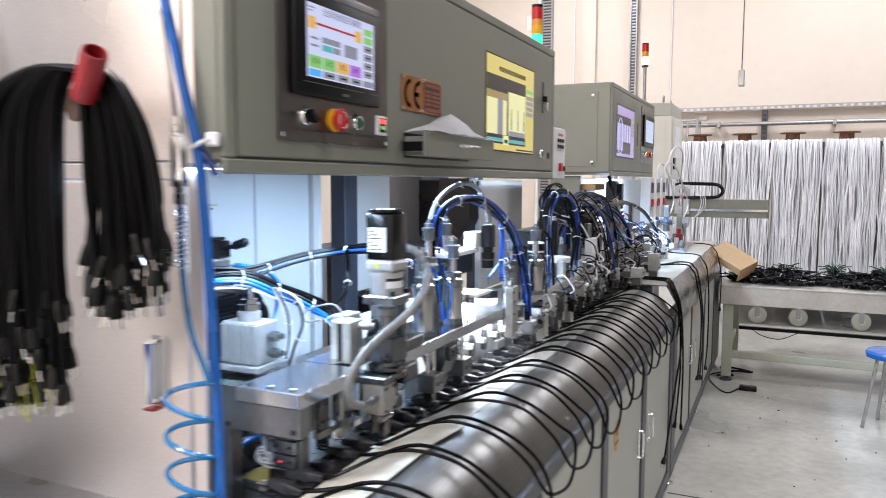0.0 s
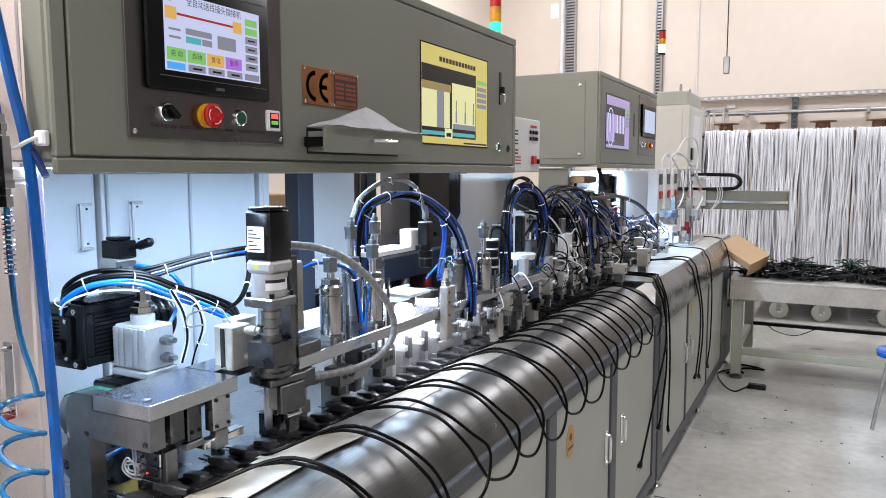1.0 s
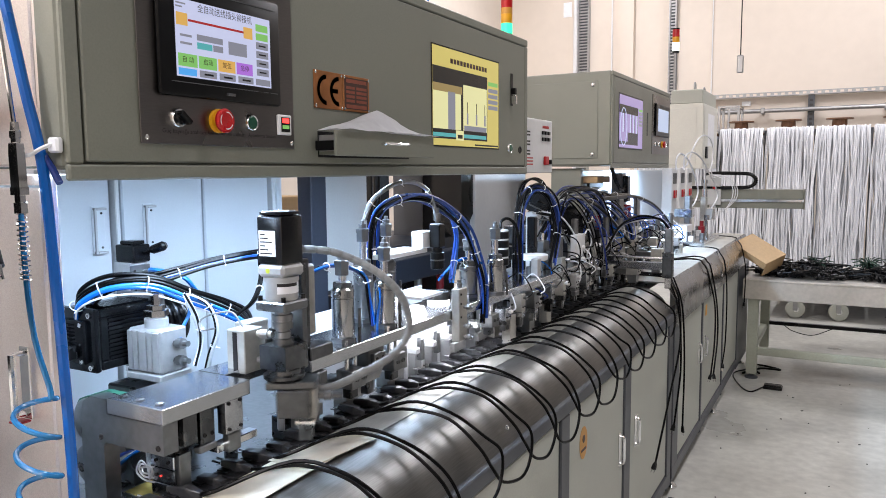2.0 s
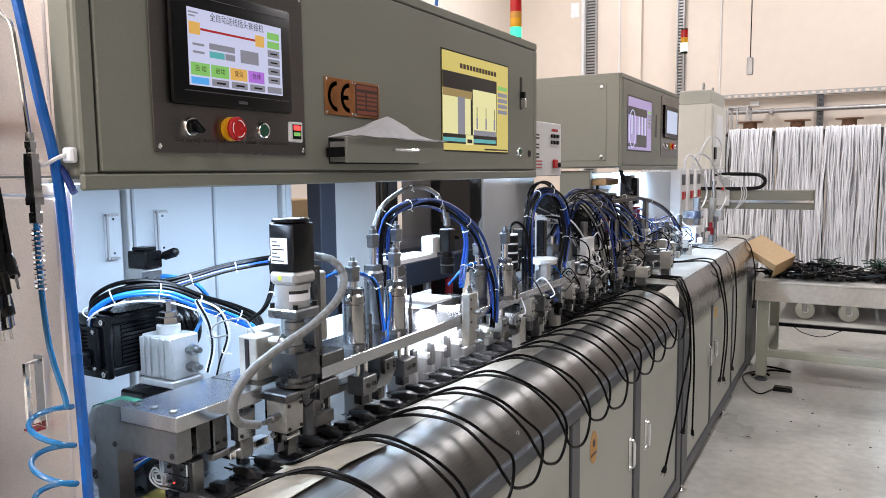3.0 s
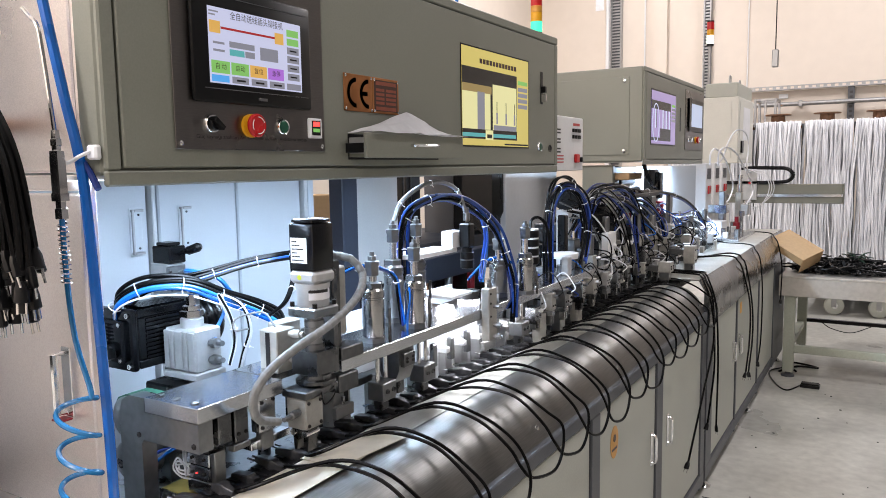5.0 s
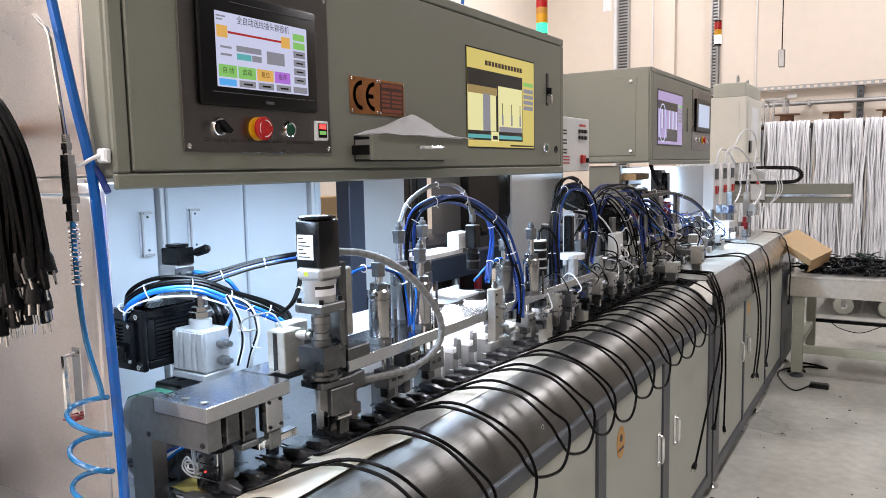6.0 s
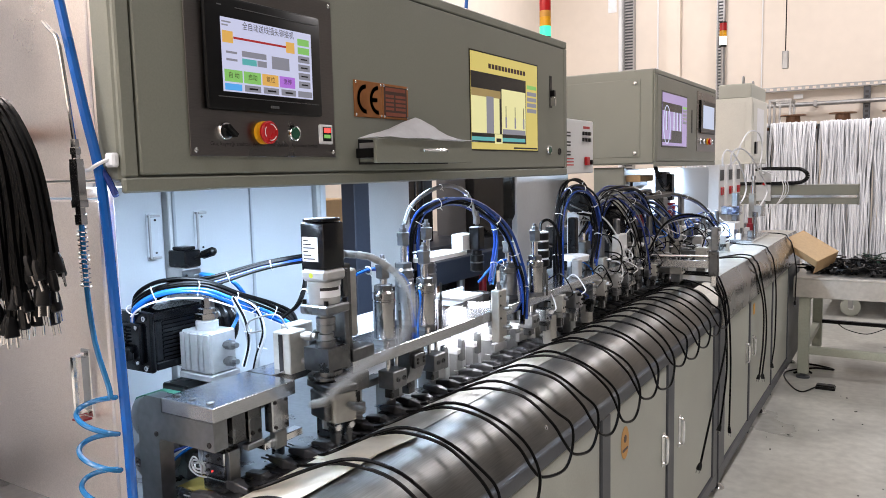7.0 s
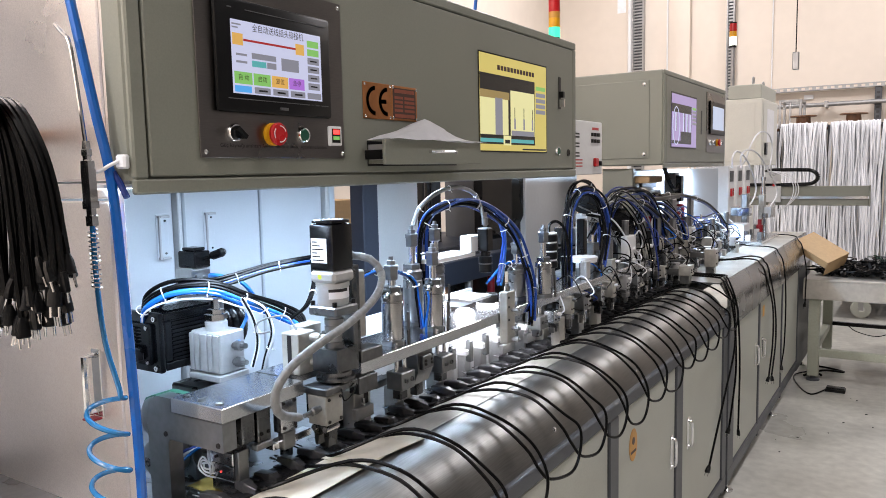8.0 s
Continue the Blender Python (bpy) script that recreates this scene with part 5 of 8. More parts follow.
for z in (1.13, 1.165):
    part("fitting", lathe(B(), (-0.7045, 1.765, z), (1, -0.1, 0.1), [(0, 0.008), (0.008, 0.008), (0.009, 0.011), (0.024, 0.011), (0.026, 0.006), (0.04, 0.006)], 8), "alu_matt", wbk)
part("base", bx(-0.835, -0.615, 1.70, 1.83, 1.036, 1.083, 0.004), "alu_dark", wbk)
part("lug", bx(-0.655, -0.620, 1.715, 1.755, 1.0835, 1.112, 0.003), "alu_dark", wbk)
for x in (-0.745, -0.725):
    screw(wbk, (x, 1.70, 1.06), (0, -1, 0), 0.006, "alu_matt")
part("stand", bx(-0.78, -0.70, 1.73, 1.81, 0.936, 1.0355, 0.003), "alu_dark", wbk)
gm = thing("belt_roller", (-0.66, 1.58, 0.936), "green belt over a steel roller", "roller")
part("belt", prism_y(B(), [(-0.712, 1.098), (-0.702, 1.112), (-0.680, 1.1205), (-0.600, 1.1215), (-0.600, 1.1185), (-0.680, 1.1175), (-0.700, 1.109), (-0.709, 1.096)], 1.545, 1.590), "green_mat", gm)
part("roller", lathe(B(), (-0.676, 1.535, 1.076), (0, 1, 0), [(0, 0.012), (0.002, 0.020), (0.004, 0.036), (0.008, 0.0405), (0.066, 0.0405), (0.070, 0.034)], 26), "alu_matt", gm, "grey belt roller")
part("roller", lathe(B(), (-0.690, 1.540, 0.992), (0, 1, 0), [(0, 0.010), (0.004, 0.030), (0.008, 0.036), (0.060, 0.036), (0.064, 0.030)], 24), "alu_matt", gm, "grey belt roller")
for x, z in ((-0.676, 1.076), (-0.690, 0.992)):
    screw(gm, (x, 1.535, z), (0, -1, 0), 0.008, "alu_dark")
part("stand", bx(-0.73, -0.65, 1.61, 1.66, 0.936, 1.07, 0.003), "alu_dark", gm)
part("plate", bx(-0.70, -0.60, 1.625, 1.72, 1.071, 1.082, 0.002), "alu_dark", gm)

rc = thing("round_cover", (-0.60, 1.775, 0.936), "round pale cap on a short post behind the beam", "cap")
part("cap", lathe(B(), (-0.600, 1.775, 1.0835), (0, 0, 1), [(0, 0.040), (0.010, 0.042), (0.026, 0.042), (0.030, 0.038), (0.031, 0.030), (0.028, 0.028)], 28), "white_metal", rc)
part("post", cyl(B(), (-0.600, 1.80, 0.9362), (-0.600, 1.80, 1.083), 0.014, 12), "alu_dark", rc)

vv = thing("hand_valve", (-0.92, 1.86, 0.936), "air valve with black lever on a white post", "valve")
part("post", bx(-0.940, -0.918, 1.84, 1.87, 0.9702, 1.2995, 0.002), "white_plastic", vv)
part("body", bx(-0.948, -0.893, 1.83, 1.875, 1.300, 1.345, 0.002), "white_metal", vv)
part("side_plate", bx(-0.8925, -0.888, 1.825, 1.878, 1.272, 1.340, 0.002), "alu_matt", vv)
part("knob_block", bx(-0.945, -0.885, 1.832, 1.878, 1.3455, 1.384, 0.003), "black_plastic", vv)
part("knob_cap", bx(-0.937, -0.895, 1.838, 1.872, 1.3845, 1.392, 0.002), "black_plastic", vv)
part("lever", lathe(B(), (-0.885, 1.860, 1.366), (0.75, 0.45, 0.30), [(0, 0.005), (0.014, 0.005), (0.020, 0.010), (0.045, 0.011), (0.052, 0.006)], 10), "black_plastic", vv)
for z in (1.29, 1.322):
    part("fitting", lathe(B(), (-0.888, 1.86, z), (1, 0, 0.1), [(0, 0.006), (0.008, 0.006), (0.009, 0.008), (0.020, 0.008), (0.022, 0.005)], 10), "alu_matt", vv)
for z in (1.285, 1.328):
    screw(vv, (-0.888, 1.835, z), (1, 0, 0), 0.003, "label_black")


vv.location += Vector((0.0, -0.012, -0.034))

# ---------------------------------------------------------------- bundles of air tubes and leads
def bundle(label, pts, n, r, spread, mats, ties=3, seed=1):
    random.seed(seed)
    t = thing("tube_bundle", pts[0], label, "air tubes", "tube bundles")
    for i in range(n):
        o = Vector((random.uniform(-1, 1), random.uniform(-1, 1), random.uniform(-1, 1))) * spread
        q = [Vector(p) + o * (0.8 + 0.5 * random.random()) + Vector((random.uniform(-1, 1), random.uniform(-1, 1), random.uniform(-1, 1))) * spread * 0.25 for p in pts]
        part("tube", tube(q, r * random.uniform(0.85, 1.1), 7, 6), mats[i % len(mats)], t)
    s = spline(pts, 7)
    for k in range(ties):
        j = int((k + 0.6) / (ties + 0.2) * (len(s) - 2))
        p, d = s[j], (s[j + 1] - s[j]).normalized()
        w = min(0.013, spread * 0.8 + r)
        tie(t, p, d, w)
    return t


def tie(t, p, d, w):
    """Thin cable tie with its cut tail."""
    _, a, b = basis(d)
    ring = [p + (a * math.cos(k * math.pi / 6) + b * math.sin(k * math.pi / 6)) * w for k in range(13)]
    bm = sweep(B(), ring, 0.0014, 4)
    sweep(bm, [ring[2], ring[2] + (a + b) * 0.006], 0.001, 4)
    part("cable_tie", bm, "tie", t)


def neat(label, pts, tubes, step, ties):
    """Tubes laid side by side along one line; step is the shift from one to the next."""
    t = thing("tube_bundle", pts[0], label, "air tubes", "tube bundles")
    n = len(tubes)
    for i, (m, r) in enumerate(tubes):
        o = Vector(step) * (i - (n - 1) / 2)
        q = [Vector(p) + o * (1 + 0.25 * math.sin(i * 2.1 + j * 1.3)) for j, p in enumerate(pts)]
        part("tube", tube(q, r, 8, 8), m, t)
    s = spline(pts, 8)
    for k in range(ties):
        j = int((k + 0.7) / (ties + 0.4) * (len(s) - 2))
        tie(t, s[j], (s[j + 1] - s[j]).normalized(), min(0.015, Vector(step).length * n * 0.3))
    return t


BK = ["cable", "blue_tube", "cable", "blue_dark", "white_wire"]
neat("black and blue air tubes tied in an arc", [(-0.865, 1.665, 1.215), (-0.835, 1.650, 1.258), (-0.795, 1.685, 1.286), (-0.755, 1.757, 1.284), (-0.720, 1.825, 1.249), (-0.690, 1.895, 1.212), (-0.655, 1.920, 1.180), (-0.62, 1.89, 1.13)], [("cable", 0.0046), ("cable", 0.0046), ("cable", 0.0040), ("cyan_tube", 0.0042), ("blue_tube", 0.0042), ("white_wire", 0.0020)], (0.002, -0.003, -0.0068), 6)
neat("black leads and blue tubes rising to the motor", [(-0.870, 1.700, 1.240), (-0.830, 1.722, 1.280), (-0.760, 1.777, 1.293), (-0.700, 1.868, 1.318), (-0.62, 1.915, 1.334), (-0.49, 1.865, 1.350)], [("cable", 0.0038), ("cable", 0.0042), ("navy_tube", 0.0036), ("cable", 0.0034)], (0.001, -0.003, -0.0058), 5)
neat("black air tubes dropping behind the white cylinder", [(-0.74, 1.815, 1.262), (-0.69, 1.84, 1.235), (-0.675, 1.85, 1.18), (-0.70, 1.85, 1.12), (-0.72, 1.85, 1.06)], [("cable", 0.0050), ("white_wire", 0.0022), ("white_wire", 0.0022)], (0.006, -0.004, 0.0), 2)
bundle("black leads hanging behind the motor", [(-0.600, 1.905, 1.336), (-0.600, 1.907, 1.286), (-0.580, 1.860, 1.246), (-0.60, 1.83, 1.218)], 3, 0.004, 0.004, ["cable"], 1, 4)
bundle("light blue tube from the valve", [(-0.870, 1.850, 1.288), (-0.82, 1.815, 1.302), (-0.77, 1.85, 1.285), (-0.74, 1.87, 1.24)], 1, 0.0045, 0.0, ["cyan_tube"], 0, 5)
bundle("light blue tube down to the white cylinder", [(-0.740, 1.820, 1.265), (-0.735, 1.833, 1.219), (-0.72, 1.79, 1.177), (-0.68, 1.765, 1.168)], 1, 0.0042, 0.0, ["cyan_tube"], 0, 6)
bundle("white and black leads hanging to the deck", [(-0.720, 1.809, 1.256), (-0.700, 1.819, 1.206), (-0.700, 1.827, 1.155), (-0.69, 1.80, 1.11)], 4, 0.0024, 0.006, ["white_wire", "cable", "white_wire"], 1, 7)
bundle("grey wrapped lead in a high arc", [(-0.550, 2.213, 1.39), (-0.540, 2.234, 1.436), (-0.530, 2.310, 1.471), (-0.520, 2.391, 1.478), (-0.510, 2.462, 1.448), (-0.500, 2.488, 1.369)], 1, 0.0058, 0.0, ["grey_wrap"], 3, 8)
bundle("blue and black air tubes in a wide arch", [(-0.560, 2.260, 1.24), (-0.560, 2.263, 1.341), (-0.540, 2.257, 1.399), (-0.530, 2.322, 1.432), (-0.520, 2.418, 1.439), (-0.500, 2.521, 1.411), (-0.480, 2.617, 1.344), (-0.460, 2.648, 1.259), (-0.440, 2.655, 1.175), (-0.415, 2.60, 1.09)], 8, 0.0040, 0.011, ["blue_dark", "cable", "navy_tube", "cable", "cable"], 7, 9)
bundle("blue air tubes dropping to a fitting", [(-0.500, 2.554, 1.404), (-0.490, 2.584, 1.330), (-0.480, 2.545, 1.254), (-0.455, 2.483, 1.215)], 4, 0.0034, 0.008, ["navy_tube", "cyan_tube", "navy_tube"], 2, 10)
bundle("blue air tubes across the cylinders", [(-0.500, 2.50, 1.21), (-0.495, 2.58, 1.245), (-0.49, 2.66, 1.25), (-0.47, 2.70, 1.23)], 2, 0.0034, 0.005, ["blue_tube"], 1, 11)
bundle("short blue air tubes over the cylinders", [(-0.52, 1.93, 1.28), (-0.500, 1.963, 1.300), (-0.500, 2.024, 1.304), (-0.500, 2.099, 1.286), (-0.500, 2.145, 1.258), (-0.495, 2.15, 1.213), (-0.485, 2.15, 1.15)], 3, 0.0036, 0.006, ["blue_tube", "cable", "blue_dark"], 2, 12)
bundle("dark blue and black tubes in a narrow loop", [(-0.500, 3.048, 1.135), (-0.500, 3.041, 1.290), (-0.500, 3.066, 1.385), (-0.490, 3.127, 1.444), (-0.480, 3.233, 1.440), (-0.470, 3.307, 1.382), (-0.460, 3.320, 1.288), (-0.450, 3.236, 1.180)], 7, 0.0038, 0.013, ["blue_dark", "cable", "navy_tube", "cable", "cable"], 6, 13)
bundle("black leads in a narrow loop", [(-0.550, 3.140, 1.135), (-0.550, 3.152, 1.340), (-0.540, 3.181, 1.448), (-0.53, 3.277, 1.472), (-0.52, 3.36, 1.43), (-0.50, 3.38, 1.30)], 2, 0.0048, 0.006, ["cable"], 2, 14)
bundle("thick tangle of black leads", [(-0.54, 3.490, 1.20), (-0.54, 3.522, 1.360), (-0.53, 3.660, 1.415), (-0.51, 3.889, 1.395), (-0.50, 4.032, 1.30), (-0.49, 4.098, 1.20)], 10, 0.0038, 0.034, ["cable", "navy_tube", "blue_dark", "cable"], 5, 15)
bundle("thick black corrugated lead and tubes", [(-0.520, 3.422, 1.344), (-0.500, 3.587, 1.397), (-0.480, 3.889, 1.353), (-0.450, 4.179, 1.220), (-0.430, 4.409, 1.091), (-0.430, 4.45, 1.02)], 3, 0.0062, 0.014, ["cable", "grey_wrap", "blue_dark"], 4, 16)
bundle("black leads drooping in a tangle", [(-0.56, 3.35, 1.36), (-0.52, 3.45, 1.33), (-0.50, 3.55, 1.25), (-0.48, 3.62, 1.17), (-0.46, 3.66, 1.10)], 9, 0.0034, 0.032, ["cable", "white_wire", "cable", "grey_wrap"], 3, 17)
bundle("black tubes arched over the far stations", [(-0.520, 4.102, 1.393), (-0.500, 4.508, 1.378), (-0.480, 4.957, 1.314), (-0.460, 5.295, 1.181), (-0.450, 5.30, 1.081), (-0.450, 4.974, 1.031)], 3, 0.0060, 0.008, ["cable", "cable", "blue_dark"], 5, 18)
bundle("blue tubes behind the far stations", [(-0.62, 4.9, 1.08), (-0.61, 5.1, 1.20), (-0.600, 5.406, 1.189), (-0.580, 5.648, 1.191), (-0.550, 5.725, 1.03)], 5, 0.0045, 0.030, ["navy_tube", "blue_dark", "cable", "cable"], 2, 19)
bundle("blue tubes inside the far stations", [(-0.60, 4.2, 1.10), (-0.58, 4.4, 1.24), (-0.56, 4.65, 1.28), (-0.54, 4.85, 1.15)], 5, 0.0045, 0.035, ["navy_tube", "blue_dark", "cable"], 2, 20)

# ---------------------------------------------------------------- vision station
vs = thing("inspection_camera", (-0.50, 2.485, 1.13), "black inspection camera with lens on a white arm", "camera unit")
part("body", bx(-0.516, -0.484, 2.469, 2.501, 1.300, 1.365, 0.003), "black_plastic", vs)
part("lens", lathe(B(), (-0.50, 2.485, 1.2995), (0, 0, -1), [(0, 0.015), (0.012, 0.015), (0.013, 0.019), (0.030, 0.019), (0.031, 0.017), (0.034, 0.017), (0.035, 0.0185), (0.056, 0.0185), (0.057, 0.016)], 20), "black_plastic", vs)
part("lens_band", lathe(B(), (-0.50, 2.485, 1.268), (0, 0, -1), [(0, 0.0193), (0.003, 0.0193)], 20), "alu_matt", vs)
part("socket", lathe(B(), (-0.50, 2.485, 1.3725), (0, 0, 1), [(0, 0.009), (0.02, 0.009), (0.022, 0.006), (0.035, 0.006)], 12), "alu_matt", vs)
part("arm", bx(-0.60, -0.522, 2.26, 2.47, 1.288, 1.300, 0.0015), "white_plastic", vs, "white painted arm")
part("arm_block", bx(-0.555, -0.519, 2.44, 2.50, 1.3005, 1.345, 0.002), "white_plastic", vs)
part("mast", bx(-0.612, -0.588, 2.25, 2.275, 1.128, 1.287, 0.002), "alu_matt", vs)
rg = thing("ring_light", (-0.53, 2.53, 1.16), "glowing white ring light on a bracket", "lamp")
part("ring", lathe(B(), (-0.525, 2.535, 1.150), (0, 0, 1), [(0, 0.034), (0.012, 0.036), (0.022, 0.034), (0.024, 0.024)], 28), "alu_dark", rg)
part("glow", lathe(B(), (-0.525, 2.535, 1.1345), (0, 0, 1), [(0, 0.028), (0.015, 0.032)], 28), "ring_white", rg, "lit white diffuser")
part("arm", bx(-0.61, -0.50, 2.40, 2.52, 1.168, 1.176, 0.0015), "white_plastic", rg)
part("mast", bx(-0.612, -0.59, 2.40, 2.425, 0.936, 1.1675, 0.002), "alu_matt", rg)
fx = thing("white_fixture", (-0.66, 2.35, 0.936), "bright white inspection fixture under the ring light", "fixture")
part("backing", bx(-0.80, -0.79, 2.28, 2.90, 0.936, 1.12, 0.002), "white_plastic", fx)
part("backlight", bx(-0.64, -0.625, 2.32, 2.74, 0.955, 1.05, 0.002), "back_light", fx, "lit white backlight panel")
part("plate", bx(-0.78, -0.60, 2.30, 2.78, 1.06, 1.075, 0.002), "white_plastic", fx)
for y in (2.32, 2.41, 2.50, 2.59, 2.68):
    part("block", bx(-0.60, -0.56, y, y + 0.06, 0.9365, 1.05 + 0.02 * math.sin(y * 30), 0.003), "white_plastic", fx)
    part("block", bx(-0.5595, -0.535, y + 0.012, y + 0.045, 0.9365, 1.02, 0.002), "white_metal", fx)
    part("bridge", bx(-0.5595, -0.50, y + 0.05, y + 0.068, 1.03, 1.045, 0.002), "white_plastic", fx)
    part("finger", bx(-0.53, -0.515, y + 0.01, y + 0.028, 1.0, 1.06, 0.002, pose(0, 0, 0, 0, 0, 0)), "alu_matt", fx)
data = bpy.data.lights.new("ring_lamp", "AREA")
data.shape, data.size, data.energy, data.color = "DISK", 0.06, 4.5, (0.9, 0.95, 1.0)
rl = new("ring_lamp", data)
rl.matrix_world = look((-0.525, 2.535, 1.1335), (-0.525, 2.535, 0.5))
data = bpy.data.lights.new("ring_lamp", "AREA")
data.shape, data.size, data.energy, data.color = "DISK", 0.05, 0.6, (0.9, 0.95, 1.0)
rl = new("ring_lamp", data)
rl.matrix_world = look((-0.555, 2.46, 1.1665), (-0.50, 2.40, 1.13))

bl = thing("fitting_block", (-0.43, 2.46, 1.08), "cream manifold block with air fittings on the beam edge", "manifold")
part("block", bx(-0.429, -0.405, 2.43, 2.475, 1.06, 1.20, 0.002), "alu_cream", bl)
for z in (1.125, 1.16, 1.185):
    screw(bl, (-0.405, 2.438, z), (1, 0, 0), 0.0032, "label_black")
part("cap", lathe(B(), (-0.417, 2.452, 1.2005), (0, 0, 1), [(0, 0.008), (0.012, 0.008), (0.013, 0.005), (0.02, 0.005)], 10), "alu_matt", bl)
for z in (1.07, 1.10, 1.15):
    part("fitting", lathe(B(), (-0.405, 2.455, z), (1, 0.2, 0), [(0, 0.005), (0.006, 0.005), (0.007, 0.0075), (0.018, 0.0075), (0.020, 0.004), (0.024, 0.004)], 8), "alu_matt", bl)

stk = thing("solenoid_stack", (-0.50, 2.90, bmz), "black solenoid stack with pale bands on a post", "solenoid")
for i in range(4):
    part("coil", lathe(B(), (-0.50, 2.90, 1.205 + i * 0.0285), (0, 0, 1), [(0, 0.026), (0.002, 0.029), (0.021, 0.029), (0.023, 0.026)], 18), "black_plastic", stk)
    part("band", lathe(B(), (-0.50, 2.90, 1.2285 + i * 0.0285), (0, 0, 1), [(0, 0.0265), (0.0045, 0.0265)], 18), "white_plastic", stk)
part("post", bx(-0.515, -0.485, 2.885, 2.915, bmz + 0.0005, 1.2045, 0.002), "alu_matt", stk)
part("lead", tube([(-0.50, 2.90, 1.318), (-0.50, 2.91, 1.345), (-0.49, 2.95, 1.35), (-0.47, 2.97, 1.31), (-0.46, 2.97, 1.20), (-0.46, 2.97, 1.131)], 0.005, 6, 6), "cable", stk)

# ---------------------------------------------------------------- stations down the line
def station(x, y, seed, h, label):
    """Pick-and-place station: base, upright slide, actuator, fingers, fittings."""
    random.seed(seed)
    t = thing("assembly_station", (x, y, 0.936), label, "assembly station", "assembly stations")
    u = random.uniform
    w = u(0.035, 0.05)
    part("base", bx(x - 0.16, x - 0.05, y - 0.07, y + 0.07, 0.9362, 0.97, 0.003), "alu_dark", t)
    part("upright", bx(x - 0.12, x - 0.085, y - w, y + w * 0.4, 0.9705, h, 0.003), random.choice(["alu_matt", "alu_dark"]), t)
    part("slide", bx(x - 0.084, x - 0.062, y - w * 0.7, y + w * 0.3, h - 0.20, h - 0.03, 0.002), "alu_dark", t)
    part("actuator", bx(x - 0.061, x - 0.02, y - w * 0.6, y + w * 0.5, h - 0.17, h - 0.06, 0.002), "alu_cream", t)
    part("arm", bx(x - 0.061, x + 0.03, y - 0.016, y + 0.016, h - 0.20, h - 0.172, 0.002), "alu_matt", t)
    part("head", bx(x + 0.004, x + 0.034, y - 0.024, y + 0.02, 1.055, h - 0.201, 0.002), random.choice(["alu_cream", "alu_matt"]), t)
    for s in (-1, 1):
        part("finger", bx(x + 0.008, x + 0.026, y + s * 0.011 - 0.005, y + s * 0.011 + 0.005, 1.018, 1.0545, 0.0015), "alu_dark", t)
    part("cylinder", cyl(B(), (x - 0.04, y, h - 0.059), (x - 0.04, y, h + u(-0.01, 0.05)), 0.014, 12, None, 0.002), "alu_matt", t)
    part("stud", cyl(B(), (x - 0.102, y - 0.01, h), (x - 0.102, y - 0.01, h + 0.03), 0.006, 8), "chrome", t)
    for k in range(3):
        z = h - 0.16 + k * 0.045
        part("fitting", lathe(B(), (x - 0.02, y + w * 0.2, z), (1, 0.3, 0), [(0, 0.006), (0.006, 0.006), (0.007, 0.0085), (0.017, 0.0085), (0.02, 0.004)], 8), random.choice(["white_plastic", "alu_matt"]), t)
        part("lead", tube([(x + 0.0, y + w * 0.2 + 0.006, z), (x + 0.03, y + u(-0.02, 0.04), z + 0.01), (x + u(-0.02, 0.02), y + 0.05, z + u(0.03, 0.08)), (x - 0.08, y + 0.06, z + u(0.05, 0.12))], 0.0028, 5, 5), random.choice(BK), t)
    for k in range(4):
        screw(t, (x + 0.034, y - 0.015 + 0.02 * (k % 2), 1.068 + 0.022 * (k // 2)), (1, 0, 0), 0.0035, "label_black")
    return t


stations = [station(-0.47 if y < 3.3 else -0.440, y, 30 + i, h, lb) for i, (y, h, lb) in enumerate((
    (2.86, 1.10, "low steel feeding station under the beam"), (3.02, 1.10, "low steel feeding station under the beam"),
    (3.18, 1.16, "aluminium assembly station with air fittings"), (3.40, 1.24, "aluminium assembly station with air fittings"),
    (3.58, 1.27, "assembly station with cream actuator"), (3.80, 1.26, "assembly station with cream actuator"), (4.02, 1.27, "assembly station with cream actuator"),
    (4.26, 1.25, "steel assembly station with actuators"), (4.50, 1.28, "steel assembly station with actuators"), (4.78, 1.20, "steel assembly station with actuators"),
    (5.05, 1.22, "steel assembly station with actuators"), (5.40, 1.20, "steel assembly station with actuators")))]


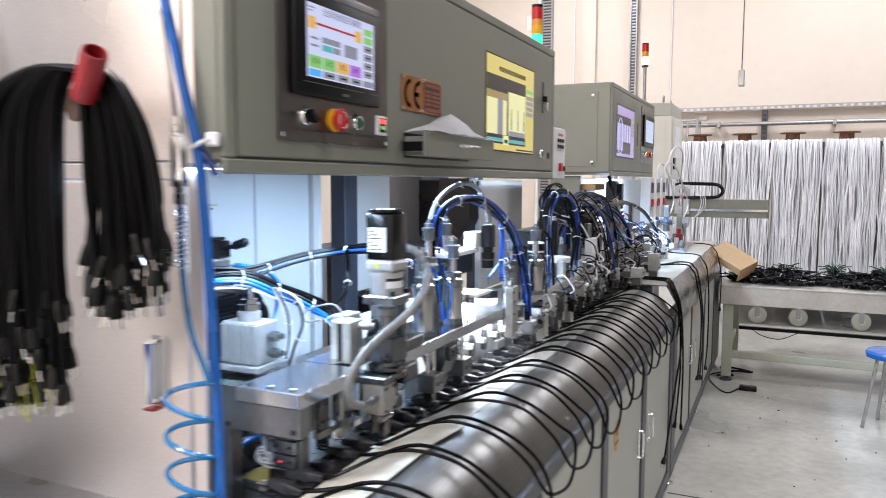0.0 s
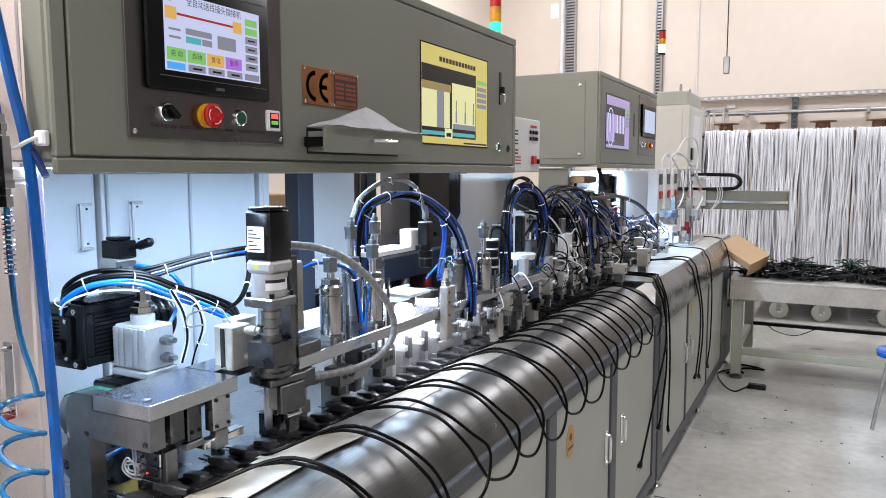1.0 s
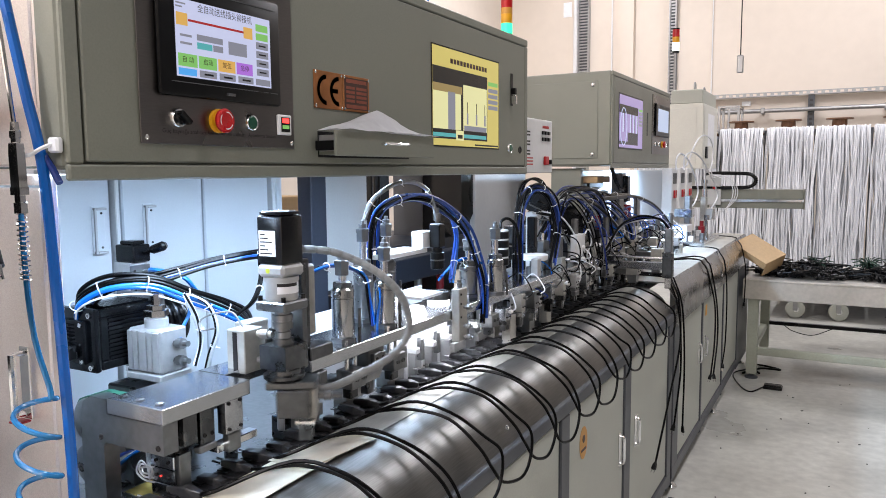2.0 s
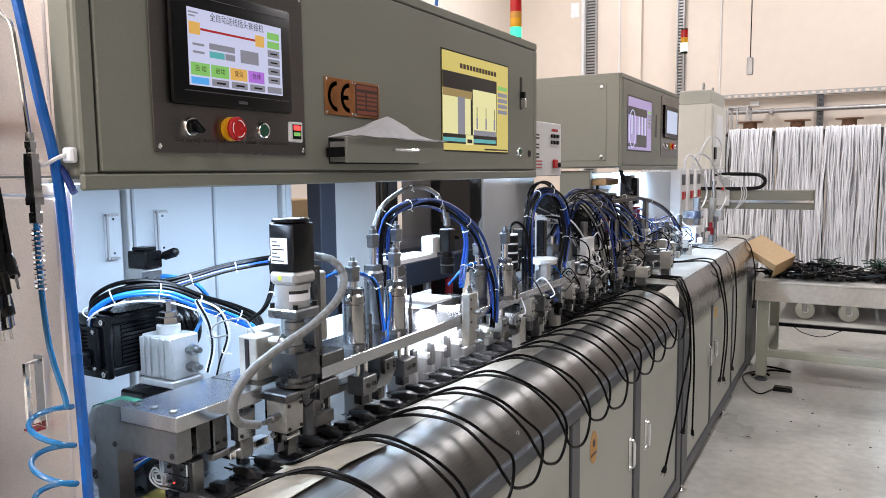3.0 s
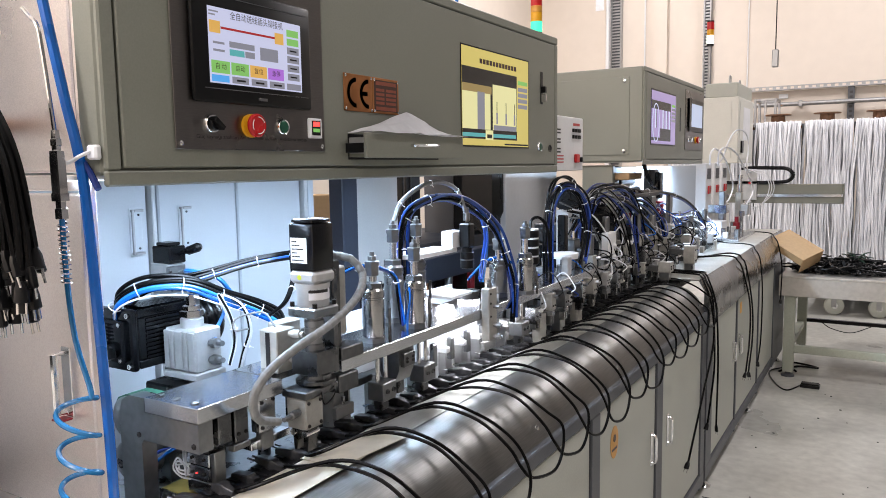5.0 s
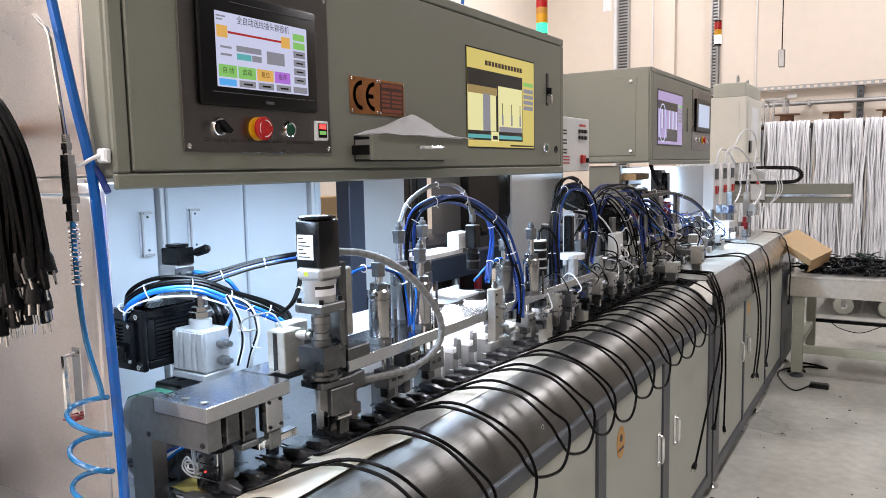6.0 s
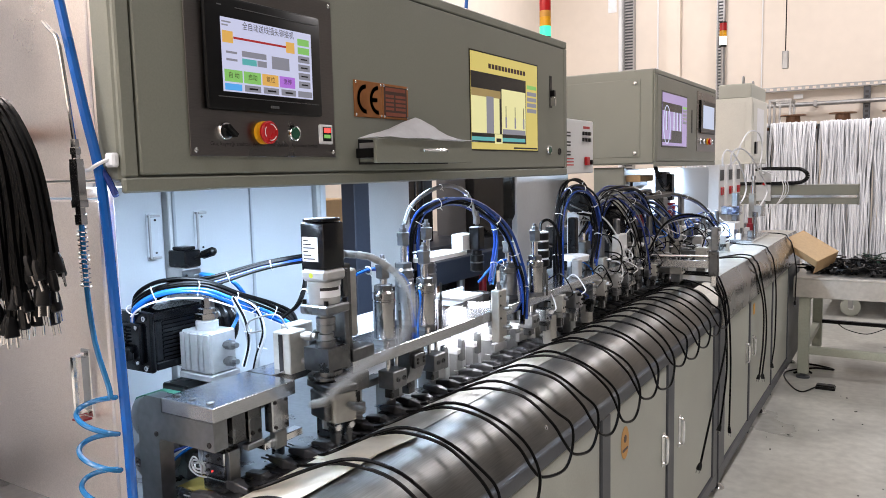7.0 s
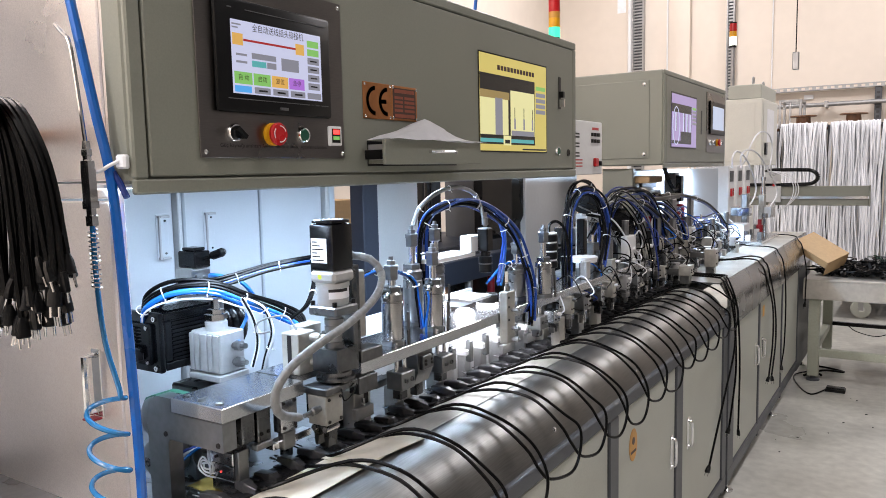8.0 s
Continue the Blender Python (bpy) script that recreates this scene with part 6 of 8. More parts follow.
def finger_gripper(x, y, z0, z1, seed, mat, under):
    """Small two-finger air gripper with screws, fitting and a thin lead."""
    random.seed(seed)
    u = random.uniform
    t = thing("finger_gripper", (x, y, z1), "small machined finger gripper over the conveyor", "gripper", "finger grippers")
    w, d = u(0.014, 0.022), u(0.016, 0.024)
    h = z1 - z0
    part("body", bx(x - d, x + d, y - w, y + w, z0 + h * 0.45, z1, 0.0015), mat, t)
    part("plate", bx(x - d * 0.8, x + d * 1.15, y - w * 1.15, y + w * 0.2, z0 + h * 0.28, z0 + h * 0.4495, 0.001), random.choice(["alu_matt", "alu_dark", "alu"]), t)
    for q in (-1, 1):
        part("finger", bx(x - d * 0.3, x + d * 0.7, y + q * w * 0.5 - 0.004, y + q * w * 0.5 + 0.004, z0, z0 + h * 0.2795, 0.001), random.choice(["alu_matt", "chrome", "alu_dark"]), t)
        screw(t, (x + d, y + q * w * 0.5, z0 + h * 0.6), (1, 0, 0), 0.003, "label_black")
    part("fitting", lathe(B(), (x + d, y, z1 - 0.012), (1, -0.3, 0.2), [(0, 0.004), (0.005, 0.004), (0.006, 0.006), (0.014, 0.006), (0.016, 0.003)], 8), random.choice(["white_plastic", "alu_matt", "black_plastic"]), t)
    part("lead", tube([(x + d + 0.014, y - 0.004, z1 - 0.009), (x + d + 0.025, y + u(-0.02, 0.02), z1 + u(0, 0.02)), (x, y + u(-0.03, 0.03), z1 + u(0.03, 0.07)), (x - 0.05, y + u(0, 0.05), z1 + u(0.0, 0.06))], 0.0022, 5, 5), random.choice(["cable", "blue_dark", "cable", "white_wire"]), t)
    if not under:
        part("hanger", bx(x - d - 0.06, x - d - 0.0005, y - 0.010, y + 0.010, z1 - 0.022, z1 - 0.006, 0.001), "alu_dark", t)
    return t


for i in range(11):
    finger_gripper(-0.452 + 0.012 * ((i * 7) % 3), 2.815 + i * 0.088, 1.015, 1.1155 if i % 3 else 1.085, 600 + i, ("alu", "alu_cream", "alu_matt", "white_metal")[i % 4], True)
for i, (x, y, z0, z1) in enumerate(((-0.425, 3.88, 1.01, 1.10), (-0.44, 3.97, 1.02, 1.16), (-0.42, 4.08, 0.99, 1.09), (-0.41, 4.20, 0.975, 1.068), (-0.44, 4.32, 1.02, 1.17), (-0.42, 4.42, 1.0, 1.12), (-0.40, 4.62, 0.985, 1.112), (-0.43, 4.72, 1.02, 1.15), (-0.42, 4.9, 1.0, 1.12), (-0.43, 5.15, 1.02, 1.14), (-0.43, 5.32, 1.01, 1.10))):
    finger_gripper(x, y, z0, z1, 640 + i, ("alu_cream", "alu", "white_metal", "alu_cream")[i % 4], False)
for hx, hy, z0, z1 in ((-0.335, 4.40, 0.990, 1.125), (-0.345, 3.985, 1.0, 1.095)):
    t = thing("drop_gripper", (hx, hy, z1), "square grey drop gripper over the cover edge", "gripper", "drop grippers")
    part("body", bx(hx - 0.026, hx + 0.026, hy - 0.030, hy + 0.030, z0 + 0.05, z1, 0.002), "alu_cream", t)
    part("foot", bx(hx - 0.022, hx + 0.018, hy - 0.024, hy + 0.020, z0 + 0.014, z0 + 0.0495, 0.002), "alu_matt", t)
    for q in (-1, 1):
        part("finger", bx(hx - 0.010, hx + 0.010, hy + q * 0.012 - 0.005, hy + q * 0.012 + 0.005, z0, z0 + 0.0138, 0.001), "alu_dark", t)
        screw(t, (hx + 0.026, hy + q * 0.016, z1 - 0.02), (1, 0, 0), 0.004, "label_black")
        screw(t, (hx + 0.026, hy + q * 0.016, z0 + 0.065), (1, 0, 0), 0.004, "label_black")
    part("arm", bx(hx - 0.16, hx - 0.0265, hy - 0.014, hy + 0.014, z1 - 0.045, z1 - 0.018, 0.002), "alu_matt", t)
    part("post", bx(hx - 0.185, hx - 0.1605, hy - 0.020, hy + 0.020, 0.9362, z1 - 0.01, 0.002), "alu_dark", t)
    part("lead", tube([(hx, hy, z1), (hx + 0.004, hy + 0.01, z1 + 0.05), (hx - 0.05, hy + 0.03, z1 + 0.09), (hx - 0.13, hy + 0.04, z1 + 0.05)], 0.0032, 6, 6), "cable", t)
sv = thing("sensor_block", (-0.47, 3.58, bmz), "white square sensor block on the beam with curled lead", "sensor")
part("block", bx(-0.478, -0.450, 3.52, 3.62, 1.165, 1.254, 0.002), "white_plastic", sv)
part("foot", bx(-0.475, -0.455, 3.55, 3.59, bmz + 0.0005, 1.1645, 0.002), "alu_matt", sv)
part("lead", tube([(-0.45, 3.60, 1.25), (-0.435, 3.62, 1.27), (-0.43, 3.64, 1.22), (-0.435, 3.60, 1.17), (-0.43, 3.62, 1.14), (-0.44, 3.60, 1.10)], 0.0025, 6, 5), "white_wire", sv)
for y in (3.70, 3.76):
    screw(sv, (-0.4298, y, 1.129), (1, 0, 0), 0.006, "alu_dark")
up = thing("guard_plate", (-0.50, 4.66, 0.936), "thin upright grey plate between the stations", "plate")
part("plate", bx(-0.512, -0.500, 4.62, 4.71, 0.9362, 1.368, 0.002), "alu_matt", up)
part("edge", bx(-0.4998, -0.492, 4.62, 4.632, 1.10, 1.36, 0.001), "alu_dark", up)
for i, y in enumerate((1.95, 2.10, 2.28, 2.62, 2.78)):
    random.seed(70 + i)
    t = thing("plug_guide", (-0.52, y, 0.936), "small steel plug guide beside the conveyor", "guide", "plug guides")
    part("post", bx(-0.555, -0.520, y - 0.02, y + 0.015, 0.9362, 1.02 + random.uniform(-0.015, 0.03), 0.002), "white_metal", t)
    part("block", bx(-0.5195, -0.505, y - 0.03, y + 0.03, 0.985, 1.012, 0.002), "white_metal", t)
    part("bolt", cyl(B(), (-0.512, y, 1.0125), (-0.512, y, 1.03), 0.005, 8), "chrome", t)

wv = thing("white_actuator", (-0.47, 3.15, bmz), "white upright actuator beside the loop of tubes", "actuator")
part("body", bx(-0.475, -0.450, 3.10, 3.135, bmz + 0.0005, 1.205, 0.003), "white_metal", wv)
part("motor", bx(-0.545, -0.515, 3.235, 3.268, 1.20, 1.34, 0.004), "black_plastic", wv)
part("motor_post", bx(-0.538, -0.522, 3.243, 3.260, bmz + 0.0005, 1.1995, 0.002), "alu_matt", wv)
part("tray", lathe(B(), (-0.50, 3.20, 1.19), (0, 0, 1), [(0, 0.045), (0.018, 0.048), (0.02, 0.046)], 22), "white_plastic", wv)
part("disc", lathe(B(), (-0.60, 3.46, 1.40), (0.3, -1, 0), [(0, 0.055), (0.02, 0.055), (0.021, 0.02), (0.026, 0.018)], 26), "black_plastic", wv)
part("disc_stand", bx(-0.64, -0.59, 3.455, 3.50, 0.97, 1.345, 0.003), "white_plastic", wv)
bowl = thing("vibratory_feeder", (-0.72, 3.72, 0.936), "dark drum feeder half hidden by leads", "feeder")
part("drum", lathe(B(), (-0.62, 3.62, 1.27), (0.25, 1, 0), [(0, 0.11), (0.02, 0.12), (0.10, 0.12), (0.12, 0.10), (0.12, 0.05)], 30), "black_motor", bowl)
part("stand", bx(-0.72, -0.64, 3.64, 3.74, 0.936, 1.16, 0.004), "alu_dark", bowl)
part("plate", bx(-0.55, -0.53, 4.42, 4.50, 1.16, 1.36, 0.003), "alu_matt", bowl)
part("bar", bx(-0.58, -0.50, 3.9, 4.45, 1.365, 1.385, 0.003), "black_plastic", bowl)
part("coil", lathe(B(), (-0.58, 4.2, 1.20), (0, 0, 1), [(0, 0.02), (0.09, 0.02)], 10), "red_tube", bowl)

# transfer arm that swings out over the cover
TX, TY = -0.47, 3.90
ta = thing("transfer_arm", (TX, TY, 1.10), "aluminium transfer arm with air gripper", "transfer arm")
part("hub", lathe(B(), (TX, TY, 1.08), (0, 0, 1), [(0, 0.024), (0.05, 0.024), (0.055, 0.018), (0.10, 0.018)], 18), "alu_dark", ta)
part("bar", bx(TX + 0.02, TX + 0.30, TY - 0.010, TY + 0.010, 1.085, 1.118, 0.002), "alu", ta)
part("guide_rod", cyl(B(), (TX + 0.02, TY, 1.135), (TX + 0.28, TY, 1.135), 0.006, 10), "chrome", ta)
part("gripper", bx(TX + 0.27, TX + 0.31, TY - 0.022, TY + 0.022, 1.055, 1.16, 0.003), "alu_dark", ta)
part("cylinder", bx(TX + 0.278, TX + 0.306, TY - 0.016, TY + 0.016, 1.1605, 1.26, 0.003), "alu_matt", ta)
for s in (-1, 1):
    part("finger", bx(TX + 0.28, TX + 0.30, TY + s * 0.010 - 0.004, TY + s * 0.010 + 0.004, 1.01, 1.0545, 0.0015), "chrome", ta)
for k, m in enumerate(("cable", "blue_dark", "cable", "white_wire")):
    o = 0.006 * k
    part("lead", tube([(TX - 0.02, TY + o, 1.18), (TX + 0.02, TY - 0.02 + o, 1.15), (TX + 0.08, TY + o, 1.26), (TX + 0.16, TY + 0.01 + o, 1.31 - o), (TX + 0.25, TY + o, 1.30), (TX + 0.29, TY + o, 1.262)], 0.005, 6, 6), m, ta)

bundle("black leads hanging over the drum", [(-0.60, 3.45, 1.25), (-0.54, 3.50, 1.38), (-0.50, 3.58, 1.40), (-0.46, 3.70, 1.30), (-0.44, 3.76, 1.15), (-0.44, 3.78, 1.06)], 7, 0.0036, 0.026, ["cable", "cable", "grey_wrap", "blue_dark"], 4, 23)
bundle("black and blue leads between the far stations", [(-0.60, 3.9, 1.12), (-0.56, 4.0, 1.33), (-0.52, 4.15, 1.36), (-0.48, 4.35, 1.25), (-0.46, 4.42, 1.08)], 7, 0.0042, 0.030, ["cable", "navy_tube", "cable", "white_wire"], 3, 24)
hb = thing("feeder_housing", (-0.75, 3.9, 0.936), "dark steel feeder housing behind the stations", "feeder")
part("body", bx(-0.82, -0.66, 3.55, 4.35, 0.9362, 1.20, 0.006), "black_motor", hb)
part("cover", bx(-0.80, -0.68, 3.60, 3.85, 1.2005, 1.28, 0.006), "alu_dark", hb)
part("cover", bx(-0.80, -0.66, 4.0, 4.3, 1.2005, 1.25, 0.006), "alu_cream", hb)

wd = thing("guide_wheel", (-0.55, 1.96, 0.936), "pale grey guide wheel on a slotted bracket", "wheel")
part("wheel", lathe(B(), (-0.565, 1.900, 1.020), (0.75, 0.66, 0), [(0, 0.050), (0.004, 0.056), (0.014, 0.056), (0.016, 0.050), (0.014, 0.046), (0.016, 0.020), (0.024, 0.018)], 28), "grey_panel", wd)
part("bracket", bx(-0.545, -0.522, 1.955, 1.99, 0.9362, 1.065, 0.002), "white_plastic", wd)
part("slot", bx(-0.5218, -0.521, 1.963, 1.980, 0.985, 1.04), "label_black", wd)
part("arm", bx(-0.5215, -0.49, 1.972, 2.03, 1.046, 1.062, 0.002), "alu_matt", wd)
part("stand", bx(-0.60, -0.56, 1.92, 1.95, 0.9362, 0.985, 0.002), "alu_dark", wd)

# ---------------------------------------------------------------- far end of the line
tab = thing("work_table", (0.7, 6.9, 0), "long steel work table with pale green legs", "table")
part("tabletop", bx(-0.165, 1.95, 6.38, 7.45, 0.712, 0.727, 0.003), "table_steel", tab)
part("apron", bx(-0.165, 1.95, 6.382, 6.40, 0.585, 0.7115, 0.002), "table_steel", tab, "worn steel table edge")
part("apron", bx(-0.165, -0.145, 6.401, 7.45, 0.585, 0.7115, 0.002), "table_steel", tab)
for x in (-0.13, 1.80):
    for y in (6.41, 7.33):
        part("leg", bx(x, x + 0.07, y, y + 0.07, 0.035, 0.711, 0.004), "table_paint", tab, "pale green square leg")
        part("foot", lathe(B(), (x + 0.035, y + 0.035, 0), (0, 0, 1), [(0, 0.045), (0.012, 0.045), (0.02, 0.02), (0.036, 0.015)], 14), "frame_paint", tab)
    part("side_stretcher", bx(x + 0.005, x + 0.055, 6.481, 7.329, 0.19, 0.235, 0.003), "table_paint", tab)
    g = prism_y(B(), [(x + 0.0705, 0.7105), (x + 0.20, 0.7105), (x + 0.0705, 0.56)], 6.415, 6.43)
    part("gusset", g, "table_paint", tab)
part("front_stretcher", bx(-0.06, 1.80, 6.42, 6.47, 0.175, 0.228, 0.003), "table_paint", tab)
part("back_stretcher", bx(-0.06, 1.80, 7.34, 7.38, 0.228, 0.256, 0.003), "black_plastic", tab)
part("hanging_lead", tube([(0.05, 7.36, 0.23), (0.12, 7.34, 0.19), (0.26, 7.33, 0.17), (0.40, 7.34, 0.23)], 0.0035, 6, 6), "cable", tab)


def cord_heap(x, y, w, d, h, n, seed, label):
    random.seed(seed)
    bm = B()
    for i in range(n):
        a, q = random.uniform(0, 6.283), random.random() ** 0.6
        px, py = x + math.cos(a) * q * w, y + math.sin(a) * q * d
        z = 0.727 + 0.012 + h * (1 - q) * random.random() + 0.01
        if i % 3:
            box(bm, -0.020, 0.020, -0.008, 0.008, -0.010, 0.010, 0, pose(px, py, z, random.uniform(-60, 60), random.uniform(-60, 60), random.uniform(0, 360)))
        else:
            q = [(px + random.uniform(-0.10, 0.10), py + random.uniform(-0.08, 0.08), z + random.uniform(-0.005, 0.04)) for _ in range(4)]
            sweep(bm, spline([(a, b, max(c, 0.735)) for a, b, c in q], 4), 0.0045, 5)
    t = solo("cord_heap", bm, "black_plastic", label, "cord heap", "heaps of cords", "stuff")
    return t


cord_heap(0.22, 6.72, 0.34, 0.20, 0.10, 420, 1, "heap of black plugs and cords on the table")
cord_heap(0.85, 6.72, 0.36, 0.20, 0.09, 380, 2, "heap of black plugs and cords on the table")
cord_heap(1.40, 6.75, 0.30, 0.20, 0.07, 220, 3, "heap of black plugs and cords on the table")
for k, (x, y) in enumerate(((0.30, 6.80), (0.62, 6.86), (0.95, 6.82))):
    random.seed(90 + k)
    bm = B()
    for i in range(60):
        a = random.uniform(0, 6.283)
        p = Vector((x, y, 0.80))
        e = p + Vector((math.cos(a) * random.uniform(0.03, 0.12), math.sin(a) * 0.09, random.uniform(-0.05, 0.07)))
        sweep(bm, spline([p, p.lerp(e, 0.5) + Vector((0, 0, 0.02)), e], 3), 0.004, 4)
    solo("cord_tuft", bm, "dark_green", "dark green tuft of bound cord ends in the heap", "cord heap", "heaps of cords", "stuff")
random.seed(8)
for k in range(5):
    pts = [(1.15 + 0.18 * math.cos(a) + 0.02 * k, 6.55 + 0.09 * math.sin(a), 0.735 + 0.012 * k + 0.02 * abs(math.sin(a))) for a in [j * math.pi / 6 for j in range(13)]]
    solo("cord_coil", tube(pts, 0.005, 4, 6), "dark_green", "loose dark green coil of cord on the table", "cord", "coils on the table")
cx = thing("cardboard_box", (-0.10, 6.55, 0.727), "flattened brown cardboard box leaning on the cover end", "carton")
cu = Vector((0.23, -0.10, -0.128)).normalized()
cw = cu.cross(Vector((0.085, 0.20, 0.072))).normalized()
m = Matrix((cu, cw.cross(cu), cw)).transposed().to_4x4()
m.translation = Vector((-0.252, 6.50, 0.972))
part("top", bx(0, 0.285, 0, 0.225, -0.005, 0, 0, m), "carton", cx)
part("side", bx(0, 0.285, -0.004, -0.0005, -0.05, 0, 0, m), "carton", cx)
part("side", bx(0.2855, 0.289, 0, 0.225, -0.11, 0, 0, m), "carton", cx)
part("side", bx(-0.004, -0.0005, 0, 0.225, -0.04, 0, 0, m), "carton", cx)

# cords hanging down over the folded cover
def hang(pts, seed, label="black power cord hanging over the steel cover with its plug"):
    random.seed(seed)
    k = next(i for i, p in enumerate(pts) if p[0] > -0.2)
    pts = pts[:k] + [(-0.236, (pts[k - 1][1] + pts[k][1]) / 2, 1.009), (-0.216, (pts[k - 1][1] + 3 * pts[k][1]) / 4, 0.990)] + pts[k:]
    t = thing("mains_lead", pts[0], label, "power cord", "cords hanging from the cover")
    cord(t, pts, 0.0046)
    return t


hang([(-0.47, 4.80, 1.02), (-0.40, 4.883, 1.012), (-0.300, 4.999, 1.012), (-0.190, 4.99, 0.945), (-0.170, 5.145, 0.738), (-0.165, 5.14, 0.530), (-0.165, 5.04, 0.36)], 1)
hang([(-0.47, 4.78, 1.03), (-0.38, 4.90, 1.015), (-0.300, 5.13, 1.012), (-0.190, 5.11, 0.945), (-0.165, 5.189, 0.731), (-0.160, 5.21, 0.529), (-0.160, 5.10, 0.35)], 2)
hang([(-0.45, 4.19, 1.02), (-0.38, 4.25, 1.012), (-0.27, 4.24, 1.010), (-0.178, 4.12, 0.90), (-0.150, 4.05, 0.75), (-0.150, 3.86, 0.57), (-0.150, 3.61, 0.36)], 3)
hang([(-0.45, 4.25, 1.02), (-0.38, 4.30, 1.012), (-0.27, 4.30, 1.010), (-0.178, 4.16, 0.90), (-0.160, 4.130, 0.640), (-0.160, 4.08, 0.500), (-0.160, 4.01, 0.39)], 4)
hang([(-0.45, 4.22, 1.03), (-0.37, 4.31, 1.015), (-0.26, 4.33, 1.010), (-0.175, 4.21, 0.88), (-0.155, 4.184, 0.638), (-0.155, 4.178, 0.33)], 5)
hang([(-0.50, 5.70, 1.03), (-0.42, 5.73, 1.012), (-0.30, 5.70, 1.012), (-0.180, 5.56, 0.93), (-0.165, 5.582, 0.736), (-0.160, 5.54, 0.454), (-0.160, 5.44, 0.33)], 6)
hang([(-0.50, 6.55, 1.03), (-0.42, 6.62, 1.012), (-0.30, 6.58, 1.012), (-0.185, 6.42, 0.95), (-0.150, 6.38, 0.80), (-0.15, 6.375, 0.62), (-0.15, 6.372, 0.56)], 7)

# white wire hanks on racks
for k, (a, b) in enumerate(((-2.30, -1.78), (-1.72, -1.20), (-1.15, -0.60), (-0.54, 0.02), (0.07, 0.68), (0.74, 1.36), (1.42, 2.02))):
    random.seed(200 + k)
    t = thing("wire_hank", ((a + b) / 2, 12.0, 0.1), "thick hank of white wires hung over a rack bar", "wire hank", "white wire hanks")
    bm = B()
    n = 60
    for i in range(n):
        x = a + (b - a) * (i + random.uniform(-0.3, 0.3)) / (n - 1)
        y = 12.0 - 0.06 + random.uniform(-0.05, 0.03)
        q = [(x, y + 0.12, 2.02), (x, y + 0.04, 2.055 + random.uniform(-0.01, 0.012)), (x, y - 0.02, 2.02)]
        xx = x
        for z in (1.6, 1.2, 0.8, 0.4, 0.14):
            xx += random.uniform(-0.040, 0.040)
            q.append((xx, y - 0.02 + random.uniform(-0.03, 0.03), z))
        sweep(bm, spline(q, 3), random.uniform(0.008, 0.0125), 5)
    for i in range(n):
        x = a + (b - a) * (i + 0.5) / n
        sweep(bm, [(x, 12.09, 2.03), (x + random.uniform(-0.02, 0.02), 12.10, 1.0), (x, 12.10, 0.16)], 0.009, 4)
    part("wire_mass", bm, "white_wire", t)["kind"] = "stuff"
    part("bar", cyl(B(), (a - 0.01, 12.02, 1.995), (b + 0.01, 12.02, 1.995), 0.022, 10), "wood", t)
    part("rack_post", bx(b + 0.012, b + 0.045, 12.0, 12.05, 0.0, 2.04, 0.004), "frame_paint", t)
    part("spool", lathe(B(), (a + 0.42 * (b - a), 12.25, 2.0), (0, 0, 1), [(0, 0.10), (0.17, 0.09), (0.171, 0.17), (0.185, 0.17)], 18), "wood", t, "brown wire spool behind the hank")
    part("spool_stand", bx(a + 0.2, a + 0.3, 12.2, 12.3, 0.0, 1.999, 0.004), "wood", t)

# carts on castors under and behind the table
for x, xa, xb in ((0.045, -0.30, 0.235), (0.434, 0.245, 0.715), (1.005, 0.725, 1.60)):
    t = thing("castor_cart", (x, 9.0, 0), "low cart on a pale castor with dark goods", "cart", "carts behind the table")
    w = part("castor", lathe(B(), (x - 0.008, 9.024, 0.092), (0.3, -1, 0), [(0, 0.06), (0.004, 0.088), (0.012, 0.092), (0.038, 0.092), (0.046, 0.088), (0.05, 0.06)], 24), "panel_paint", t, "pale rubber castor wheel")
    part("hub", lathe(B(), (x - 0.010, 9.030, 0.092), (0.3, -1, 0), [(0, 0.03), (0.06, 0.03)], 12), "chrome", w)
    part("fork", bx(x - 0.035, x + 0.035, 8.985, 9.05, 0.186, 0.235, 0.004), "galv", t)
    part("fork_leg", bx(x - 0.022, x + 0.022, 8.962, 8.968, 0.08, 0.235, 0.002), "galv", t)
    part("deck", bx(xa, xb, 8.98, 11.2, 0.236, 0.27, 0.004), "frame_paint", t)
    random.seed(int(x * 1000))
    bm = B()
    for i in range(150):
        p = Vector((random.uniform(xa + 0.03, xb - 0.03), random.uniform(9.0, 9.5), 0.28))
        sweep(bm, spline([p, p + Vector((random.uniform(-0.08, 0.08), 0, random.uniform(0.05, 0.25))), p + Vector((random.uniform(-0.12, 0.12), 0, 0.02))], 3), 0.006, 4)
    part("goods", bm, "black_plastic", t, "tangle of black cords")
    part("second_castor", lathe(B(), (x - 0.10, 10.9, 0.092), (1, 0, 0), [(0, 0.06), (0.004, 0.088), (0.038, 0.092), (0.05, 0.06)], 20), "panel_paint", t)

